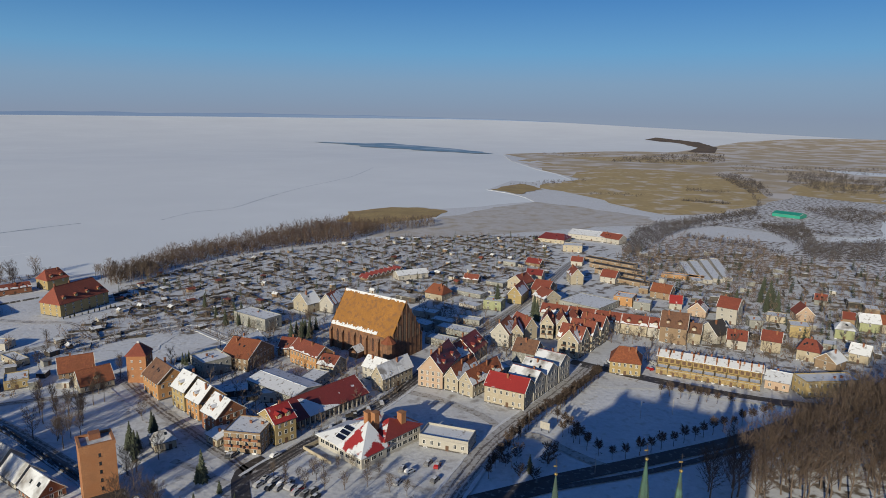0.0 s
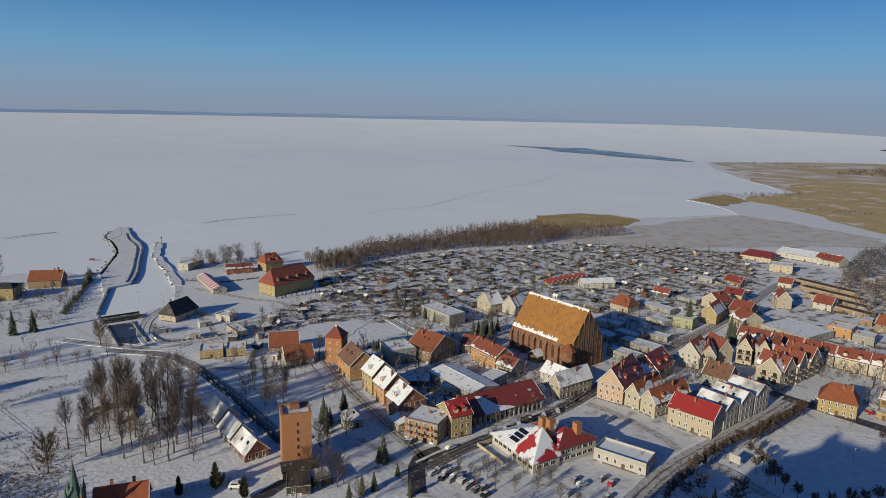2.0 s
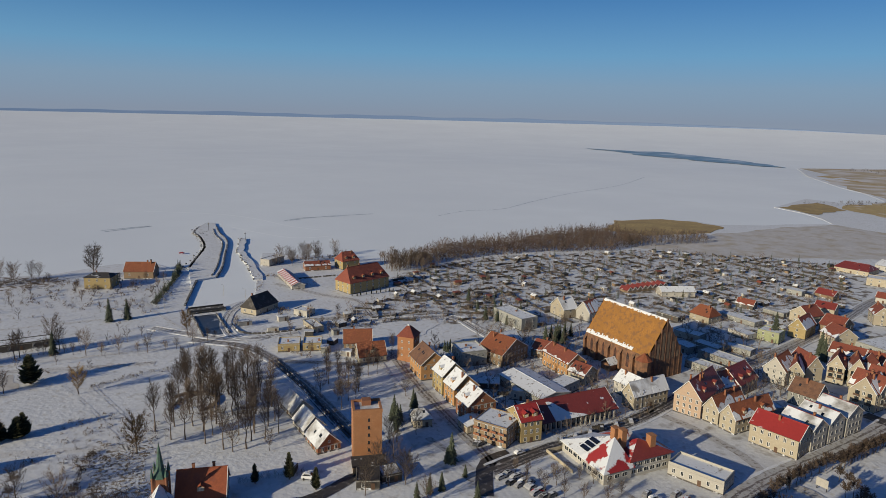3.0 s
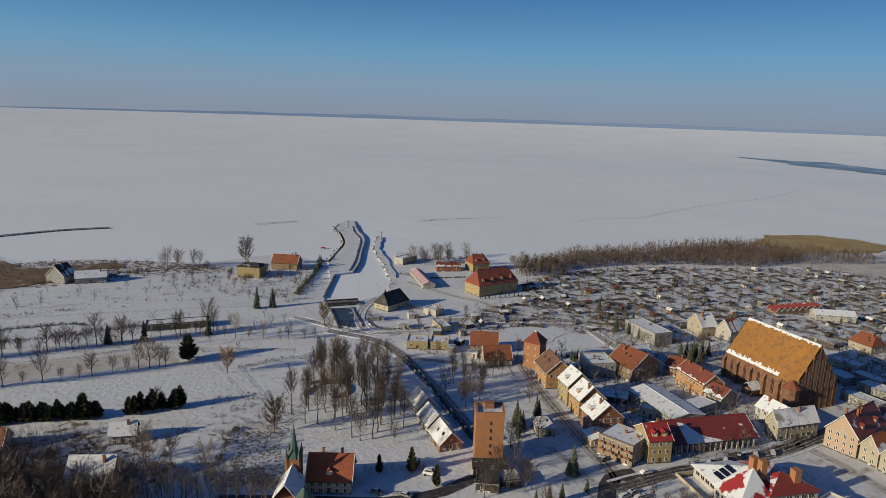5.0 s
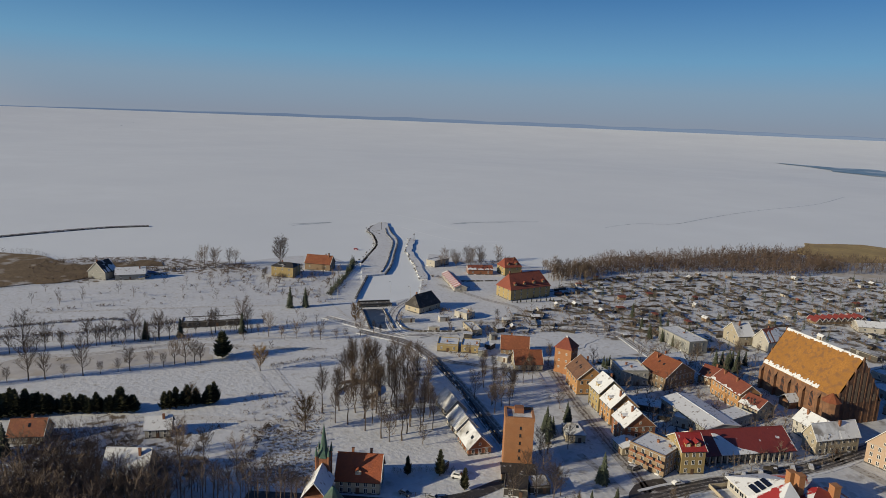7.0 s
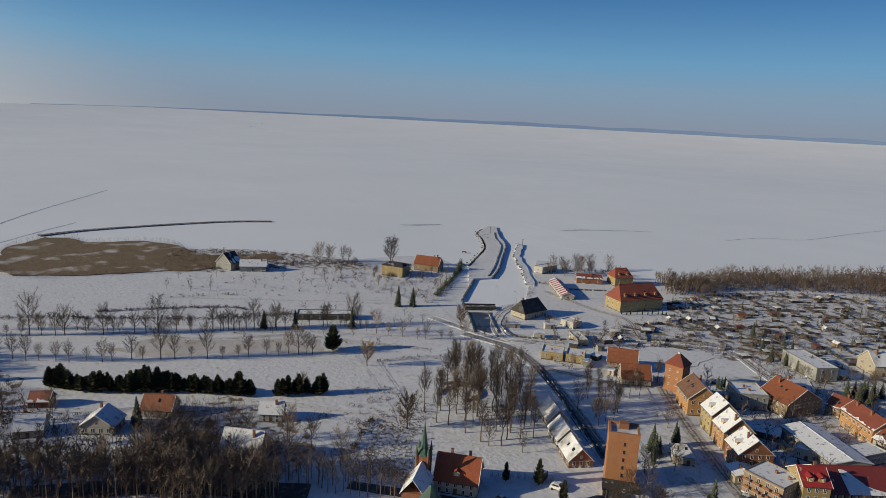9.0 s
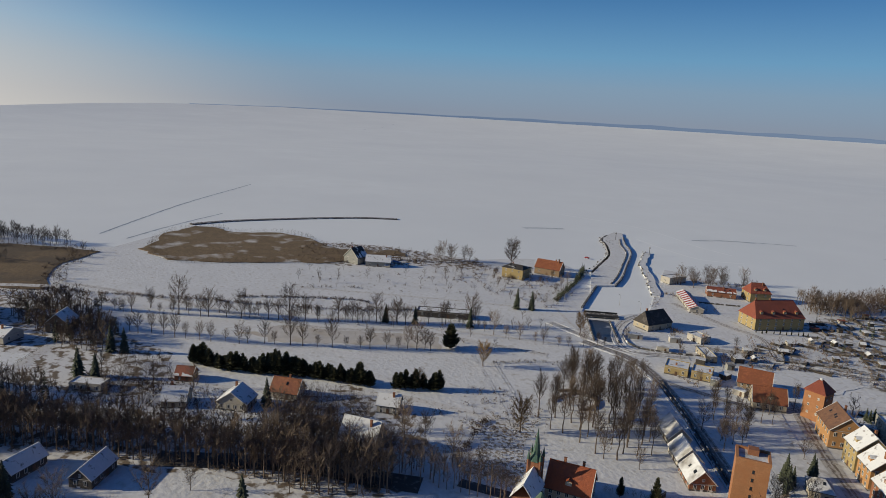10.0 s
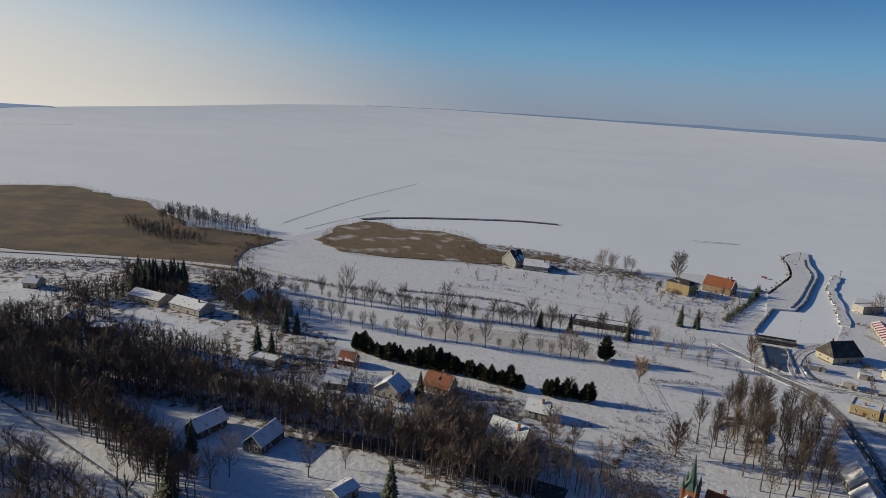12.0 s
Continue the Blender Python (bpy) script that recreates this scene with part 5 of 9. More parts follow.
house(135.6, 476.7, -43.0, 36.8, 8.0, 3.2, 0, "tan", "roof_dark", "row of grey garages with snowy roofs", flat=True, floors=1, step=3.0, chimneys=0, group='garage rows')
house(194.5, 504.9, -100.6, 66.8, 7.0, 3, 0, "concrete", "roof_snow", "long garage row with snowy roof", flat=True, floors=1, step=3.0, chimneys=0, group='garage rows')
house(204.1, 509.2, -101.5, 68.1, 7.0, 3, 0, "concrete", "roof_snow", "long garage row with snowy roof", flat=True, floors=1, step=3.0, chimneys=0, group='garage rows')
house(213.9, 513.5, -102.5, 69.4, 7.0, 3, 0, "concrete", "roof_snow", "long garage row with snowy roof", flat=True, floors=1, step=3.0, chimneys=0, group='garage rows')
house(223.8, 517.8, -103.4, 70.8, 7.0, 3, 0, "concrete", "roof_snow", "long garage row with snowy roof", flat=True, floors=1, step=3.0, chimneys=0, group='garage rows')
house(184.2, 491.1, -24.1, 30.6, 7.0, 3, 0, "ochre", "roof_old", "long ochre garage row with snowy roof", flat=True, floors=1, step=3.0, chimneys=0, group='garage rows')
house(107.2, 301.8, -25.7, 5.2, 6.0, 3.2, 0, "terrace", "roof_snow", "yellow terraced house, lower storey with snowy terrace", flat=True, floors=1, parapet=0.7, chimneys=0, step=2.5, kind='wide', name='terraced_house', group='yellow terrace')
house(111.6, 311.9, -26.4, 5.4, 9.0, 6.2, 1.8, "terrace", "roof_snow", "yellow terraced house with snow on its roof", floors=2, chimneys=1, over=0.7, party=True, windows=False, name='terraced_house', group='yellow terrace')
house(112.1, 299.5, -25.7, 5.1, 6.0, 3.2, 0, "terrace", "roof_snow", "yellow terraced house, lower storey with snowy terrace", flat=True, floors=1, parapet=0.7, chimneys=0, step=2.5, kind='wide', name='terraced_house', group='yellow terrace')
house(116.5, 309.5, -26.4, 5.3, 9.0, 6.2, 1.8, "terrace", "roof_snow", "yellow terraced house with snow on its roof", floors=2, chimneys=1, over=0.7, party=True, windows=False, name='terraced_house', group='yellow terrace')
house(116.8, 297.2, -25.7, 5.1, 6.0, 3.2, 0, "terrace", "roof_snow", "yellow terraced house, lower storey with snowy terrace", flat=True, floors=1, parapet=0.7, chimneys=0, step=2.5, kind='wide', name='terraced_house', group='yellow terrace')
house(121.4, 307.0, -26.4, 5.2, 9.0, 6.2, 1.8, "terrace", "roof_snow", "yellow terraced house with snow on its roof", floors=2, chimneys=1, over=0.7, party=True, windows=False, name='terraced_house', group='yellow terrace')
house(121.5, 294.9, -25.7, 5.0, 6.0, 3.2, 0, "terrace", "roof_snow", "yellow terraced house, lower storey with snowy terrace", flat=True, floors=1, parapet=0.7, chimneys=0, step=2.5, kind='wide', name='terraced_house', group='yellow terrace')
house(126.2, 304.7, -26.4, 5.1, 9.0, 6.2, 1.8, "terrace", "roof_snow", "yellow terraced house with snow on its roof", floors=2, chimneys=1, over=0.7, party=True, windows=False, name='terraced_house', group='yellow terrace')
house(126.1, 292.7, -25.7, 4.9, 6.0, 3.2, 0, "terrace", "roof_snow", "yellow terraced house, lower storey with snowy terrace", flat=True, floors=1, parapet=0.7, chimneys=0, step=2.5, kind='wide', name='terraced_house', group='yellow terrace')
house(130.9, 302.3, -26.4, 5.1, 9.0, 6.2, 1.8, "terrace", "roof_snow", "yellow terraced house with snow on its roof", floors=2, chimneys=1, over=0.7, party=True, windows=False, name='terraced_house', group='yellow terrace')
house(130.7, 290.5, -25.7, 4.9, 6.0, 3.2, 0, "terrace", "roof_snow", "yellow terraced house, lower storey with snowy terrace", flat=True, floors=1, parapet=0.7, chimneys=0, step=2.5, kind='wide', name='terraced_house', group='yellow terrace')
house(135.5, 300.0, -26.4, 5.0, 9.0, 6.2, 1.8, "terrace", "roof_snow", "yellow terraced house with snow on its roof", floors=2, chimneys=1, over=0.7, party=True, windows=False, name='terraced_house', group='yellow terrace')
house(135.1, 288.4, -25.7, 4.8, 6.0, 3.2, 0, "terrace", "roof_snow", "yellow terraced house, lower storey with snowy terrace", flat=True, floors=1, parapet=0.7, chimneys=0, step=2.5, kind='wide', name='terraced_house', group='yellow terrace')
house(140.1, 297.7, -26.4, 4.9, 9.0, 6.2, 1.8, "terrace", "roof_snow", "yellow terraced house with snow on its roof", floors=2, chimneys=1, over=0.7, party=True, windows=False, name='terraced_house', group='yellow terrace')
house(139.6, 286.2, -25.7, 4.7, 6.0, 3.2, 0, "terrace", "roof_snow", "yellow terraced house, lower storey with snowy terrace", flat=True, floors=1, parapet=0.7, chimneys=0, step=2.5, kind='wide', name='terraced_house', group='yellow terrace')
house(144.6, 295.5, -26.4, 4.9, 9.0, 6.2, 1.8, "terrace", "roof_snow", "yellow terraced house with snow on its roof", floors=2, chimneys=1, over=0.7, party=True, windows=False, name='terraced_house', group='yellow terrace')
house(143.9, 284.1, -25.7, 4.7, 6.0, 3.2, 0, "terrace", "roof_snow", "yellow terraced house, lower storey with snowy terrace", flat=True, floors=1, parapet=0.7, chimneys=0, step=2.5, kind='wide', name='terraced_house', group='yellow terrace')
house(149.0, 293.3, -26.4, 4.8, 9.0, 6.2, 1.8, "terrace", "roof_snow", "yellow terraced house with snow on its roof", floors=2, chimneys=1, over=0.7, party=True, windows=False, name='terraced_house', group='yellow terrace')
house(156.5, 287.5, -32.4, 10.0, 14.0, 4.5, 2.5, "pink", "roof_snow", "pink pavilion with snowy roof", floors=1)
house(174.0, 279.8, 5.8, 26.0, 9.8, 7.5, 0, "yellow", "roof_snow", "large yellow hotel with flat snowy roof", flat=True, floors=2, chimneys=2)
HALL = house(-51.2, 256.0, 48.6, 36.5, 15.0, 5, 4.5, "white", "roof_maroon", "long hall with maroon sheet roof and white pillars", floors=1, windows=False, over=1.9, chimneys=0)
HALL_SIZE = (36.5, 15.0)
house(-62.2, 232.2, 44.3, 8.9, 12.0, 9, 4, "yellow", "roof_bright", "yellow corner house with bright red roof and dormers", floors=3, dormers=2)
BALCONIES.append((house(-70.9, 225.9, -8.6, 13.9, 13.0, 8, 0, "tan", "roof_snow", "brown modern house with balconies and snowy flat roof", flat=True, floors=3, chimneys=2), 13.9, 13.0, 3, 2.7, 4, "brick"))
house(-69.7, 272.8, -36.3, 30.0, 16.0, 5, 1.5, "grey", "roof_snow", "wide low hall under a smooth snowy roof", floors=1, chimneys=0)
house(-63.9, 306.8, -39.5, 19.8, 11.0, 7.5, 4, "ochre", "roof_red_snow", "orange rendered house with rows of white windows", floors=2, roof2='roof_red', chimneys=2, step=2.2)
house(-52.5, 297.9, -25.2, 9.0, 11.0, 5, 3.5, "cream", "roof_red_snow", "cream house beside the orange house")
house(-22.5, 284.3, 52.0, 20.0, 7.1, 6.5, 5, "cream", "roof_old", "old cream gable house with worn snowy roof")
house(-27.9, 290.0, 145.1, 16.0, 8.9, 6, 4, "white", "roof_snow", "white arcaded house with snowy roof")
house(-95.7, 308.1, 158.7, 16.0, 20.5, 6.5, 6, "tan", "roof_orange", "gabled house with bright orange roof beside the church", dormers=1)
house(-78.0, 323.1, -12.7, 8.9, 12.0, 4, 4, "tan", "roof_red_snow", "small house with snowy roof")
house(-110.4, 297.2, 43.6, 13.7, 15.0, 7, 0, "grey", "roof_snow", "grey villa with flat snowy roof and terrace", flat=True, floors=2, chimneys=2, parapet=0.8)
house(-121.8, 272.7, -44.9, 16.0, 13.0, 8, 5.5, "ochre", "roof_brown", "ochre brick house with brown roof and gable", roof2='roof_red_snow', floors=2)
house(-105.4, 259.8, -40.3, 10.0, 12.0, 9, 5.5, "yellow", "roof_snow", "narrow yellow town house with snowy roof", floors=3, dormers=1, group='snowy town houses')
house(-96.2, 251.3, -40.3, 9.7, 12.0, 8, 5.5, "ochre", "roof_snow", "narrow ochre town house with snowy roof", floors=3, dormers=1, group='snowy town houses')
house(-85.2, 240.1, -41.1, 10.6, 13.0, 7.5, 5.5, "brick", "roof_snow", "brick town house with snowy roof and porch", floors=3, dormers=1, group='snowy town houses')
house(-82.2, 228.6, -38.8, 7.2, 9.0, 3.5, 1, "cream", "roof_snow", "low snowy shop front beside the town houses", floors=1)
house(-103.0, 224.5, 36.3, 7.5, 9.0, 3.5, 2.5, "cream", "roof_old", "small kiosk with grey snowy hipped roof", floors=1, hip=3.0, chimneys=0)
house(-170.1, 288.7, 31.4, 14.5, 11.0, 4.5, 5.5, "tan", "roof_orange", "long low house with orange tiled roof")
house(-155.6, 276.7, 44.1, 13.9, 10.0, 3.6, 5.5, "cream", "roof_orange", "cream cottage with orange tiled roof", dormers=1, floors=1)
house(-228.7, 394.8, 68.6, 34.3, 17.0, 8, 9, "yellow", "roof_red", "large ochre-yellow hotel with long red half-hipped roof", floors=3, hip=4.0, dormers=4, chimneys=2)
house(-271.9, 444.8, 59.3, 14.8, 14.0, 7, 6, "yellow", "roof_red", "yellow house with red mansard roof near the shore", hip=3.0, dormers=2)
house(-257.7, 318.2, 87.6, 20.0, 12.1, 4.2, 6.5, "cream", "roof_inn", "cream inn with dark half-hipped roof beside the harbour", floors=1, hip=2.5)
house(-200.9, 271.1, 32.6, 11.1, 11.0, 4, 0, "yellow", "roof_snow", "yellow flat-roofed house with snow", flat=True, floors=1)
house(-190.9, 277.7, 31.2, 9.6, 11.0, 4, 0, "yellow", "roof_snow", "yellow flat-roofed annex with snow", flat=True, floors=1)
house(-228.4, 323.8, -2.7, 9.9, 8.0, 3.5, 0, "white", "roof_snow", "small white flat-roofed house beside the road", flat=True, floors=1)
house(-208.6, 304.2, -33.9, 16.0, 6.0, 3, 0, "cream", "roof_snow", "long low cream house beside the road", flat=True, floors=1, chimneys=0)
house(-289.2, 428.0, 44.3, 19.7, 10.0, 4, 2.5, "brick", "roof_red_snow", "brick tavern with red roof near the pier", floors=1)
house(-331.2, 426.7, 88.2, 18.5, 9.0, 5, 0, "white", "roof_snow", "white harbour pavilion with tall windows", flat=True, floors=1, chimneys=0)
house(-283.2, 385.3, -39.8, 43.4, 9.0, 3, 2, "white", "roof_bright", "long market booth with red and white striped roof", floors=1, chimneys=0, stripes=9)
house(-387.4, 312.7, 26.6, 17.3, 13.0, 8, 2, "yellow", "roof_dark", "yellow two-storey house with dark hipped roof", hip=4.0, floors=2)
house(-386.5, 345.9, 28.4, 20.6, 12.0, 5.5, 5.5, "tan", "roof_orange", "long workshop with orange tiled roof and tall chimney", floors=1)
house(-469.0, 215.1, 114.6, 12.0, 14.3, 5.5, 7, "grey", "roof_dark", "grey gabled house by the reeds", floors=2)
house(-454.9, 228.2, 58.3, 19.1, 11.0, 4, 4, "grey", "roof_snow", "low boat house in the shade")
house(-323.4, 208.3, 54.4, 32.7, 9.0, 3.4, 0, "shed", "roof_snow", "long low dark stable with flat snowy roof", flat=True, floors=1, chimneys=0)
house(-202.0, 97.7, 40, 14.0, 12.5, 3.4, 7.0, "cream", "roof_snow", "large house with steep snowy roof among bare trees", roof2='roof_old')
house(-223.2, 119.7, 50, 9.0, 7.5, 3.6, 3.6, "white", "roof_snow", "small white gable house with snowy roof", roof2='roof_dark')
house(-253.8, 86.9, 46.5, 12.1, 9.0, 3.2, 4.5, "white", "roof_orange", "small cottage with orange tiled roof", floors=1)
house(-252.6, 65.1, 140.7, 10.0, 12.7, 3.4, 4.5, "white", "roof_snow", "cottage with blue-shaded snowy roof", floors=1)
house(-264.8, 44.3, 64.2, 9.5, 10.0, 3.2, 4, "cream", "roof_snow", "small cottage with snowy roof", floors=1)
house(-288.0, 52.5, 56.6, 7.7, 7.0, 2.8, 3, "brick", "roof_red", "small brick outhouse with red roof", floors=1, chimneys=0)
house(-294.0, 15.2, 53.9, 13.8, 7.0, 3, 0, "concrete", "roof_snow", "long low shed with flat snowy roof", flat=True, floors=1, chimneys=0)
house(-233.3, -8.6, 132, 13.0, 7.0, 3.2, 3.4, "shed", "roof_snow", "barn with blue-shaded snowy roof", floors=1, chimneys=0)
house(-219.9, 11.1, 142, 13.5, 7.6, 3.2, 3.4, "shed", "roof_snow", "long barn with snowy roof and boarded gable", floors=1, chimneys=0)
house(-182.8, 33.0, 124.7, 8.0, 6.4, 3.2, 1.2, "grey", "roof_snow", "grey outbuilding with snowy roof", floors=1, chimneys=0)
house(-392.2, -43.6, 48.4, 22.6, 11.0, 4, 2.5, "cream", "roof_snow", "long low house with snowy roof", floors=1)
house(-373.8, -20.5, 46.5, 22.0, 12.0, 4, 3, "white", "roof_snow", "long white house with broad snowy roof", floors=1)
house(-377.1, 8.5, 153.6, 12.0, 11.2, 5, 5, "tan", "roof_snow", "house with blue-shaded snowy roof")
house(-427.4, -110.6, 69.8, 8.1, 9.0, 3.5, 3, "cream", "roof_snow", "small house with snowy roof", floors=1)
house(-355.8, -76.1, 162.2, 10.0, 8.1, 3.5, 3.5, "cream", "roof_snow", "small house with snowy roof", floors=1)
house(-345.6, -60.9, 76.8, 13.4, 9.0, 3, 0, "tan", "roof_snow", "low shed with snowy roof", flat=True, floors=1, chimneys=0)
house(-154.1, 211.7, -32.1, 13.2, 9.0, 2.8, 4.5, "white", "roof_old", "half-timbered barn with striped snowy roof", floors=1, chimneys=0, group='timber barns')
house(-140.3, 200.9, -33.9, 11.6, 9.0, 2.8, 4.5, "white", "roof_old", "half-timbered barn with striped snowy roof", floors=1, chimneys=0, group='timber barns')
house(-128.1, 191.9, -34.7, 12.2, 9.0, 2.8, 4.5, "brick", "roof_old", "brick barn with striped snowy roof", floors=1, chimneys=0, group='timber barns')
house(7.9, 354.4, -31.8, 22.1, 9.0, 4, 0, "grey", "roof_snow", "low grey workshop with snowy flat roof", flat=True, floors=1, chimneys=0, group='workshops')
house(0.1, 338.6, -29.4, 16.8, 8.0, 3.5, 0, "grey", "roof_snow", "low grey workshop with snowy flat roof", flat=True, floors=1, chimneys=0, group='workshops')
house(1.2, 371.1, -30.5, 15.4, 8.0, 3.5, 0, "grey", "roof_snow", "low grey workshop with snowy flat roof", flat=True, floors=1, chimneys=0, group='workshops')
house(14.5, 376.7, -24.1, 19.2, 7.0, 3, 0, "grey", "roof_snow", "low grey workshop with snowy flat roof", flat=True, floors=1, chimneys=0, group='workshops')
house(-9.4, 388.7, -24.0, 15.3, 9.0, 3.5, 0, "grey", "roof_snow", "low grey workshop with snowy flat roof", flat=True, floors=1, chimneys=0, group='workshops')
house(-10.4, 365.4, -40.4, 11.9, 9.0, 3.5, 0, "grey", "roof_snow", "low grey workshop with snowy flat roof", flat=True, floors=1, chimneys=0, group='workshops')
house(-24.0, 483.5, 28.0, 24.4, 10.0, 4, 2.5, "white", "roof_snow", "long white store with snowy roof", floors=1, chimneys=0)
house(-57.3, 474.6, 140.8, 8.0, 4.1, 2.6, 2, "tan", "roof_maroon", "garage with small red gabled roof", floors=1, chimneys=0, windows=False, name='garage', group='red garages')
house(-54.4, 478.3, 140.8, 8.0, 4.1, 2.6, 2, "tan", "roof_maroon", "garage with small red gabled roof", floors=1, chimneys=0, windows=False, name='garage', group='red garages')
house(-51.4, 482.1, 140.8, 8.0, 4.2, 2.6, 2, "tan", "roof_maroon", "garage with small red gabled roof", floors=1, chimneys=0, windows=False, name='garage', group='red garages')
house(-48.3, 485.9, 140.8, 8.0, 4.3, 2.6, 2, "tan", "roof_maroon", "garage with small red gabled roof", floors=1, chimneys=0, windows=False, name='garage', group='red garages')
house(-45.2, 489.8, 140.8, 8.0, 4.3, 2.6, 2, "tan", "roof_maroon", "garage with small red gabled roof", floors=1, chimneys=0, windows=False, name='garage', group='red garages')
house(-42.1, 493.7, 140.8, 8.0, 4.4, 2.6, 2, "tan", "roof_maroon", "garage with small red gabled roof", floors=1, chimneys=0, windows=False, name='garage', group='red garages')
house(-38.9, 497.7, 140.8, 8.0, 4.5, 2.6, 2, "tan", "roof_maroon", "garage with small red gabled roof", floors=1, chimneys=0, windows=False, name='garage', group='red garages')
house(-35.7, 501.7, 140.8, 8.0, 4.5, 2.6, 2, "tan", "roof_maroon", "garage with small red gabled roof", floors=1, chimneys=0, windows=False, name='garage', group='red garages')
house(-107.4, 367.3, -34.7, 27.2, 12.0, 7, 0, "grey", "roof_snow", "old grey block with flat roof beside pine trees", flat=True, floors=2)
house(-85.0, 398.0, 49.8, 10.0, 14.1, 6, 6, "cream", "roof_old", "cream villa with steep snowy roof")
house(-69.3, 397.9, 64.7, 12.0, 10.2, 6, 6, "white", "roof_red_snow", "white house with red and snowy roof")
CHURCH = (-35.0, 330.6, -35.4, 42.3)
TOWER = (-109.1, 191.3, 35.1, 10.1)
TURRET = (-138.9, 286.1, 4.7, 8.8)
CHAPEL_HOUSE = (-140.4, 146.1, 35.6, 10.3)
CHAPEL_TOWER = [(-147.8, 134.1)]
SPIRES = [(28.6, 83.6)]
SPIRES_B = [(32.3, 80.6)]
SPIRES_C = [(17.3, 89.6)]
WING = [(-45.6, 225.6), (-27.4, 209.3), (-8.2, 233.1)]
# sheds and yards south of the water tower
house(-100.2, 176.8, 29.4, 7.8, 9.0, 3.2, 0, "shed", "roof_dark", "low dark shed with snow remains beside the tower", flat=True, floors=1, chimneys=0, parapet=0.3)
house(-95.3, 182.7, 44.9, 6.9, 7.0, 2.8, 0, "shed", "roof_old", "low dark shed with snowy roof beside the tower", flat=True, floors=1, chimneys=0, parapet=0.3)
house(-127.3, 171.3, 10.6, 3.1, 4.0, 2.4, 0, "shed", "roof_snow", "small dark hut in snow", flat=True, floors=1, chimneys=0, parapet=0, windows=False)
house(-93.1, 271.1, 16.9, 14.5, 8.0, 2.8, 1.2, "shed", "roof_snow", "long low shed in a shaded yard", floors=1, chimneys=0)
house(-90.5, 255.7, 73.8, 9.5, 7.0, 2.6, 0, "grey", "roof_snow", "low flat-roofed annex in a shaded yard", flat=True, floors=1, chimneys=0)
house(-72.7, 265.8, 5.9, 9.2, 7.0, 4, 0, "white", "roof_snow", "white flat-roofed annex of the hall", flat=True, floors=1, chimneys=0)
house(-60.9, 275.2, 68.3, 28.0, 9.0, 4.5, 0, "white", "roof_snow", "long white annex behind the hall with snowy flat roof", flat=True, floors=1, chimneys=0)
house(-98.9, 324.9, 61.7, 10.0, 12.4, 5, 4, "tan", "roof_snow", "dark house with snowy roof behind the villa")
house(-122.1, 294.6, 2.9, 11.8, 9.0, 3, 0, "grey", "roof_snow", "low grey outbuilding with snowy roof", flat=True, floors=1, chimneys=0)
house(109.0, 377.2, -25.1, 11.5, 8.0, 3, 0, "grey", "roof_snow", "low grey outbuilding with snowy roof", flat=True, floors=1, chimneys=0, parapet=0.25)
house(121.3, 372.8, -28.4, 8.1, 8.0, 3, 0, "tan", "roof_old", "low brown shed with worn snowy roof", flat=True, floors=1, chimneys=0, parapet=0.25)
house(158.3, 368.3, -37.4, 7.9, 8.0, 3, 0, "shed", "roof_old", "low dark wooden shed with worn snowy roof", flat=True, floors=1, chimneys=0, parapet=0.25)
house(174.0, 364.6, -34.3, 6.7, 8.0, 3, 0, "grey", "roof_snow", "low grey outbuilding with snowy roof", flat=True, floors=1, chimneys=0, parapet=0.25)
house(179.0, 354.7, -33.9, 6.4, 7.0, 2.8, 0, "shed", "roof_snow", "low dark wooden outbuilding with snowy roof", flat=True, floors=1, chimneys=0, parapet=0.25)
house(210.5, 340.2, -29.5, 6.6, 8.0, 3, 0, "grey", "roof_snow", "low grey outbuilding with snowy roof", flat=True, floors=1, chimneys=0, parapet=0.25)
house(246.9, 384.2, -27.9, 6.4, 9.0, 4, 3, "tan", "roof_red", "small brown house with red roof", flat=False, floors=1, chimneys=1, parapet=0.25)
house(272.6, 402.7, -24.1, 7.9, 10.0, 5, 0, "tan", "roof_snow", "low brown outbuilding with snowy roof", flat=True, floors=1, chimneys=0, parapet=0.25)
house(172.1, 428.6, -31.3, 7.2, 8.0, 3, 0, "shed", "roof_snow", "low dark wooden outbuilding with snowy roof", flat=True, floors=1, chimneys=0, parapet=0.25)
house(18.4, 437.4, -35.2, 23.1, 8.0, 3, 0, "grey", "roof_snow", "low grey outbuilding with snowy roof", flat=True, floors=1, chimneys=0, parapet=0.25)
house(18.4, 406.1, -37.9, 13.3, 8.0, 3.2, 0, "white", "roof_snow", "low white outbuilding with snowy roof", flat=True, floors=1, chimneys=0, parapet=0.25)
house(-22.6, 424.6, -28.8, 15.5, 8.0, 3, 0, "shed", "roof_old", "low dark wooden shed with worn snowy roof", flat=True, floors=1, chimneys=0, parapet=0.25)
house(76.1, 530.6, -35.5, 13.0, 8.0, 3, 3, "tan", "roof_maroon", "small brown house with red roof", flat=False, floors=1, chimneys=1, parapet=0.25)
house(56.5, 530.7, -30.0, 11.2, 8.0, 3.5, 0, "grey", "roof_snow", "low grey outbuilding with snowy roof", flat=True, floors=1, chimneys=0, parapet=0.25)
house(112.1, 535.1, -22.9, 9.4, 8.0, 4, 3, "white", "roof_red", "small white house with red roof", flat=False, floors=1, chimneys=1, parapet=0.25)
house(142.2, 449.3, -25.9, 6.2, 8.0, 4, 0, "tan", "roof_snow", "low brown outbuilding with snowy roof", flat=True, floors=1, chimneys=0, parapet=0.25)
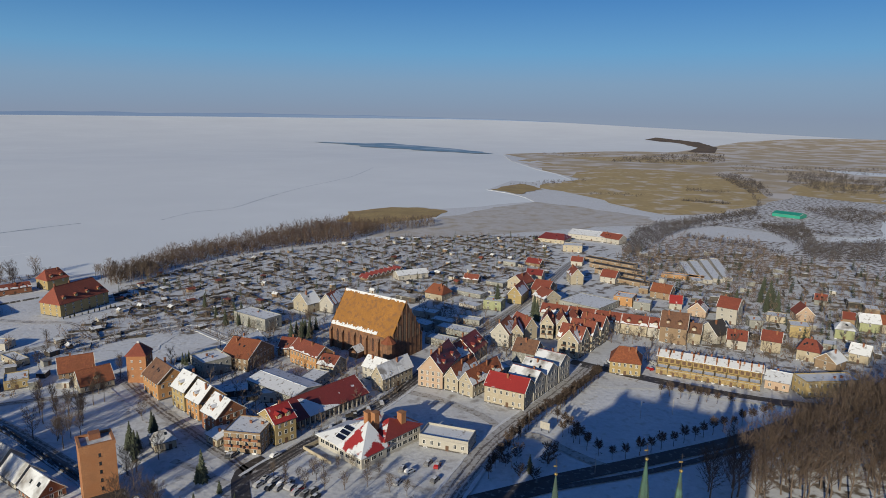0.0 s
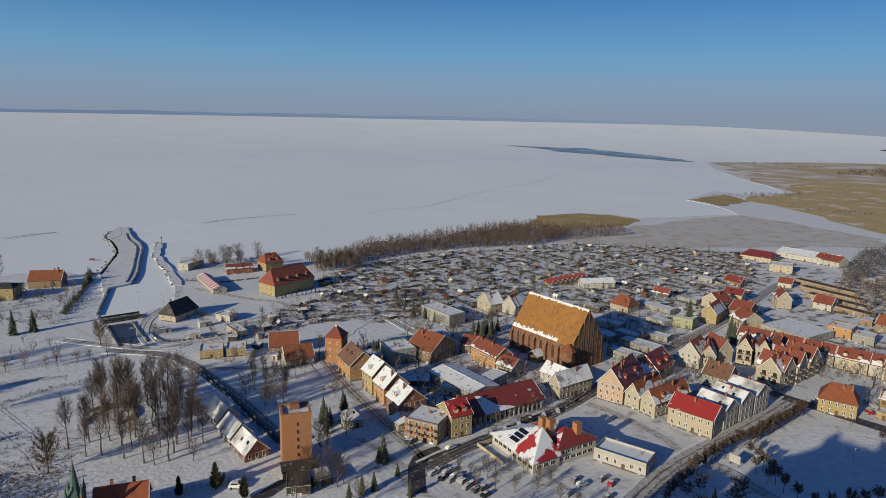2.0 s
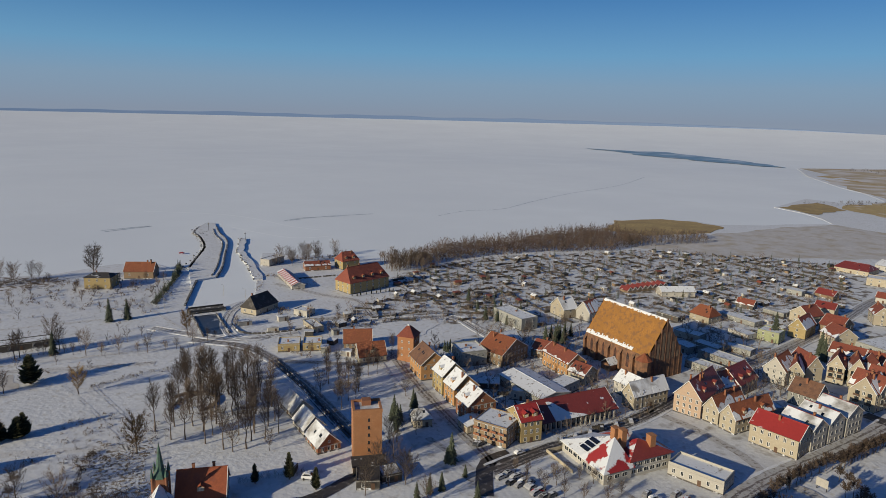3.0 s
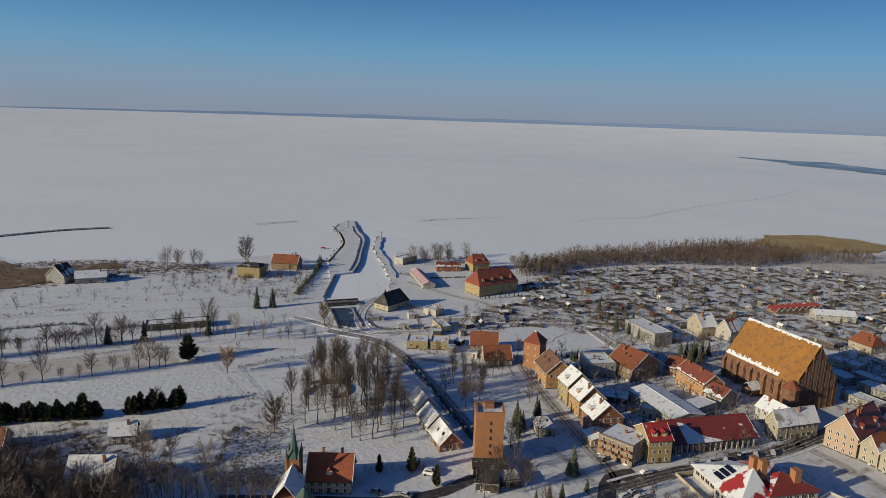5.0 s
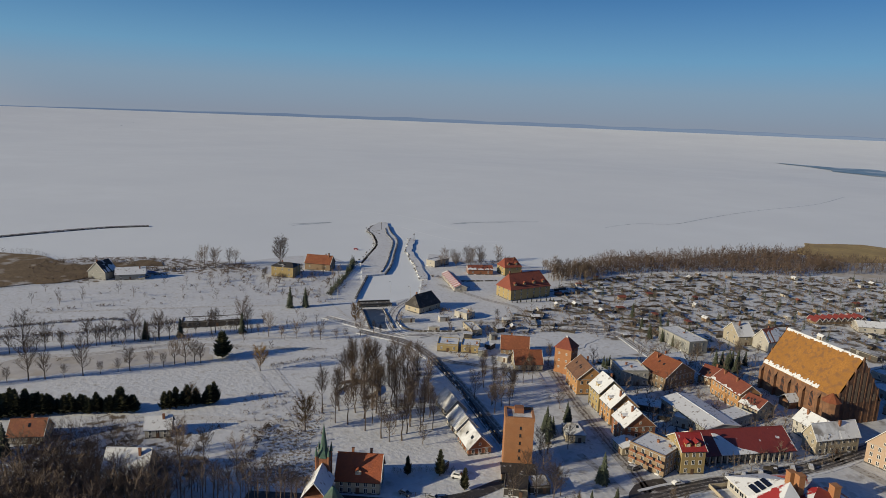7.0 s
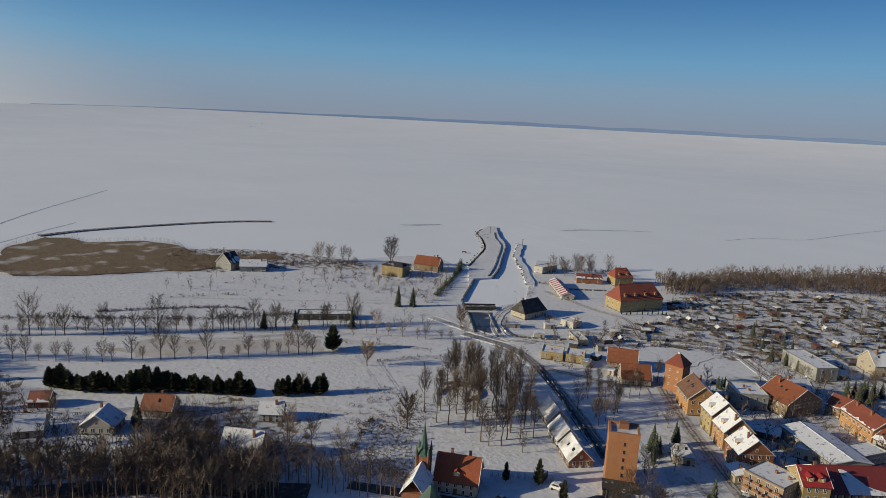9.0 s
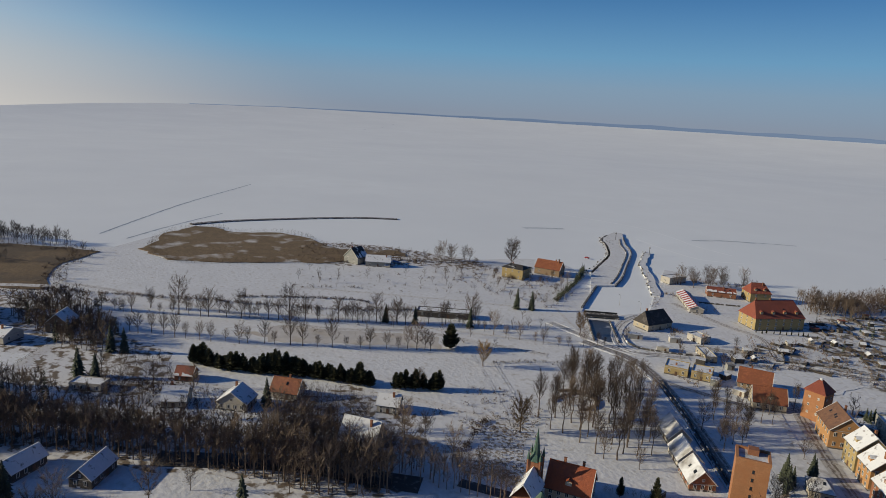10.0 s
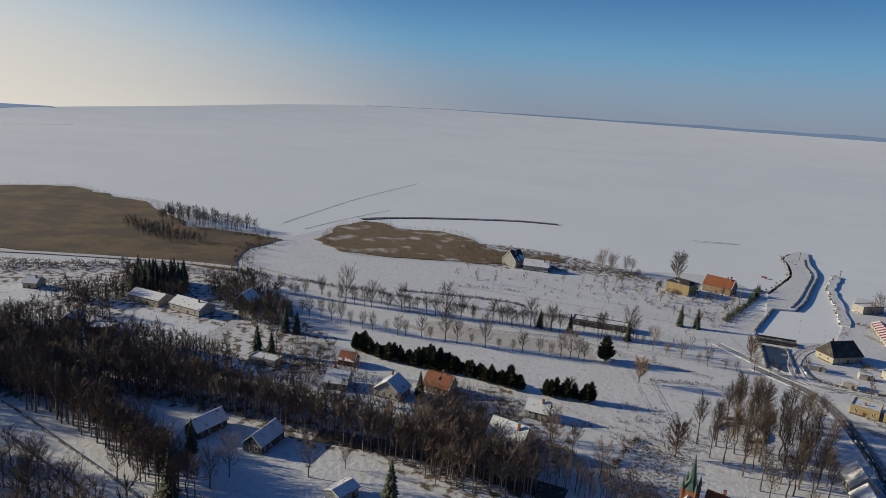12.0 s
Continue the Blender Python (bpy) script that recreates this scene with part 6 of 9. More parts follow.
house(39.6, 464.8, -32.2, 13.9, 8.0, 3, 0, "grey", "roof_old", "low grey shed with worn snowy roof", flat=True, floors=1, chimneys=0, parapet=0.25)
house(21.9, 473.5, -23.4, 11.2, 7.0, 3, 3, "shed", "roof_red_snow", "small dark wooden house with red roof", flat=False, floors=1, chimneys=1, parapet=0.25)
house(273.5, 420.8, -20.9, 9.7, 9.0, 4, 0, "shed", "roof_snow", "low dark wooden outbuilding with snowy roof", flat=True, floors=1, chimneys=0, parapet=0.25)
house(253.3, 425.7, -30.5, 7.2, 8.0, 4, 3, "grey", "roof_red", "small grey house with red roof", flat=False, floors=1, chimneys=1, parapet=0.25)

# ---- where trees and gardens stand ----
COAST_WOOD = [(-243.6, 459.3), (-235, 552.7), (-194.7, 611.1), (-139.1, 711.7), (-101.3, 729.8), (-62.7, 688.7), (-89.5, 623.8), (-145, 582.5), (-184.5, 546.7), (-218.7, 491.7), (-231.5, 447.2)]
SCRUB = [(-89.1, 708.1), (-16.3, 760.7), (-9, 714.2), (-49.7, 676.1), (-81.6, 648.1)]
BAND = [(-311.2, -126.2), (-303.7, -93.4), (-291.7, -59), (-270.6, -24), (-248.9, 8.7), (-221, 37.9), (-203.4, 65.5), (-181, 88.8), (-167.4, 94.8), (-177.7, 71.5), (-200.1, 54.3), (-220.3, 29.6), (-242.7, 2.3), (-258.9, -23.1), (-269, -54.8), (-284.6, -116.3)]
ROW_WOOD = [(-285.7, -88.3), (-272.9, -73.3), (-239.4, -51.1), (-211.4, -31.1), (-189.9, -17.5), (-188, -7.9), (-221.4, -27.2), (-253.9, -46.3), (-273.7, -61.7)]
MID_WOOD = [(-342.8, -138), (-338.8, -103.3), (-326.3, -72.5), (-327.9, -41.3), (-297.8, -2.3), (-284.2, 2.6), (-300.9, -49.6), (-310.2, -95.2)]
BUSHES_WEST = [(-324.1, 24.8), (-313.3, 49), (-260.3, 43.9), (-270.2, 16.3)]
BUSHES_YARD = [(-253.8, 87.4), (-234.9, 101.4), (-208.2, 91.1), (-203.4, 71.8), (-221.7, 63.9)]
PARK = [(-190.8, 170.7), (-170.7, 168.4), (-155.4, 169.5), (-143.7, 191), (-168.7, 215), (-196.6, 230), (-216.7, 227.4), (-204.2, 192.7)]
PARK_2 = [(-164.4, 248.6), (-135.7, 217.2), (-128.9, 219.5), (-141.5, 254.9), (-145.2, 289.9), (-165.3, 257.2)]
ROW_A = [(-375.5, 22), (-324.2, 83.8), (-274.5, 173.5)]
ROW_B = [(-417, 10.4), (-373, 77.9), (-336.2, 147.4), (-300, 218.8)]
ROW_C = [(-454.2, 7.6), (-417.5, 67.6), (-361.6, 146.4), (-341.9, 194.5)]
ROW_D = [(-297.1, 213.2), (-259.2, 232), (-243.4, 267.6)]
ROW_E = [(-401.9, 51), (-350.6, 124.3), (-315.3, 180.5)]
THUJA_A = [(-305.9, 58.6), (-287.6, 75.1), (-270.8, 98.2), (-247.4, 123.4)]
THUJA_B = [(-241.0, 131.5), (-231.0, 150.0)]
THUJA_C = [(-284.3, 85.5), (-269.1, 98.3)]
FIRS = [(-274.9, 181.9), (-273.4, 181.7)]
SPRUCES = [(-318.6, 260.3), (-313.6, 268.4), (-177, 47), (-218.8, -13), (-192.9, -17.8), (-247.1, 75.8), (-303.5, 18.1), (-308.7, 11.8), (-299.2, 210.9), (-316.8, 184.2), (-331.6, 32.5), (-333.9, 26.9), (-326, 169.7)]
SPRUCES_TOWN = [(31.2, 209.6), (-123.8, 297.6), (-109.4, 232.7), (-111, 219.8), (-110.9, 221.8)]
SPRUCES_5 = [(-122.3, 301.5), (-77.3, 349.1), (-73.8, 352.2), (-71.9, 359.4), (-122.1, 384.5), (-124.5, 379.5), (-110, 232), (-113.9, 222.2), (-110.4, 218.2), (-79.8, 200.9), (-126.1, 366.8)]
SPRUCE_BLOCK = [(-411.4, -55.6), (-409.5, -27.4), (-432, -27.1), (-440.1, -57.7)]
LONE = [(-415.4, 329.9), (-246.9, 183.6), (-263.8, 263.8), (-184, 157.3)]
HARBOUR_TREES = [(-323.6, 426.6), (-314.3, 429.9), (-305.9, 438.3), (-301.5, 448.6), (-286.5, 451.6), (-457.1, 288.6), (-442.9, 289.1), (-443.6, 302)]
SQUARE_HEDGE = [(48.7, 257.8), (56.8, 269.3), (65.5, 281.6), (75.6, 295.1)]
STREET_TREES = [(16.1, 204.5), (21.5, 217), (28.3, 229.7), (37.5, 245.2), (47, 257.8)]
POLLARDS = [(46.3, 236.9), (51.5, 229.8), (56.3, 222.3), (63.6, 218.5), (76.3, 223.3), (87.7, 229), (100.8, 235.6), (118, 245), (139, 256.2)]
POLLARDS_B = [(97.4, 276.4), (102.6, 273), (108.5, 272), (115.9, 268.7), (121.2, 266.6), (126, 263.4)]
POLLARDS_C = [(47.2, 249), (50.9, 237.9), (53.3, 228.1)]
MOUNDS = [(23.2, 213.2), (27.8, 218.4), (27.4, 205.9), (32, 204.2), (37.9, 213.6), (40.1, 218.7)]
HILL_WOOD = [(113.5, 213.5), (137.5, 230.3), (163.3, 244.7), (184, 252.8), (214.3, 246.1), (169.7, 189.3), (100.5, 187.8)]
HILL_WOOD_B = [(88.1, 202), (109, 206), (100.5, 187.8), (80.7, 187.3)]
LOT_TREES = [(-51.1, 197.1), (-44.4, 196.3), (-37.8, 195.8), (-31.4, 196.6), (-24.2, 198.8), (-16.4, 195.6), (-10.7, 193.8), (-41.9, 202.5)]
GARDENS = [(-224, 425), (-212, 490), (-180, 540), (-140, 577), (-85, 618), (-45, 652), (20, 660), (99.1, 660), (96.8, 532.7), (54.8, 450.5), (31.8, 408), (6.4, 413.2), (-16.2, 425.5), (-73, 448.9), (-76.7, 385.2), (-98.5, 362.7), (-154.8, 381.9), (-185, 380.6)]
GARDENS_2 = [(161.2, 581.6), (292.5, 589.6), (351.2, 507.4), (279.2, 357.6), (223.6, 313), (193.8, 319.7), (171.2, 353.5), (165.3, 395.5), (148.1, 455.1), (117, 477.6)]
GARDENS_3 = [(-256, 278.1), (-248.3, 300.2), (-231.1, 323.9), (-206.6, 338.3), (-178.9, 306.3), (-165.1, 272.5), (-178.1, 261), (-207.5, 280.8)]
GARDENS_4 = [(-439, 306.5), (-408.4, 315.1), (-368.9, 348.5), (-337.5, 330), (-306.5, 279.7), (-359.1, 267.4), (-416.9, 253.9)]
TOWN_TREES = [(-111.9, 342.7), (-83.4, 353.3), (-69.9, 385.5), (-104, 384.1), (-127.6, 372)]
FAR_WOOD_A = [(449.6, 1793.6), (583, 1734.8), (778.5, 1830.4), (905.8, 2156.6), (758.9, 2155.9), (562.5, 1978.4)]
FAR_WOOD_B = [(577.3, 1398.6), (497.9, 1062.1), (517.5, 1027.4), (600.3, 1251.2), (630.2, 1432.3)]
FAR_WOOD_C = [(669.2, 1291.8), (634.2, 1076.5), (731.7, 1086.9), (860.7, 1283.3), (853.2, 1436.6), (762.3, 1450.9)]
FAR_WOOD_D = [(216.5, 720.1), (275.3, 763.3), (373.8, 838), (423.8, 883), (399.4, 830.6), (309.5, 765.9), (231.2, 669.9), (195.2, 609.2), (153.9, 535.9), (168, 607.5)]
FAR_WOOD_E = [(322, 567.5), (378.3, 548.6), (447.3, 653.8), (369, 634.1), (416.3, 754.2), (361.9, 750), (348.1, 647.2)]
FAR_WOOD_F = [(487.9, 888.7), (477.5, 791.8), (498.9, 760.5), (532.5, 783.5), (579.8, 855.5), (559.8, 906.1)]
FAR_WOOD_G = [(684.2, 1589.1), (777.7, 1480.9), (972.1, 1453), (1067.9, 1598.8), (865.5, 1651.3), (749.4, 1743.2)]
FAR_WOOD_H = [(114.4, 1162.5), (172.6, 1150.8), (271, 1241.5), (280.5, 1286.4), (184.2, 1230.6)]
REED_WOOD = [(-628.7, -62.4), (-617.7, -28.7), (-594.1, 5), (-590.1, 24), (-607.5, 19.7), (-646.2, -14.9), (-687.7, -57.8)]
REED_WOOD_B = [(-613.9, -90.2), (-547.3, -54.7), (-543.8, -16.9), (-591.6, -50), (-627.4, -80.8)]
CARS = [(-59, 202.1), (-55.9, 201.1), (-52.6, 199.5), (-49.7, 197.5), (-46.6, 195.2), (-43.7, 193.7), (-13.2, 209.7), (-10.4, 208.3), (-4.2, 213.7), (-1, 211.8), (-14.2, 201), (-1.7, 202.7), (-59.5, 217.8), (-74.9, 217.4)]
CARS_B = [(-76.3, 217.1), (-120.5, 172.3), (-117.7, 154.4), (-421.2, 420.3), (-89.1, 253)]
CARS_C = [(84.6, 314.4), (81.8, 309.7), (102.4, 305.2), (106.4, 312.8)]
LAMPS = [(82, 251.5), (96.6, 255.5), (143.4, 282.8), (126.4, 282.3), (53.9, 209.1), (25, 211.3), (116.2, 275.8), (-23.1, 277.6), (17.4, 344.8), (27, 389.6), (31.2, 273.2), (51, 314.7)]
LAMPS_B = [(-299.5, 333.6), (-279.9, 332), (-325.2, 299.3), (-303, 208.2), (-90.6, 337.5), (-193.6, 327.2), (-87.9, 387.4), (-305.9, 438.3), (-310.8, 293.6)]
GRAVES = [(-241.7, 205.5), (-224.2, 229.1)]
GRAVES_B = [(-246.9, 189.2), (-241.7, 205.5)]
RING = [(-197.5, 198.4)]
BRIDGE = [(-291.3, 293.8), (-278.7, 310.7)]
SLUICE = [(-280.5, 295.1), (-248.8, 270.3)]
QUAY = [(-304.4, 303.8), (-343.3, 355.0)]
MOLE_EAST = [(-305.5, 378.0), (-335.3, 407.0), (-373.7, 441.9), (-387.8, 455.6), (-420.8, 499.4)]
MOLE_WEST = [(-376.3, 381.5), (-401.6, 419.0), (-425.7, 452.4), (-462.0, 484.8), (-484.4, 501.0), (-501.8, 526.8)]
MOLE_EDGE = [(-487.4, 536.3), (-459.4, 509.6), (-424.4, 480.3), (-384.0, 431.0), (-354.8, 394.6), (-338.4, 369.8)]
MOLE_STEP = [(-479.3, 522.4), (-453.8, 497.6), (-421.8, 471.0), (-385.4, 426.8), (-359.1, 393.8), (-342.8, 370.0)]
MOLE_END = [(-467.5, 499.4)]
BEACON = [(-477.3, 514.1)]
BEACON_B = [(-413.2, 492.6)]
FENCE_A = [(-317.7, -19.1), (-371.4, 9.4)]
FENCE_B = [(-313, -39.6), (-321.6, -20.6)]
FENCE_C = [(-192.8, 316.5), (-181.5, 326.7), (-144.5, 368.7)]
ISLE = [(-2626.9, -941.2), (-3045, -865.6), (-2949, -801.2)]
THICKET = [(-249, 104.8), (-231.8, 117.4), (-211.3, 102.3), (-212.5, 89.8), (-229.1, 76.2), (-248.9, 83.8), (-253.1, 96.6)]
SHORE_BUSH = [(-549, 197.6), (-530.6, 238), (-495.2, 273.3), (-432.9, 312.5), (-409.9, 295.7), (-445, 244.9), (-465.3, 207.5), (-496.4, 177.7)]
LOWER_BAND = [(-222.1, 67.3), (-221.3, 73.3), (-195.5, 95.9), (-166.8, 117.7), (-148.5, 130.1), (-143.3, 125.5), (-215.5, 65)]
TOWN_A = [(-152.1, 330.2), (-125.4, 374.3), (-64.9, 360), (-49.6, 325), (-67.4, 285.8), (-109.9, 300.4)]
LAWN = [(-173.9, 311.7), (-167.8, 358.0), (-144.9, 367.1), (-119.4, 338.2), (-117.3, 287.0), (-137.9, 278.1)]
TOWN_B = [(-15.7, 412.2), (23.5, 389.5), (38, 358), (48.1, 314.6), (21.9, 306.2), (-6.5, 328.9)]
TOWN_C = [(100.5, 350.8), (146.3, 338.8), (187.3, 308.1), (202.9, 284.7), (221.2, 312.9), (169, 363.1), (115.5, 382)]
WEEDS = [(-200.7, 155.8), (-190.5, 164.4), (-157, 135.2), (-168.6, 123.5), (-184, 137.6)]
REED_EDGE = [(-577.6, 79.3), (-518.3, 82.9), (-498.7, 115.9), (-485, 158.9), (-473.3, 193), (-483.4, 247.6)]
REED_EDGE_B = [(-495.1, 269.4), (-516.3, 220.1), (-574.6, 212.4), (-600.3, 194.5), (-612.1, 154.9), (-640.5, 147.1), (-651.3, 128.9), (-620, 98.3), (-577.6, 79.3)]
REED_EDGE_C = [(-526.7, -176.7), (-509.4, -106.4), (-483.6, -41.3), (-458.9, 3.9), (-528, 13), (-555.5, 36.4), (-584.8, 14.3), (-617.1, -38.1), (-736.3, -78.1), (-775.5, -121.3), (-843.7, -172.6), (-837.1, -243.6)]
MID_SCRUB = [(173.4, 607.8), (243.2, 670.7), (307.2, 644.5), (294.8, 543.9), (225.5, 416.5), (197.2, 428.5), (177.2, 480.7), (158.7, 536.2)]
SPRUCES_EAST = [(207.9, 406.9), (216.3, 416.1), (214.7, 429.3), (213.1, 403.5), (183.3, 396.2), (227.1, 451.3), (226.2, 439.6), (35.4, 408.1), (57.3, 381.8), (56.8, 390.9)]
WEST_A = [(-370.6, -136.5), (-372.8, -112.8), (-368.5, -86.3), (-384, -78.8), (-367.8, -59.7), (-333.5, -57), (-325.3, -81.5), (-330.3, -122.7)]
WEST_B = [(-406.9, -105.9), (-407.9, -71.7), (-427.4, -59.9), (-458.5, -68.4), (-443.9, -51.5), (-429.4, -27), (-384.5, -22.8), (-397.8, -55.4), (-388.9, -77)]
WEST_C = [(-412.4, -16.3), (-427.4, 10.7), (-359.1, 33.4), (-330.7, 25.3), (-347.6, 6), (-377.6, -2.8)]
WEST_D = [(-464.5, -156.8), (-462.5, -100.3), (-476.3, -65.6), (-457.1, -28.6), (-430.2, 7.2), (-451.4, 3.9), (-475.6, -40.6), (-490.3, -145.9)]
QUAY_HEDGE = [(-387.6, 384.4), (-362.2, 354.4), (-343.8, 327.1), (-324.0, 298.1)]
STACK = [(-379.4, 348.8)]
SLOPE_W = [(-209.1, -133.2), (-200.7, -91.7), (-189, -47.2), (-171.1, -16), (-154.9, 5.8), (-130.4, -1), (-150.1, -50.1), (-184.3, -119.2)]
LOT = [(-61.3, 204.9), (-40.4, 195), (-39.7, 191.2), (-60.7, 197.9)]
SIGN = [(40.9, 239.1), (43.1, 237.7)]
PARK_EDGE = [(-466.5, 166.3), (-448.3, 207), (-401.9, 257.4), (-352, 290.2), (-315.9, 298.3), (-317.2, 261.3), (-367.6, 223.1), (-404.5, 172.8), (-415.9, 147.1)]
PARK_MID = [(-404.9, 142.9), (-365.2, 186.1), (-318.1, 236.5), (-283.7, 267.9), (-251.5, 241.6), (-262.2, 187.6), (-295.4, 149), (-326.2, 113.1)]
PARK_LOW = [(-229.2, 163.4), (-211.7, 186.2), (-183.7, 173.3), (-151.5, 135.3), (-167.2, 122.5), (-206.4, 141.6)]
SHRUBLINE = [(-415.9, 147.1), (-408, 161.8), (-404.4, 176), (-393.7, 190.7)]
REED_FRINGE = [(-612, -37.8), (-588.8, -4.4), (-559.8, 27.4), (-518.3, 12.8), (-458.8, 5.8), (-429.5, 21.4), (-402.8, 37.2)]
REED_FRINGE_B = [(-473, 202.7), (-468.5, 240.4), (-453, 273.1), (-431, 305.9)]
LANE_HEDGE = [(-183.7, 320.8), (-172.6, 340.4), (-153, 352.5), (-141.1, 358.9)]
TOWN_D = [(-134.9, 308.3), (-101.7, 309.5), (-71.1, 276.1), (-45.7, 311.4), (-15.8, 284.2), (-22.4, 268.6), (-47.9, 234.4), (-70.1, 220.8), (-107.1, 257.7)]
TOWN_E = [(58.3, 415.5), (104.5, 392.9), (149.7, 372.6), (192.3, 345), (179, 319.2), (126.2, 333.7), (68.7, 349.5)]
TERRACE_BACK = [(105.9, 316.6), (129.1, 309.8), (154.4, 297.7), (172, 290.2)]
TOWER_TREES = [(-100.4, 183.9), (-99.9, 194.8), (-88.3, 181.2), (-106.6, 204.2), (-77, 173.5), (-97.2, 169.6), (-100.1, 214.2)]
TOWER_TREES_B = [(-93.1, 177.8), (-89.8, 183.5), (-104.4, 206.2), (-87.4, 184.2), (-144.7, 235.5), (-143.7, 227.1), (-144.5, 243.8), (-119.7, 244.4), (-153.4, 228.1), (-154.4, 173.2), (-143.1, 179.7), (-175.4, 209.3)]
TOWER_FIRS = [(-81.2, 200.1), (-71.8, 194.2), (-78.9, 180), (-80.6, 173.7), (-76, 183.3), (-108.2, 213.3), (-115.8, 223.4), (-63.4, 183.6)]
VAN_THUJA = [(-113.4, 165.5), (-133.7, 159.9), (-125.1, 167)]
VAN = [(-119.2, 169.9), (-126.4, 150.2)]
YARD_HEDGE = [(-137.9, 157.9), (-133.4, 163.1), (-128, 167.5), (-121.4, 171.9)]
YARD_FENCE = [(-125.3, 150.6), (-117.6, 155.7), (-108.6, 162.2)]
HILL_TOP = [(137.4, 238.4), (164.6, 254.8), (194.5, 268.8), (240.6, 279.6), (210.5, 241.3), (179, 245.2), (151.5, 236)]
STRIP = [(-302.9, -109.4), (-272.9, -73.2), (-241.3, -49.7), (-211.4, -31.1), (-189.9, -17.5), (-197.0, -41.5), (-227.8, -62.3), (-257.4, -94.3)]
CORNER_B = [(-255.5, -132.6), (-235.4, -83.9), (-213.8, -52.6), (-201.7, -34.6), (-187.5, -26.5), (-204.1, -108.5)]
STREET_SIDE = [(-58.2, 204.6), (-47.6, 203), (-38.7, 207.8), (-29.1, 208.7), (-19, 205.3)]
HALL_CARS = [(-47.7, 233.7), (-43.3, 239.1), (-38.8, 245.1), (-35.3, 250.8), (-30.5, 256.7), (-25.5, 262.7)]
BAND_UP = [(-297.6, -49.1), (-266.6, 2.5), (-232.7, 39.7), (-208, 68.9), (-180.5, 94.8), (-170.3, 96.2), (-180, 80.2), (-221.8, 38), (-248.4, 2.3), (-273.9, -45.5)]
GARDENS_5 = [(-210.5, 332.1), (-212, 351.1), (-200.1, 390.6), (-161.8, 420), (-123.1, 429.8), (-114.7, 388.9), (-135.8, 353.7), (-171.7, 335.1), (-190.5, 315.1)]
FAR_WOOD_I = [(418.9, 1134.7), (477, 1099.1), (459.6, 1058.1), (403.2, 1091)]
FAR_WOOD_J = [(226.7, 1033.4), (307.6, 1005.9), (316.3, 1035.5), (233.3, 1064.5)]
FAR_WOOD_K = [(300.9, 2032.9), (462.8, 1984.7), (496.4, 2131), (323.2, 2186.5)]
FAR_WOOD_L = [(816.6, 1609.5), (935.4, 1532.7), (1045, 1563.9), (1091.8, 1635.2), (854.2, 1685)]
COTTAGE_BRUSH = [(-311.2, 13.1), (-280.2, 49.8), (-246.4, 89.5), (-222, 107.8), (-192.5, 109.3), (-187.4, 95.5), (-230.6, 58.7), (-274.7, 10.6)]
COTTAGE_TREES = [(-207.2, 85.3), (-196.6, 91.4), (-187.7, 102.2), (-191.8, 118.4), (-221.2, 82.3), (-203.7, 115.5), (-233, 75.8), (-176.2, 120.7)]

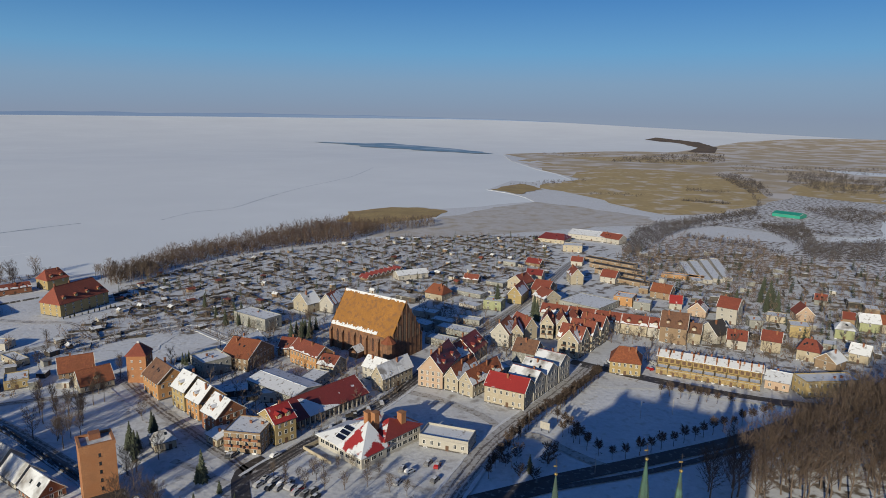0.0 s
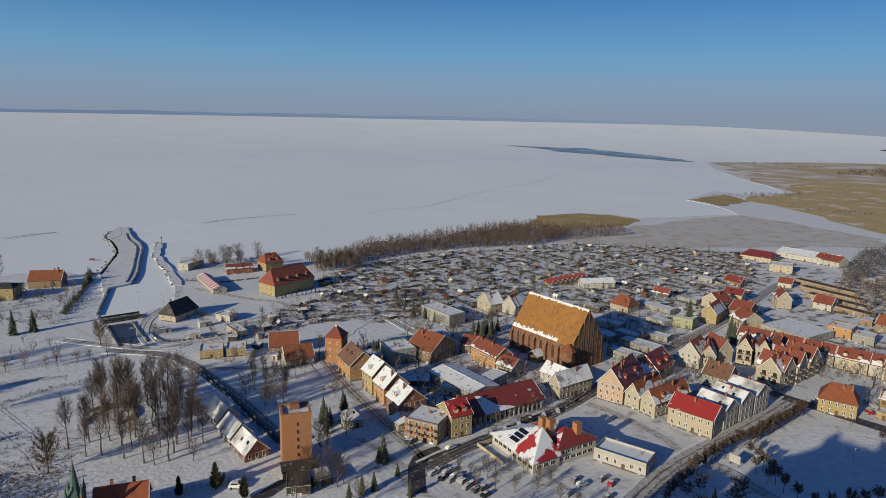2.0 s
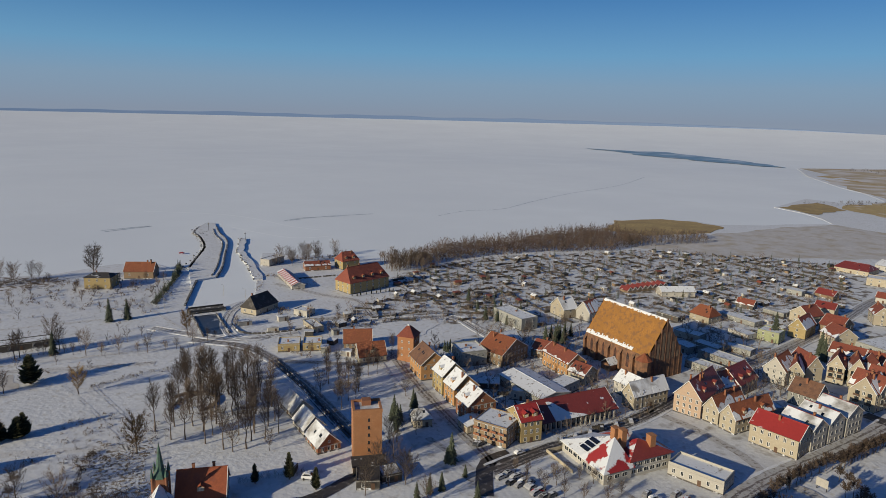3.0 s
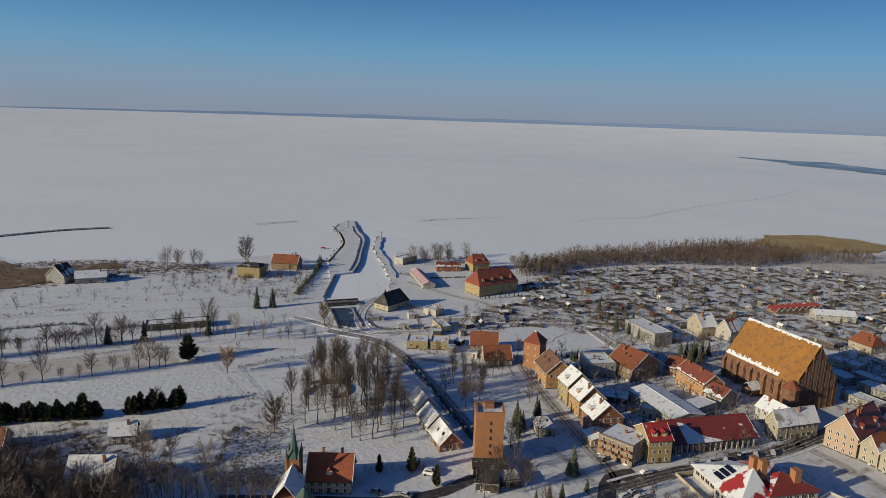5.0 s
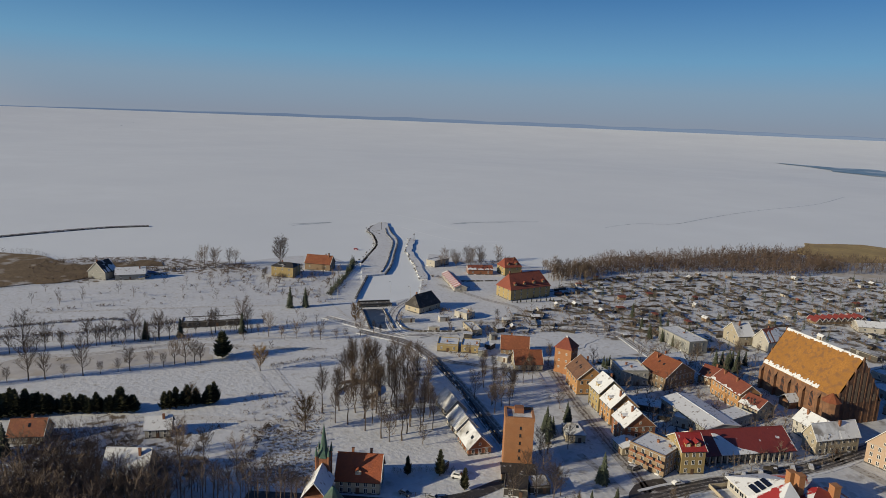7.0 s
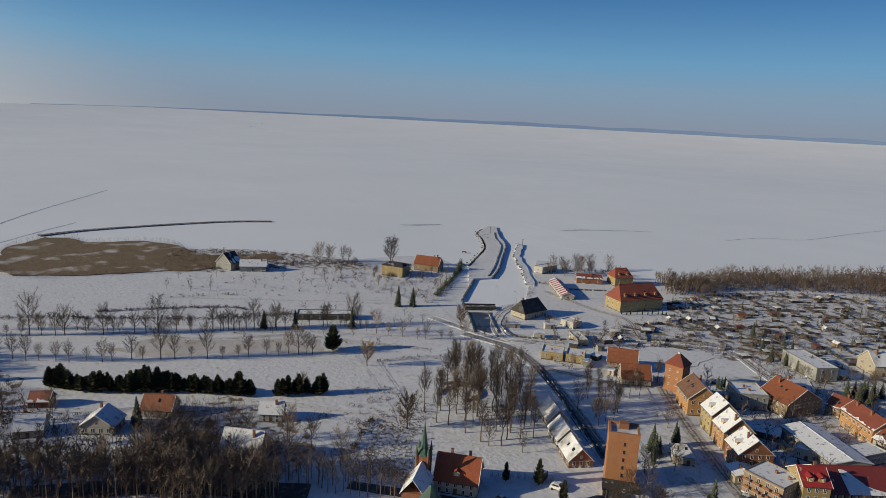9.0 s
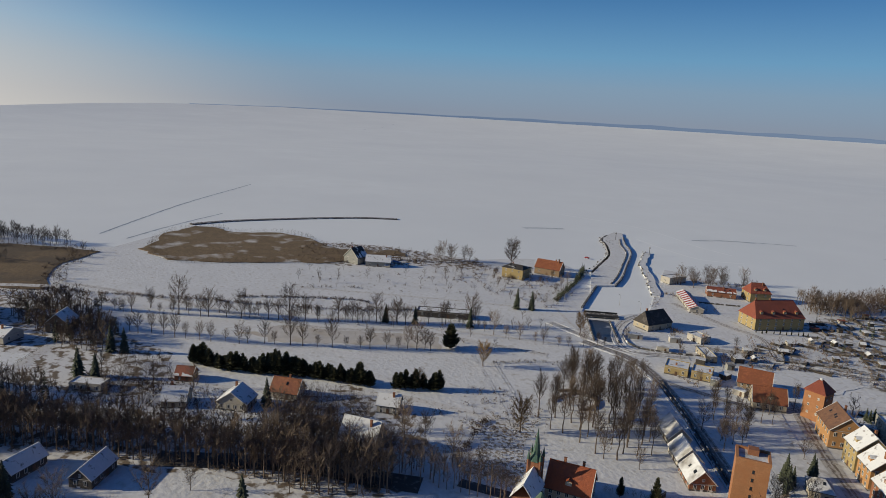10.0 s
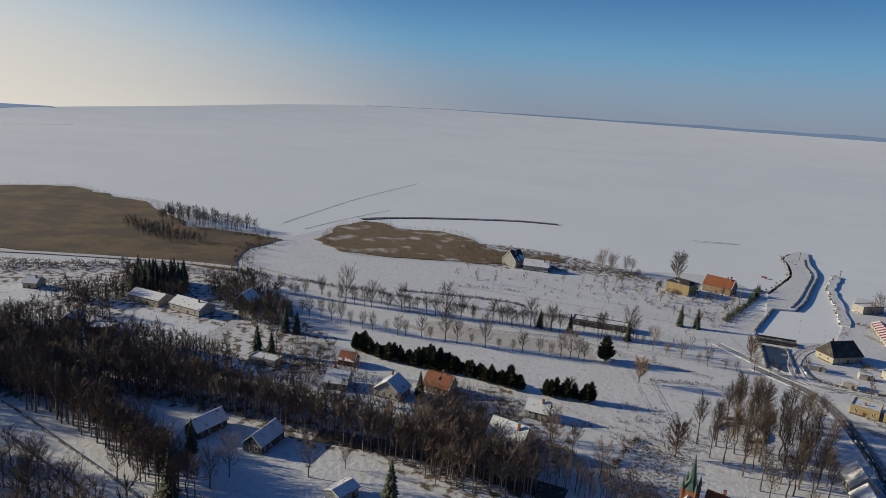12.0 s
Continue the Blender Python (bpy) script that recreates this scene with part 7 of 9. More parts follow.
# ---- the brick church ----
def church(x, y, turn, L):
    W, eave, rise = 22.5, 13.0, 16.0
    ob = new("church")
    ob.matrix_basis = pose(x, y, 0, 0, 0, turn)
    tagged(ob, "large old brick church with a steep orange tiled roof", "church")
    bm = bmesh.new()
    a, b = L / 2, W / 2
    lo = [bm.verts.new(p) for p in ((-a, -b, -0.5), (a, -b, -0.5), (a, b, -0.5), (-a, b, -0.5))]
    hi = [bm.verts.new(p) for p in ((-a, -b, eave), (a, -b, eave), (a, b, eave), (-a, b, eave))]
    for i in range(4):
        j = (i + 1) % 4
        bm.faces.new((lo[i], lo[j], hi[j], hi[i]))
    for s, i, j in ((-1, 3, 0), (1, 1, 2)):
        bm.faces.new((hi[i], hi[j], bm.verts.new((s * a, 0, eave + rise))))
    part("wall", bm, M["brick_church"], ob)
    bm = bmesh.new()
    o = 0.4
    k = rise / b
    slab(bm, ((-a + 0.5, -b - o, eave - o * k + 0.4), (a - 0.5, -b - o, eave - o * k + 0.4), (a - 0.5, 0, eave + rise + 0.4), (-a + 0.5, 0, eave + rise + 0.4)), 0.3)
    slab(bm, ((a - 0.5, b + o, eave - o * k + 0.4), (-a + 0.5, b + o, eave - o * k + 0.4), (-a + 0.5, 0, eave + rise + 0.4), (a - 0.5, 0, eave + rise + 0.4)), 0.3)
    part("roof", bm, M["roof_church"], ob)
    bm, bm2 = bmesh.new(), bmesh.new()
    r = random.Random(5)
    n = 60
    for i in range(n):                       # snow lying along the eaves and the ridge
        u, v = -a + 0.6 + (L - 1.2) * i / n, -a + 0.6 + (L - 1.2) * (i + 1) / n
        if u < a * 0.5:
            d = r.uniform(0.5, 1.3)
            slab(bm, ((u, -b - o - 0.1, eave - o * k + 0.62), (v, -b - o - 0.1, eave - o * k + 0.62), (v, -b - o + d, eave - o * k + 0.62 + d * k), (u, -b - o + d, eave - o * k + 0.62 + d * k)), 0.2)
        d = r.uniform(0.2, 0.7)
        slab(bm2, ((u, -d, eave + rise + 0.62 - d * k), (v, -d, eave + rise + 0.62 - d * k), (v, 0.1, eave + rise + 0.66), (u, 0.1, eave + rise + 0.66)), 0.2)
    part("eaves_snow", bm, M["roof_snow"], ob, "snow along the eaves")
    part("ridge_snow", bm2, M["roof_snow"], ob, "thin snow along the ridge")
    for i in range(6):                       # buttresses
        u = -a + 0.6 + (L - 1.2) * i / 5
        for s in (-1, 1):
            bm = bmesh.new()
            y0, y1 = sorted((s * (b - 0.1), s * (b + 1.6)))
            cuboid(bm, u - 0.6, y0, -0.3, u + 0.6, y1, eave * 0.72)
            slab(bm, ((u - 0.7, s * (b + 1.7), eave * 0.72 + 0.1), (u + 0.7, s * (b + 1.7), eave * 0.72 + 0.1), (u + 0.7, s * b, eave * 0.9), (u - 0.7, s * b, eave * 0.9)), 0.15)
            part("buttress", bm, M["brick_church"], ob)
    for i in range(5):                       # pointed windows
        u = -a + 0.6 + (L - 1.2) * (i + 0.5) / 5
        for s in (-1, 1):
            w = new("window")
            w.parent = ob
            w.matrix_basis = pose(u, s * b, 0, 0, 0, 0 if s < 0 else 180)
            for nm, g, d, m in (("reveal", 0.0, 0.04, "brick"), ("pane", 0.25, 0.09, "glass")):
                bm = bmesh.new()
                pts = [(-1.1 + g, 3.2 + g), (1.1 - g, 3.2 + g), (1.1 - g, 9.0), (0.7 - g * 0.6, 10.3 - g), (0, 11.2 - g), (-0.7 + g * 0.6, 10.3 - g), (-1.1 + g, 9.0)]
                f = [bm.verts.new((p[0], -d, p[1])) for p in pts]
                q = [bm.verts.new((p[0], 0.1, p[1])) for p in pts]
                bm.faces.new(f)
                for j in range(7):
                    bm.faces.new((f[j], q[j], q[(j + 1) % 7], f[(j + 1) % 7]))
                link(nm, to_mesh(nm, bm, M[m]), w)
            for du in (-0.35, 0.35):
                bm = bmesh.new()
                cuboid(bm, du - 0.07, -0.14, 3.4, du + 0.07, -0.05, 10.2)
                link("mullion", to_mesh("mullion", bm, M["brick"]), w)
    for s in (-1, 1):                        # gable piers with pinnacles, and blind niches between
        for i in range(7):
            v = (i - 3) / 3 * (b - 0.7)
            t = eave + rise * (1 - abs(v) / b)
            bm = bmesh.new()
            x0, x1 = sorted((s * (a - 0.4), s * (a + 0.12)))
            cuboid(bm, x0, v - 0.35, -0.3, x1, v + 0.35, t + 0.5)
            tip = [(x0, v - 0.35), (x1, v - 0.35), (x1, v + 0.35), (x0, v + 0.35)]
            vs = [bm.verts.new((p[0], p[1], t + 0.5)) for p in tip]
            apex = bm.verts.new(((x0 + x1) / 2, v, t + 1.4))
            for j in range(4):
                bm.faces.new((vs[j], vs[(j + 1) % 4], apex))
            part("gable_pier", bm, M["brick_church"], ob)
        for i in range(6):
            v = (i - 2.5) / 3 * (b - 0.7)
            t = eave + rise * (1 - (abs(v) + 1.6) / b) - 1.2
            bm = bmesh.new()
            x0, x1 = sorted((s * (a - 0.1), s * (a + 0.06)))
            cuboid(bm, x0, v - 0.7, eave * 0.75, x1, v + 0.7, max(t, eave * 0.9))
            part("blind_niche", bm, M["tan"], ob, "pale plastered niche")
    tw = new("stair_turret")
    tw.parent = ob
    tw.matrix_basis = pose(a - 1.2, -b - 1.8, 0)
    tw["label"] = "octagonal stair turret with red cap"
    for nm, z0, z1, r0, r1, m in (("shaft", -0.3, 11.5, 3.4, 3.3, "brick_church"), ("cap", 11.2, 14.8, 4.0, 0.05, "roof_orange")):
        vs, fs = [], []
        tube(vs, fs, (0, 0, z0), (0, 0, z1), r0, r1, 8)
        if nm == "cap":
            fs.append(tuple(range(8)))
        link(nm, raw(nm, vs, fs, M[m]), tw)
    bm = bmesh.new()
    cuboid(bm, -3, -b - 6, -0.2, 3, -b - 1.5, 3.5)
    part("porch", bm, M["brick_church"], ob)
    bm = bmesh.new()
    slab(bm, ((-3.4, -b - 6.4, 3.4), (-3.4, -b - 0.2, 3.4), (0, -b - 0.2, 6.2), (0, -b - 6.4, 6.2)), 0.2)
    slab(bm, ((3.4, -b - 0.2, 3.4), (3.4, -b - 6.4, 3.4), (0, -b - 6.4, 6.2), (0, -b - 0.2, 6.2)), 0.2)
    part("porch_roof", bm, M["roof_snow"], ob)


church(*CHURCH)


def brick_tower(x, y, turn, w):
    """The tall square water tower with its row of small openings."""
    h, d = 19.6, 9.0
    ob = new("water_tower")
    ob.matrix_basis = pose(x, y, 0, 0, 0, turn)
    tagged(ob, "tall square tower of orange brick with small openings", "tower")
    bm = bmesh.new()
    cuboid(bm, -w / 2, -d / 2, -0.3, w / 2, d / 2, h)
    part("shaft", bm, M["brick_tower"], ob)
    bm = bmesh.new()
    cuboid(bm, -w / 2 + 0.7, -d / 2 + 0.7, h, w / 2 - 0.7, d / 2 - 0.7, h + 0.1)
    part("roof", bm, M["roof_old"], ob)
    for x0, y0, x1, y1 in ((-w / 2 - 0.15, -d / 2 - 0.15, w / 2 + 0.15, -d / 2 + 0.7), (-w / 2 - 0.15, d / 2 - 0.7, w / 2 + 0.15, d / 2 + 0.15), (-w / 2 - 0.15, -d / 2 + 0.7, -w / 2 + 0.7, d / 2 - 0.7), (w / 2 - 0.7, -d / 2 + 0.7, w / 2 + 0.15, d / 2 - 0.7)):
        bm = bmesh.new()
        cuboid(bm, x0, y0, h - 0.5, x1, y1, h + 0.8)
        part("parapet", bm, M["brick_tower"], ob)
    bm = bmesh.new()
    cuboid(bm, -1.6, 0.4, h + 0.1, 1.6, 3.4, h + 2.0)
    part("stair_hut", bm, M["brick"], ob)
    for a in (0, 180):
        for i in range(6):
            q = pose(0, 0, 0, 0, 0, a) @ Vector((0.4, -d / 2 - 0.005, 2.2 + i * 2.85))
            wn = new("window")
            wn.parent = ob
            wn.matrix_basis = pose(q.x, q.y, q.z, 0, 0, a)
            bm = bmesh.new()
            cuboid(bm, -0.35, -0.05, -0.6, 0.35, 0.05, 0.6)
            link("pane", to_mesh("pane", bm, M["glass"]), wn)
            bm = bmesh.new()
            cuboid(bm, -0.5, -0.12, -0.75, 0.5, 0.05, -0.6)
            link("sill", to_mesh("sill", bm, M["brick"]), wn)
    # low entrance wing with snow on its roof
    bm = bmesh.new()
    cuboid(bm, -w / 2 - 0.6, -d / 2 - 7, -0.2, w / 2 + 0.6, -d / 2 - 0.01, 2.8)
    part("entrance", bm, M["tan"], ob)
    bm = bmesh.new()
    cuboid(bm, -w / 2 - 1.0, -d / 2 - 7.4, 2.8, w / 2 + 1.0, -d / 2 - 0.02, 3.1)
    part("entrance_roof", bm, M["roof_dark"], ob, "dark roof with snow remains")


brick_tower(*TOWER)


def tent_tower(x, y, turn, w, h, rise, label, wall, roof, name="tower"):
    """A square tower with a pyramid roof and a lantern on top."""
    ob = new(name)
    ob.matrix_basis = pose(x, y, 0, 0, 0, turn)
    tagged(ob, label, "tower")
    bm = bmesh.new()
    cuboid(bm, -w / 2, -w / 2, -0.3, w / 2, w / 2, h)
    part("shaft", bm, M[wall], ob)
    bm = bmesh.new()
    e = w / 2 + 0.6
    c = [bm.verts.new(p) for p in ((-e, -e, h - 0.2), (e, -e, h - 0.2), (e, e, h - 0.2), (-e, e, h - 0.2))]
    t = [bm.verts.new(p) for p in ((-0.8, -0.8, h + rise), (0.8, -0.8, h + rise), (0.8, 0.8, h + rise), (-0.8, 0.8, h + rise))]
    bm.faces.new(c[::-1])
    bm.faces.new(t)
    for i in range(4):
        bm.faces.new((c[i], c[(i + 1) % 4], t[(i + 1) % 4], t[i]))
    part("roof", bm, M[roof], ob)
    bm = bmesh.new()
    cuboid(bm, -0.5, -0.5, h + rise, 0.5, 0.5, h + rise + 0.9)
    part("lantern", bm, M["roof_old"], ob)
    for side in range(4):
        for k in range(3):
            for u in (-w * 0.22, w * 0.22):
                q = pose(0, 0, 0, 0, 0, side * 90) @ Vector((u, -w / 2 - 0.01, h * (0.25 + 0.27 * k)))
                put_window(ob, "small", q.x, q.y, q.z, side * 90)


tent_tower(TURRET[0], TURRET[1], TURRET[2], 8.6, 13.0, 4.6, "square brick tower with a red tent roof", "brick_tower", "roof_red", "gate_tower")


# ---- chapel with its green spire and red-roofed house ----
def chapel(x, y, turn):
    ob = new("chapel")
    ob.matrix_basis = pose(x, y, 0, 0, 0, turn)
    tagged(ob, "small brick chapel with a slender green copper spire", "chapel")
    for nm, x0, y0, x1, y1, z1 in (("tower", -2.0, -2.0, 2.0, 2.0, 13.0), ("nave", -3.5, -14, 3.5, -1.9, 6.5)):
        bm = bmesh.new()
        cuboid(bm, x0, y0, -0.3, x1, y1, z1)
        part(nm, bm, M["brick"], ob)
    bm = bmesh.new()
    slab(bm, ((-4.1, -14.4, 6.2), (-4.1, -1.9, 6.2), (0, -1.9, 11.4), (0, -14.4, 11.4)), 0.25)
    slab(bm, ((4.1, -1.9, 6.2), (4.1, -14.4, 6.2), (0, -14.4, 11.4), (0, -1.9, 11.4)), 0.25)
    part("nave_roof", bm, M["roof_snow"], ob, "snowy steep roof")
    vs, fs = [], []
    tube(vs, fs, (0, 0, 12.9), (0, 0, 15.2), 2.5, 1.3, 8)
    tube(vs, fs, (0, 0, 15.2), (0, 0, 24.0), 1.3, 0.05, 8)
    link("spire", raw("spire", vs, fs, M["copper"]), ob)
    vs, fs = [], []
    tube(vs, fs, (0, 0, 23.8), (0, 0, 26.0), 0.06, 0.06, 4)
    tube(vs, fs, (-0.5, 0, 25.2), (0.5, 0, 25.2), 0.05, 0.05, 4)
    link("cross", raw("cross", vs, fs, M["metal"]), ob)
    for sx_, sy_ in ((-1, -1), (1, -1), (1, 1), (-1, 1)):
        p = new("pinnacle")
        p.parent = ob
        vs, fs = [], []
        tube(vs, fs, (sx_ * 2, sy_ * 2, -0.2), (sx_ * 2, sy_ * 2, 13.6), 0.5, 0.45, 6)
        link("shaft", raw("shaft", vs, fs, M["brick"]), p)
        vs, fs = [], []
        tube(vs, fs, (sx_ * 2, sy_ * 2, 13.6), (sx_ * 2, sy_ * 2, 17.0), 0.6, 0.03, 6)
        link("cap", raw("cap", vs, fs, M["copper"]), p)
    for side in range(4):
        for z in (5.0, 9.8):
            q = pose(0, 0, 0, 0, 0, side * 90) @ Vector((0, -2.01, z))
            put_window(ob, "tall", q.x, q.y, q.z, side * 90)


chapel(CHAPEL_TOWER[0][0], CHAPEL_TOWER[0][1], CHAPEL_HOUSE[2])
house(CHAPEL_HOUSE[0] - 1.5, CHAPEL_HOUSE[1] - 1.0, CHAPEL_HOUSE[2], 14.5, 12, 4.6, 6.5, "cream", "roof_rust", "cream house with weathered orange tiled roof and dormer", dormers=1, chimneys=2)


# ---- restaurant with many roofs ----
def restaurant():
    (ax, ay), (bx, by), (cx, cy) = WING
    ob = new("restaurant")
    turn = math.degrees(math.atan2(by - ay, bx - ax))
    ob.matrix_basis = pose(bx, by, 0, 0, 0, turn)
    tagged(ob, "white restaurant with star-like snowy red roofs and brick chimneys", "restaurant")
    L = math.hypot(bx - ax, by - ay)

    def block(nm, x0, y0, x1, y1, h):
        bm = bmesh.new()
        cuboid(bm, x0, y0, -0.2, x1, y1, h)
        return part(nm, bm, M["white"], ob)

    def tent(nm, x0, y0, x1, y1, z, apex, m, m2):
        bm = bmesh.new()
        o = 0.8
        c = ((x0 - o, y0 - o, z), (x1 + o, y0 - o, z), (x1 + o, y1 + o, z), (x0 - o, y1 + o, z))
        for i in range(4):
            slab(bm, (c[i], c[(i + 1) % 4], apex), 0.25, i % 2)
        link(nm, to_mesh(nm, bm, M[m], M[m2]), ob)

    block("west_wing", -L - 1, 1, -11, 15, 4.2)
    tent("west_roof", -L - 1, 1, -11, 15, 4.2, (-11.5, 13.0, 10.5), "roof_snow", "roof_snow")
    block("front_wing", -12, 0, 0, 12, 4.6)
    tent("front_roof", -12, 0, 0, 12, 4.6, (-6.5, 9.0, 13.0), "roof_restaurant", "roof_restaurant")
    block("north_wing", -11, 11.5, -0.5, 30, 6.4)
    tent("north_roof", -11, 11.5, -0.5, 30, 6.4, (-6.0, 19.0, 11.0), "roof_restaurant", "roof_maroon")
    block("back_wing", -23, 14, -10, 27, 5.0)
    tent("back_roof", -23, 14, -10, 27, 5.0, (-11.0, 19.0, 12.0), "roof_maroon", "roof_restaurant")
    for x, y, w, z in ((-10.6, 12.5, 1.1, 14.0), (-7.4, 13.2, 1.1, 14.6), (-3.6, 23.0, 1.2, 12.5)):
        bm = bmesh.new()
        cuboid(bm, x - w, y - w, 5, x + w, y + w, z)
        cuboid(bm, x - w - 0.15, y - w - 0.15, z, x + w + 0.15, y + w + 0.15, z + 0.3)
        part("chimney", bm, M["brick_tower"], ob)
    bm = bmesh.new()
    cuboid(bm, -2.2, -0.8, -0.06, 2.2, 0.8, 0.06)
    panel = to_mesh("solar_panel", bm, M["solar"])
    for i in range(3):
        pn = link("solar_panel", panel, ob, "dark solar panel on snow")
        pn.matrix_basis = pose(-15.0, 3.2 + i * 2.0, 4.2 + 0.492 * (3.0 + i * 2.0) + 0.35, 26.2, 0, 0)
    for i in range(5):
        put_window(ob, "wide", -L + 1.5 + i * 2.7, 0.99, 2.3, 0)
    for i in range(4):
        put_window(ob, "wide", -10.6 + i * 3.0, -0.01, 2.4, 0)
    for i in range(6):
        for z in (2.0, 4.6):
            put_window(ob, "wide", -0.49, 13.3 + i * 2.8, z, 90)
    for i in range(3):
        put_window(ob, "wide", 0.01, 2.5 + i * 3.2, 2.4, 90)
    bm = bmesh.new()
    cuboid(bm, -L - 2, -5.2, 0, -10.5, -4.9, 1.3)
    cuboid(bm, -L - 2.3, -5.2, 0, -L - 2, 4, 1.3)
    part("terrace_wall", bm, M["cream"], ob)


M["roof_restaurant"] = mat("snowy_red_sheet", (0.33, 0.028, 0.026), 0.5, 0.8, 0.15, 0.2, SNOW, 0.5, 0.02, 0.16, wave=1.6)
restaurant()


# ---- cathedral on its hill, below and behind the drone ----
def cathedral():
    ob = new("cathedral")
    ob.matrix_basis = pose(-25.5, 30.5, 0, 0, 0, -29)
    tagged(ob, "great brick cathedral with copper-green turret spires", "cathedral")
    # The body is unseen; place and heights are set by its shadow.
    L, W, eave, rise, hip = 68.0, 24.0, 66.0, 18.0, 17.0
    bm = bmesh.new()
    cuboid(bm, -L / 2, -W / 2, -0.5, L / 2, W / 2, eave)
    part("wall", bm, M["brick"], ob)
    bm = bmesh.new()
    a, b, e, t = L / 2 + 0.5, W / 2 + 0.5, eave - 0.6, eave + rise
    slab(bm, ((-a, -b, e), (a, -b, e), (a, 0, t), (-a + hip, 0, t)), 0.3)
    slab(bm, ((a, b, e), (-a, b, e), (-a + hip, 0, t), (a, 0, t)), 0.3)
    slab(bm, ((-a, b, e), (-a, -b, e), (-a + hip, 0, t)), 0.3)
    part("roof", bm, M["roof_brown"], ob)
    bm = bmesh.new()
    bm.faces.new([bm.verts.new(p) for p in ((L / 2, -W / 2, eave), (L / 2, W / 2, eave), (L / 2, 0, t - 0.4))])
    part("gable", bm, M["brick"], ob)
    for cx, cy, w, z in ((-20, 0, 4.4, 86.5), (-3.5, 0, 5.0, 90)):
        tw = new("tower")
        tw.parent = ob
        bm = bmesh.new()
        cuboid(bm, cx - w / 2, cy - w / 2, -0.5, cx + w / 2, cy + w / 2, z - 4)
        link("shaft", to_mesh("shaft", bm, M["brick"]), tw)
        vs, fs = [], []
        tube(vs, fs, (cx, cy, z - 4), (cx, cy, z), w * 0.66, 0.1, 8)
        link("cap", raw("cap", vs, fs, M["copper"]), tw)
    # Unseen block, added to carry the shadow further left.
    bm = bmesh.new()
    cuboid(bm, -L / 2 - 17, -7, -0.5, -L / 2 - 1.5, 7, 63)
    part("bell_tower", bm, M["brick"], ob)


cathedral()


def turret(x, y, tip, label):
    """A slim brick turret with a copper spire, ball and vane."""
    ob = new("spire_turret")
    ob.matrix_basis = pose(x, y, 0)
    tagged(ob, label, "turret", "cathedral turrets")
    base = tip - 17.0
    for nm, z0, z1, r0, r1, m in (("shaft", -0.5, base, 2.6, 2.5, "brick"), ("collar", base, base + 1.0, 2.9, 2.4, "copper")):
        vs, fs = [], []
        tube(vs, fs, (0, 0, z0), (0, 0, z1), r0, r1, 8)
        link(nm, raw(nm, vs, fs, M[m]), ob)
    vs, fs = [], []
    tube(vs, fs, (0, 0, base + 1.0), (0, 0, base + 4.0), 2.2, 1.25, 8)
    tube(vs, fs, (0, 0, base + 4.0), (0, 0, tip - 2.6), 1.25, 0.09, 8)
    link("spire", raw("spire", vs, fs, M["copper"]), ob)
    bm = bmesh.new()
    bmesh.ops.create_uvsphere(bm, u_segments=12, v_segments=8, radius=0.26)
    link("ball", to_mesh("ball", bm, M["gold"]), ob).matrix_basis = pose(0, 0, tip - 2.5)
    vs, fs = [], []
    tube(vs, fs, (0, 0, tip - 2.4), (0, 0, tip), 0.05, 0.04, 5)
    tube(vs, fs, (-0.3, 0, tip - 0.35), (0.3, 0, tip - 0.35), 0.04, 0.04, 4)
    link("rod", raw("rod", vs, fs, M["metal"]), ob)
    bm = bmesh.new()
    cuboid(bm, -0.40, -0.03, tip - 1.3, 0.12, 0.03, tip - 1.08)
    part("vane", bm, M["gold"], ob)


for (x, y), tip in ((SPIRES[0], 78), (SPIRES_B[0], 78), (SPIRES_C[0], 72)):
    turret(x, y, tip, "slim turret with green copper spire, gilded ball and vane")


# ---- harbour ----
ribbon("mole_wall", MOLE_WEST, 2.2, 0.9, M["stone"], "snow-topped boulder wall of the west mole", "breakwater", thick=2.8, rough=0.5)
ribbon("mole_edge", MOLE_EDGE, 1.0, 1.25, M["stone"], "dark stone quay edge of the west mole with snow", "pier", thick=2.4)
ribbon("mole_step", MOLE_STEP, 0.9, 1.5, M["stone"], "low dark parapet along the west mole", "pier", thick=1.2)
ribbon("mole_wall_east", MOLE_EAST, 6.0, 0.8, M["snow"], "snowy east mole of the harbour", "pier", thick=2.4, rough=0.8)
r = random.Random(8)
for x, y, *_ in [(p.x, p.y) for p in spline(MOLE_EAST, 5.0)] + [(p.x, p.y) for p in spline(MOLE_WEST, 9.0)] + [(MOLE_END[0][0] + r.uniform(-9, 9), MOLE_END[0][1] + r.uniform(-9, 9)) for _ in range(12)]:
    bm = bmesh.new()
    bmesh.ops.create_icosphere(bm, subdivisions=1, radius=r.uniform(0.5, 1.2))
    for v in bm.verts:
        v.co *= r.uniform(0.75, 1.2)
        v.co.z *= 0.7
    o = part("boulder", bm, M["stone"])
    o.matrix_basis = pose(x - 3 + r.uniform(-1.5, 1.5), y - 1.5 + r.uniform(-1.5, 1.5), 0.7, 0, 0, r.uniform(0, 360))
    tagged(o, "snow-capped boulder on the harbour mole", "boulder", "mole boulders")
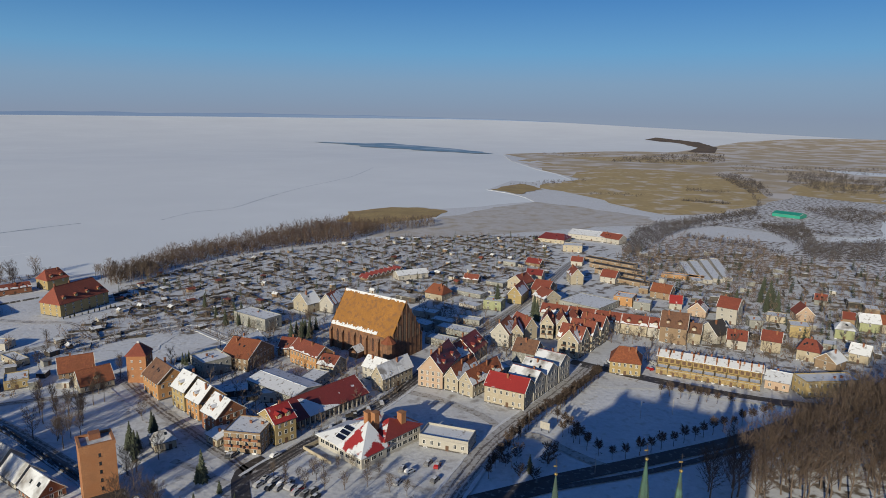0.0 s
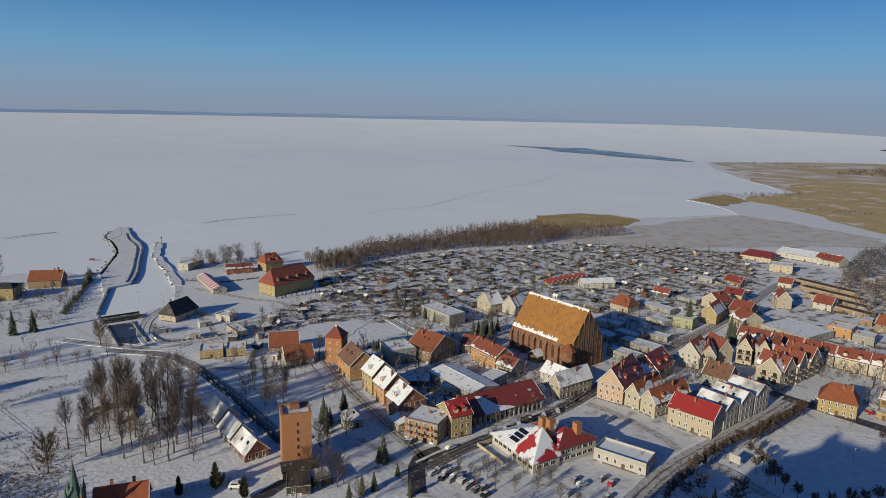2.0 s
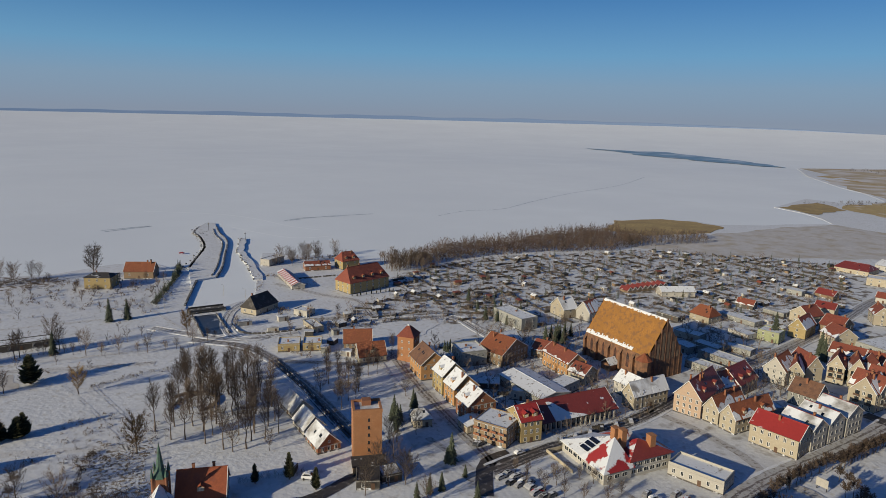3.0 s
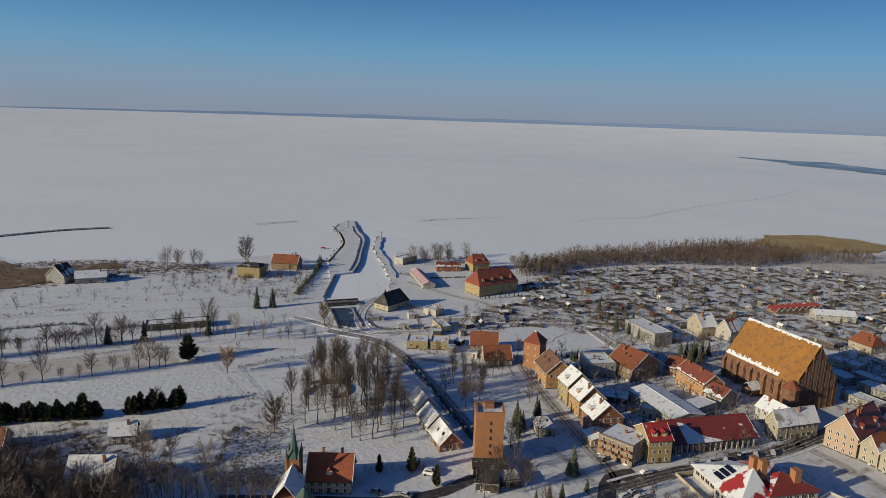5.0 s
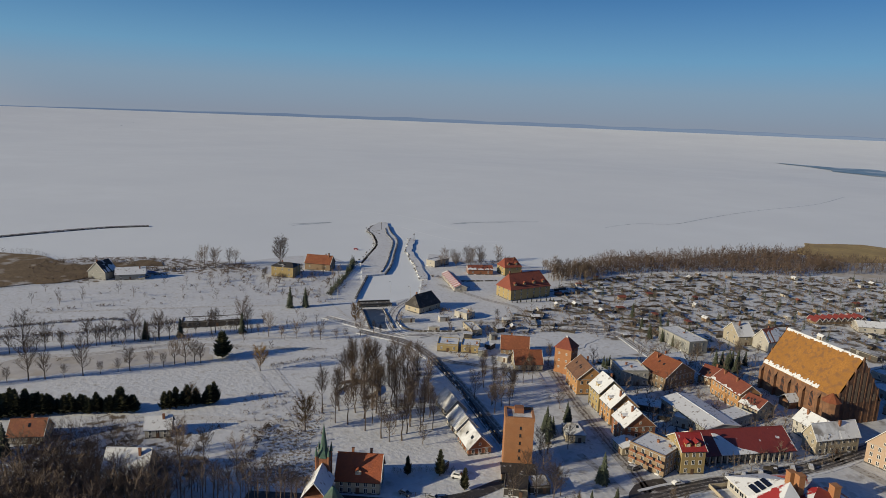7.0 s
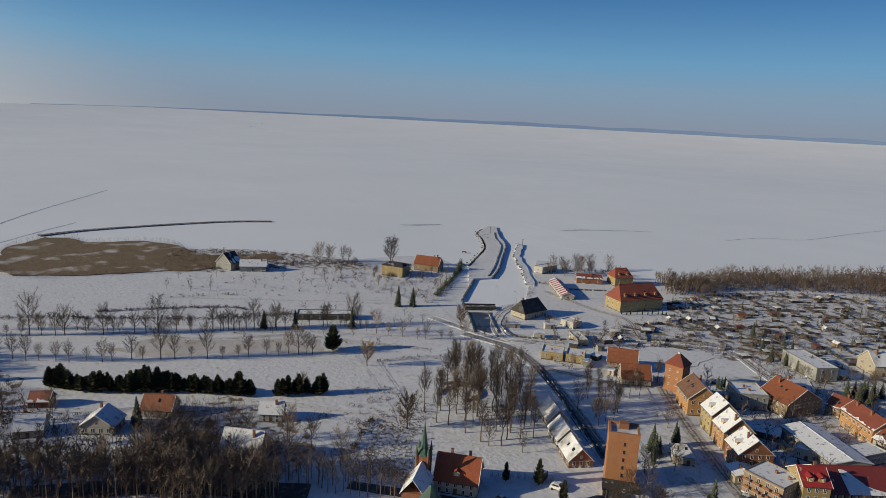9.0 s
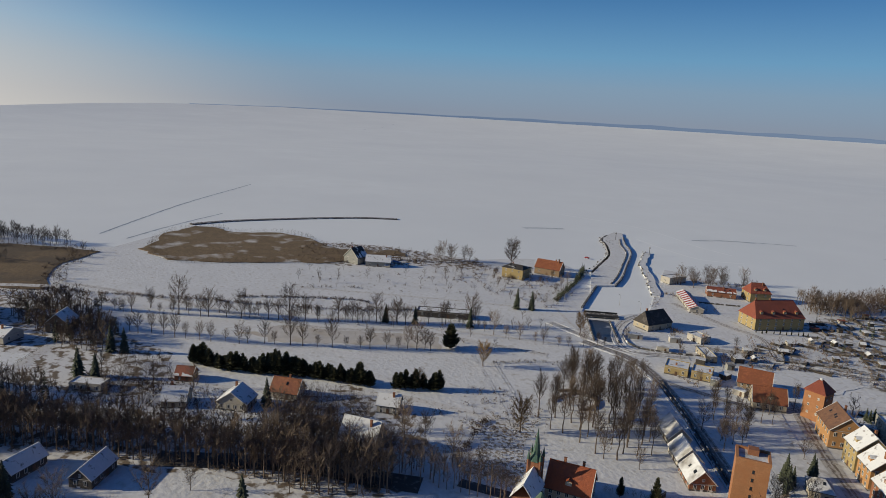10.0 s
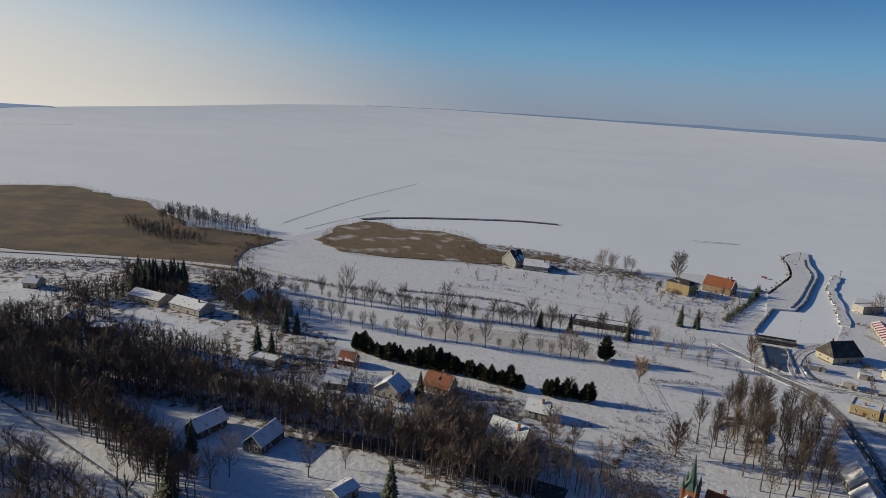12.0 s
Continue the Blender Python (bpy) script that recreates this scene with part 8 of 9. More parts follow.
for (x, y), h in ((BEACON[0], 7.0), (BEACON_B[0], 6.0)):
    ob = tagged(new("beacon"), "slim harbour beacon mast on the mole", "beacon")
    ob.matrix_basis = pose(x, y, 0.8)
    for nm, a, b, r0 in (("mast", 0, h, 0.22), ("gallery", h, h + 0.3, 0.9), ("lamp", h + 0.3, h + 1.2, 0.4)):
        vs, fs = [], []
        tube(vs, fs, (0, 0, a), (0, 0, b), r0, r0, 8)
        fs.append(tuple(range(8, 16)))
        link(nm, raw(nm, vs, fs, M["metal" if nm != "lamp" else "white"]), ob)
(bx, by), (cx, cy) = BRIDGE
ob = tagged(new("bridge"), "low grey road bridge over the harbour stream", "bridge")
ob.matrix_basis = pose((bx + cx) / 2, (by + cy) / 2, 0, 0, 0, math.degrees(math.atan2(cy - by, cx - bx)))
BL = math.hypot(cx - bx, cy - by)
for nm, x0, y0, z0, x1, y1, z1, m in (("deck", -BL / 2, -4, 0.9, BL / 2, 4, 1.4, "stone"), ("railing", -BL / 2, -4.1, 1.4, BL / 2, -3.9, 2.4, "metal"), ("railing", -BL / 2, 3.9, 1.4, BL / 2, 4.1, 2.4, "metal"), ("abutment", -BL / 2, -4, 0, -BL / 2 + 3, 4, 0.9, "stone"), ("abutment", BL / 2 - 3, -4, 0, BL / 2, 4, 0.9, "stone")):
    bm = bmesh.new()
    cuboid(bm, x0, y0, z0, x1, y1, z1)
    part(nm, bm, M[m], ob)
ribbon("canal_mouth", SLUICE, 13, 0.05, M["canal"], "dark frozen stream below the bridge", "canal")
for k, edge in enumerate(([(-196.0, 253.9), (-168.0, 235.3), (-145.6, 219), (-124.6, 204.1), (-111.6, 195.3)], [(-193.2, 249.9), (-165.2, 231.3), (-142.8, 215), (-121.8, 200.1), (-108.8, 191.3)])):
    ribbon("canal_wall", edge, 0.5, 0.75, M["stone"], "low dark stone wall of the mill stream", "wall", thick=0.9)
for off in (-6.9, 6.9):
    ribbon("canal_wall", [(SLUICE[0][0] + 0.61 * off, SLUICE[0][1] + 0.79 * off), (SLUICE[1][0] + 0.61 * off, SLUICE[1][1] + 0.79 * off)], 0.7, 0.8, M["stone"], "dark stone wall of the stream below the bridge", "wall", thick=0.9)
for run in ([(-293.3, -102.3), (-269.5, -83.7), (-259.7, -75.5), (-235.3, -57.3), (-207.4, -36.2), (-194.1, -26.5), (-181.7, -18.3)], [(-265.3, -93.4), (-246.0, -77.1), (-231.5, -66.5), (-206.1, -46.3), (-188.7, -32.6)]):
    ribbon("boundary_wall", run, 0.3, 0.7, M["stone"], "low dark boundary wall across a snowy slope", "wall", thick=1.1)
ribbon("quay_wall", QUAY, 1.2, 0.9, M["stone"], "dark sheet-pile quay wall in snow", "quay", thick=2.2)
# The headland glows too, for the haze over it.
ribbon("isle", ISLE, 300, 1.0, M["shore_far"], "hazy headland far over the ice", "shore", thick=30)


BOATS = [(-462.2, 221.4), (-456.0, 223.0), (-456.7, 229.0), (-448.4, 230.3), (-449.1, 236.3), (-472.8, 222.7), (-454.5, 245.1), (-468.2, 236.6)]
def covered_boat(x, y, turn, L, material):
    """A small boat on trestles under a taut cover."""
    ob = tagged(new("boat"), "small boat laid up under a blue tarpaulin on snow", "boat", "laid-up boats")
    ob.matrix_basis = pose(x, y, 0, 0, 0, turn)
    bm = bmesh.new()
    rings = []
    for f, w, k in ((-0.5, 0.75, 0.9), (-0.2, 1.0, 1.0), (0.2, 0.95, 1.0), (0.5, 0.06, 1.2)):
        rings.append([bm.verts.new((f * L, q * w * 1.3, z * k)) for q, z in ((-1, 1.5), (-0.55, 0.55), (0.55, 0.55), (1, 1.5))])
    for p, q in zip(rings, rings[1:]):
        for i in range(3):
            bm.faces.new((p[i], p[i + 1], q[i + 1], q[i]))
    bm.faces.new(rings[0])
    part("hull", bm, M["white"], ob, "pale hull")
    bm = bmesh.new()
    for s in (-1, 1):
        slab(bm, ((-L * 0.52, s * 1.15, 1.45), (L * 0.25, s * 1.35, 1.5), (L * 0.45, 0, 2.2), (-L * 0.52, 0, 2.7)), 0.06)
    part("cover", bm, M[material], ob, "blue tarpaulin with snow")
    for u in (-0.28, 0.22):
        bm = bmesh.new()
        cuboid(bm, u * L - 0.15, -0.9, -0.05, u * L + 0.15, 0.9, 0.6)
        part("trestle", bm, M["shed"], ob)
    return ob


M["tarp"] = mat("blue_tarpaulin", (0.03, 0.07, 0.19), 0.6, 1.0, 0.2, 0.2, SNOW, 0.12, 0.05, 0.6)
for i, (x, y) in enumerate(BOATS):
    covered_boat(x, y, 30 + 25 * (i % 3), 7.0 + (i % 4), "tarp")

# ---- trees ----
rnd = random.Random(3)
TALL = [tree_thing("park_tree", bare_tree(s, 18, 0.21, 20, 270, 0.42, 1.15, 0.75, (1, -1), 0.95), M["bark"], M["twig"], "tall bare park tree with upright twigs on snow", "tree", "park trees") for s in range(4)]
ROUND = [tree_thing("avenue_tree", bare_tree(s + 10, 11, 0.34, 20, 230, 0.26, 0.8, 1.35, (1, -1), 1.2), M["bark"], M["twig"], "bare round-crowned tree standing on snow", "tree", "avenue trees") for s in range(4)]
POLL = [tree_thing("pollard_tree", bare_tree(s + 20, 6.4, 0.24, 24, 380, 0.50, 0.45, 3.0, (1,), 1.2), M["bark"], M["twig_red"], "small pollarded lime tree with a bushy bare crown", "tree", "pollard limes") for s in range(3)]
BIG = [tree_thing("large_tree", bare_tree(s + 30, 17, 0.38, 24, 300, 0.22, 0.75, 1.0, (1, -1)), M["bark"], M["twig"], "large spreading bare tree on snowy ground", "tree", "large trees") for s in range(3)]
RUSSET = [tree_thing("hillside_tree", bare_tree(s + 35, 17, 0.38, 26, 300, 0.3, 0.9, 1.0, (1,)), M["bark"], M["twig_red"], "bare russet-twigged tree on the hillside", "tree", "hillside trees") for s in range(3)]
FIR = [tree_thing("fir_tree", fir_tree(s + 40, 12, 0.24, 24, 0.35, 11), M["bark"], M["needle"], "dark green spruce on snowy ground", "tree", "spruces") for s in range(3)]
THU = [tree_thing("thuja_tree", fir_tree(s + 50, 10.5, 0.15, 26, -0.9, 10, 0.55), M["bark"], M["thuja"], "dark columnar thuja in a dense row", "tree", "thuja row") for s in range(3)]
MOUND = [tree_thing("weeping_shrub", bare_tree(s + 130, 4.6, 0.58, 24, 440, 0.12, 0.5, 6.0, (1,)), M["bark"], M["twig_red"], "low rounded weeping shrub with dense brown twigs", "shrub", "weeping shrubs") for s in range(2)]
ALL = MOUND + TALL + ROUND + POLL + BIG + RUSSET + FIR + THU
used = set()


def plant(kinds, x, y, size=1.0, z=0.0, tall=1.0):
    """A tree of one of the kinds; the first planting of each moves the original."""
    ob = rnd.choice(kinds)
    m = pose(x, y, z, 0, 0, rnd.uniform(0, 360))
    s = size * rnd.uniform(0.82, 1.18)
    if ob not in used:
        used.add(ob)
        t = ob
        t.matrix_basis = m
    else:
        t = copy_thing(ob, m)
    t.scale = (s, s, s * tall * rnd.uniform(0.92, 1.1))
    return t


def line_of(pts, n, wobble=0.8):
    """n places along a line."""
    ln = spline(pts, 1.0)
    for i in range(n):
        p = ln[int((i + 0.5) / n * (len(ln) - 1))]
        yield p.x + rnd.uniform(-wobble, wobble), p.y + rnd.uniform(-wobble, wobble)


for x, y in spots(PARK, 54, 4.6, 1):
    plant(TALL, x, y)
for x, y in spots(PARK_2, 16, 4.0, 2):
    plant(TALL, x, y, 0.7)
for pts, n, kind, s in ((ROW_A, 30, ROUND, 1.0), (ROW_B, 44, ROUND, 1.1), (ROW_E, 24, ROUND, 0.9), (ROW_D, 12, ROUND, 0.75)):
    for x, y in line_of(pts, n, 1.6):
        if rnd.random() < 0.93:
            plant(kind if rnd.random() < 0.75 else BIG, x, y, s * rnd.uniform(0.6, 1.1))
for pts, n in ((THUJA_A, 50), (THUJA_B, 9), (THUJA_C, 9)):
    for x, y in line_of(pts, n, 0.7):
        t = plant(THU, x, y, 1.0)
        w = rnd.uniform(1.5, 2.2)
        t.scale = (t.scale.x * w, t.scale.y * w, t.scale.z * rnd.uniform(0.6, 1.0))
plant(THU, *FIRS[0], 1.15).scale = (3.3, 3.3, 1.3)
for k, (x, y) in enumerate(SPRUCES):
    plant(FIR, x, y, 1.4 if k in (2, 4) else 1.05)
for x, y in SPRUCES_TOWN:
    plant(FIR, x, y, 0.65)
for x, y in SPRUCES_EAST:
    plant(FIR, x, y, 1.2)
for x, y in SPRUCES_5:
    plant(FIR, x, y, 0.8)
CHURCH_FIRS = [(-82.7, 344.0), (-80.8, 349.0), (-77.3, 344.3), (-76.8, 353.0), (-73.0, 345.2), (-118.6, 366.4), (-116.9, 374.7), (-113.5, 378.9), (-107.5, 371.4), (-110.9, 362.6), (-103.4, 373.3), (-135.8, 379.3), (-121.7, 296.2), (-150.4, 401.3), (-96.9, 365.3)]
for x, y in CHURCH_FIRS:
    plant(FIR, x, y, 0.72)
for x, y in spots(SPRUCE_BLOCK, 44, 2.4, 3):
    plant(FIR, x, y, 1.2)
DENSE = tree_thing("large_tree", bare_tree(99, 17, 0.36, 30, 800, 0.2, 0.8, 1.3, (1,)), M["bark"], M["twig_grey"], "large round-crowned tree on the shore", "tree", "large trees")
DENSE.matrix_basis = pose(*LONE[0], 0)
DENSE.scale = (1.35, 1.35, 1.35)
M["willow"] = mat("willow_twigs", (0.27, 0.175, 0.080), 0.95, 1.0, 0.25, 0.0)
WILLOW = [tree_thing("willow_tree", bare_tree(s + 140, 12, 0.38, 26, 620, 0.2, 0.7, 1.7, (1,), 1.3), M["bark"], M["willow"], "spreading bare willow with golden-brown twigs", "tree", "willows") for s in range(2)]
for (x, y), kind, s in zip(LONE[1:], (WILLOW[:1], WILLOW[1:], WILLOW[1:]), (1.3, 1.2, 1.45)):
    plant(kind, x, y, s)
for x, y, k in ((-195.8, 24.1, 0.75), (-198.7, 36.6, 0.5), (-195.2, -6.3, 0.95), (-200.6, -0.5, 0.8), (-203.0, -27.0, 0.7), (-206.0, -34.0, 0.8), (-183.2, 63.6, 0.6)):
    plant(BIG, x, y, k)
for x, y in HARBOUR_TREES:
    plant(BIG, x, y, 0.85)
    plant(BIG, x + rnd.uniform(-8, 8), y + rnd.uniform(-6, 6), 0.7)
for pts, n in ((SQUARE_HEDGE, 36), (STREET_TREES, 17), (POLLARDS, 20), (POLLARDS_B, 8), (POLLARDS_C, 5)):
    for x, y in line_of(pts, n, 0.4):
        plant(POLL, x, y, 1.0)
for x, y in MOUNDS:
    plant(MOUND, x, y, 1.2)
for x, y in LOT_TREES:
    plant(ROUND, x, y, 0.6)
for x, y in spots(HILL_WOOD, 92, 4.2, 4) + spots(HILL_WOOD_B, 8, 5.0, 5):
    plant(RUSSET, x, y, 1.15)
# Unseen trees, added to shade the lower left of the square.
for x, y in spots([(-45, 120), (5, 128), (18, 150), (-10, 160), (-50, 150)], 22, 5.0, 44):
    plant(BIG, x, y, 0.95)
for x, y in spots(ROW_WOOD, 90, 2.0, 6):
    plant(TALL, x, y, 0.8)
for x, y in spots(CORNER_B, 54, 3.8, 7, (STRIP,)):
    plant(BIG, x, y, 0.8)
for x, y in spots(GARDENS_3, 14, 8.0, 9) + spots(TOWN_TREES, 8, 6.0, 10) + spots(GARDENS_4, 14, 9, 30):
    plant(ROUND, x, y, 0.7)
for x, y in spots(HILL_TOP, 60, 2.8, 71):
    plant(BIG, x, y, 1.0)
for x, y in TOWER_TREES + TOWER_TREES_B:
    plant(BIG, x, y, 0.62)
for x, y in COTTAGE_TREES:
    plant(BIG, x, y, 0.75)
for x, y in TOWER_FIRS:
    plant(FIR, x, y, 0.5)
for x, y in VAN_THUJA:
    t = plant(THU, x, y, 0.8)
    t.scale = (t.scale.x * 1.5, t.scale.y * 1.5, t.scale.z)
for x, y in line_of(STREET_SIDE, 9, 0.8):
    plant(ROUND, x, y, 0.5)
for ob in ALL:
    if ob not in used:
        plant([ob], -300 - 9 * ALL.index(ob), -150)

WOODS = [both(bare_tree(s + 60, 13, 0.27, 12, 90, 0.36, 0.9, 1.5, (1,), 0.9, 1.0, True)) for s in range(5)]
FARW = [both(bare_tree(s + 65, 13, 0.27, 6, 96, 0.34, 0.9, 1.9, (), 0.9, 1.4, True)) for s in range(5)]
FINE = [both(bare_tree(s + 165, 13, 0.30, 5, 80, 0.25, 1.0, 1.15, (), 0.8, 1.3, True)) for s in range(5)]
M["alder"] = mat("alder_twigs", (0.125, 0.085, 0.062), 0.95, 1.0, 0.25, 0.0)
SHRUB = [both(bare_tree(s + 70, 3.2, 0.45, 5, 25, 0.1, 0.8, 2.5, (1,), 0.6, 1.3, True)) for s in range(4)]
FRUIT = [both(bare_tree(s + 80, 5.0, 0.38, 6, 44, 0.25, 0.7, 3.4, (1,), 1.2, 1.3, True)) for s in range(4)]
SMALLFIR = [fir_tree(s + 90, 6.5, 0.2, 10, 0.3, 7)[1] for s in range(3)]
def clump(seed, n, size, w, h):
    """A far tree crown: ragged tetrahedra heaped into a low mass."""
    r = random.Random(seed)
    vs, fs = [], []
    for _ in range(n):
        c = np.array((r.gauss(0, w), r.gauss(0, w), abs(r.gauss(0.5, 0.3)) * h))
        k = len(vs)
        vs += [c + np.array((r.uniform(-1, 1), r.uniform(-1, 1), r.uniform(-1, 1.4))) * size for _ in range(4)]
        fs += [(k, k + 1, k + 2), (k, k + 2, k + 3), (k, k + 3, k + 1), (k + 1, k + 3, k + 2)]
    return vs, fs


CLUMP = [clump(s + 200, 26, 0.75, 1.9, 8.0) for s in range(5)]
BRUSH = [clump(s + 300, 20, 0.30, 0.60, 1.5) for s in range(6)]
TUFT = [both(bare_tree(s + 95, 1.6, 0.5, 3, 14, 0.05, 0.9, 3.0, (), 0.4, 1.6, True)) for s in range(4)]
wood("shore_wood", FINE + CLUMP[:4], spots(COAST_WOOD, 1150, 2.5, 11), M["alder"], "brown strip of bare alder wood on the shore", "wood", 1, (0.7, 0.98))
wood("shore_scrub", FARW, spots(SCRUB, 260, 3.5, 12), M["twig"], "bare brown scrub behind the reeds", "scrub", 2, (0.4, 0.8))
wood("tree_band", WOODS[:2] + FARW[:3], spots(BAND, 640, 2.0, 13), M["twig"], "dense dark band of bare trees along a road", "wood", 3, (0.95, 1.3))
wood("band_brush", BRUSH, spots(BAND, 380, 1.8, 34), M["twig"], "dark undergrowth below the trees", "bush", 33, (0.7, 1.4))
wood("band_upper", FARW, spots(BAND_UP, 240, 2.6, 72), M["twig"], "bare trees at the upper edge of the tree band", "wood", 56, (0.85, 1.2))
wood("yard_wood", FARW, spots(MID_WOOD, 330, 2.4, 14), M["twig"], "dark bare trees round a farmyard", "wood", 4, (0.6, 1.05))
wood("yard_firs", SMALLFIR, spots(MID_WOOD, 24, 6.0, 15), M["needle"], "dark firs between bare trees", "wood", 5, (1.0, 1.8))
wood("farm_wood", FARW, spots(WEST_A, 210, 2.4, 50) + spots(WEST_B, 190, 2.4, 51) + spots(WEST_C, 170, 2.4, 52), M["twig"], "dark bare trees between farm houses", "wood", 44, (0.55, 1.0))
wood("farm_firs", SMALLFIR, spots(WEST_A, 26, 4.0, 53) + spots(WEST_B, 24, 4.0, 54) + spots(WEST_C, 16, 4.0, 55), M["needle"], "dark firs between farm houses", "trees", 45, (0.9, 1.9))
wood("farm_bushes", BRUSH + SHRUB[:2], spots(WEST_A, 90, 2.5, 56) + spots(WEST_B, 90, 2.5, 57) + spots(WEST_C, 80, 2.5, 58) + spots(WEST_D, 170, 2.0, 59), M["twig"], "brown bushes between farm houses", "bush", 46, (0.9, 2.0))
wood("brown_bushes", SHRUB, spots(BUSHES_WEST, 170, 1.5, 16) + spots(BUSHES_YARD, 230, 1.7, 17), M["twig_red"], "dense russet bushes in snow", "bush", 6, (1.0, 2.2))
wood("thicket", SHRUB, spots(THICKET, 250, 1.7, 36), M["twig"], "dark thicket of bare bushes in snow", "bush", 35, (0.9, 1.8))
wood("shore_bushes", BRUSH + SHRUB, spots(SHORE_BUSH, 260, 2.5, 37) + spots(GARDENS_4, 160, 4.0, 38), M["twig"], "dark bushes along the shore gardens", "bush", 36, (0.7, 1.7))
wood("lane_wood", WOODS, [p for _ in range(2) for p in line_of([(-279.5, -82.7), (-254.1, -61.4), (-233.9, -43.0), (-216.5, -30.0), (-196.0, -18.0)], 34, 3.5)], M["twig"], "row of tall bare trees above the snowy lane", "wood", 77, (1.25, 1.7))
wood("lower_band", WOODS, spots(LOWER_BAND, 120, 2.4, 39), M["twig"], "bare trees along the lower road", "wood", 37, (0.75, 1.15))
wood("town_trees", FRUIT, spots(TOWN_A, 80, 6.0, 41, (LAWN,)) + spots(TOWN_B, 70, 6.0, 42) + spots(TOWN_C, 60, 6.0, 43), M["twig"], "bare trees in yards between houses", "trees", 38, (0.8, 1.9))
wood("town_bushes", BRUSH + SHRUB[:2], spots(TOWN_A, 150, 3.0, 45, (LAWN,)) + spots(TOWN_B, 130, 3.0, 46) + spots(TOWN_C, 160, 3.0, 47), M["twig"], "dark bushes in yards between houses", "bush", 39, (0.6, 1.4))
# Wood mostly below the view, added for the shade it throws.
wood("slope_trees", FARW, spots(SLOPE_W, 90, 5.0, 60), M["twig"], "mostly unseen bare wood added to shade the slope", "wood", 49, (1.2, 1.6))
wood("yard_hedge", SHRUB, [p for _ in range(2) for p in line_of(YARD_HEDGE, 34, 0.8)], M["needle"], "dark clipped hedge in a shaded yard", "hedge", 55, (0.5, 0.8))
wood("cottage_brush", BRUSH + SHRUB, spots(COTTAGE_BRUSH, 330, 2.2, 80), M["twig_red"], "dense brown brushwood round the cottages", "bush", 59, (0.7, 1.5))
wood("cottage_saplings", FRUIT + FARW[:1], spots(COTTAGE_BRUSH, 70, 5.0, 81), M["twig"], "bare young trees round the cottages", "trees", 60, (0.6, 1.1))
wood("park_shrubs", BRUSH + SHRUB[:3], spots(PARK_EDGE, 80, 5.0, 61) + spots(PARK_MID, 60, 5.0, 62) + spots(PARK_LOW, 190, 2.2, 63) + list(line_of(SHRUBLINE, 26, 2.0)), M["twig"], "bare brown shrubs scattered over the park snow", "bush", 50, (0.35, 1.1))
wood("park_saplings", FRUIT, spots(PARK_EDGE, 26, 9.0, 64) + spots(PARK_MID, 30, 9.0, 65), M["twig"], "bare young trees in the park", "trees", 51, (0.7, 1.4))
wood("reed_fringe", BRUSH + SHRUB[:2] + FRUIT[:2], [p for _ in range(5) for p in line_of(REED_FRINGE, 40, 9.0)] + [p for _ in range(3) for p in line_of(REED_FRINGE_B, 34, 4.0)], M["twig"], "dark bushes where the reeds meet the land", "bush", 52, (0.7, 1.7))
wood("lane_bushes", BRUSH + SHRUB[:2], list(line_of(LANE_HEDGE, 70, 2.0)) + spots(TOWN_D, 190, 3.0, 66) + spots(TOWN_E, 170, 3.0, 67) + [p for _ in range(3) for p in line_of(TERRACE_BACK, 45, 3.0)], M["twig"], "dark bushes along lanes and yards", "bush", 53, (0.4, 1.0))
wood("town_saplings", FRUIT, spots(TOWN_D, 60, 5.0, 68) + spots(TOWN_E, 60, 5.0, 69) + list(line_of(TERRACE_BACK, 40, 4.0)), M["twig"], "bare trees in town yards", "trees", 54, (0.8, 1.9))
wood("dry_weeds", TUFT, spots(WEEDS, 520, 0.9, 48), M["twig_grey"], "dry weeds sticking out of rough snow", "weeds", 41, (0.5, 1.2))
wood("reed_tufts", TUFT, [p for e in (REED_EDGE, REED_EDGE_B, REED_EDGE_C) for p in line_of(e, 330, 3.0)], M["reed"], "ragged edge of the reed bed", "reed", 42, (1.4, 2.8))
wood("hedge", BRUSH, list(line_of(ROW_C, 260, 2.5)), M["twig"], "long bare hedge along a path", "hedge", 7, (0.5, 1.2))
wood("garden_trees", FRUIT, spots(GARDENS, 480, 5.5, 18) + spots(GARDENS_5, 60, 6.0, 75), M["twig"], "bare fruit trees of the allotments", "trees", 8, (0.5, 1.25))
wood("garden_bushes", BRUSH, spots(GARDENS, 1000, 3.0, 19) + spots(GARDENS_5, 170, 3.0, 76), M["twig"], "dark bare bushes between garden plots", "bush", 9, (0.6, 1.5))
wood("garden_firs", SMALLFIR, spots(GARDENS, 210, 8.0, 20), M["needle"], "small dark firs in the allotments", "trees", 10, (0.5, 1.3))
wood("yard_trees", FRUIT, spots(GARDENS_2, 320, 5.5, 21), M["twig"], "bare trees among houses and gardens", "trees", 11, (0.8, 2.0))
wood("yard_bushes", BRUSH, spots(GARDENS_2, 800, 3.0, 35), M["twig"], "dark bushes among houses and gardens", "bush", 34, (0.6, 1.3))
wood("mid_scrub", CLUMP + FARW[:2], spots(MID_SCRUB, 330, 3.5, 49), M["twig"], "dark bare trees behind the gardens", "trees", 43, (0.4, 0.85))
wood("yard_conifers", SMALLFIR, spots(GARDENS_2, 90, 12.0, 22), M["needle"], "dark conifers among houses", "trees", 12, (0.8, 1.8))
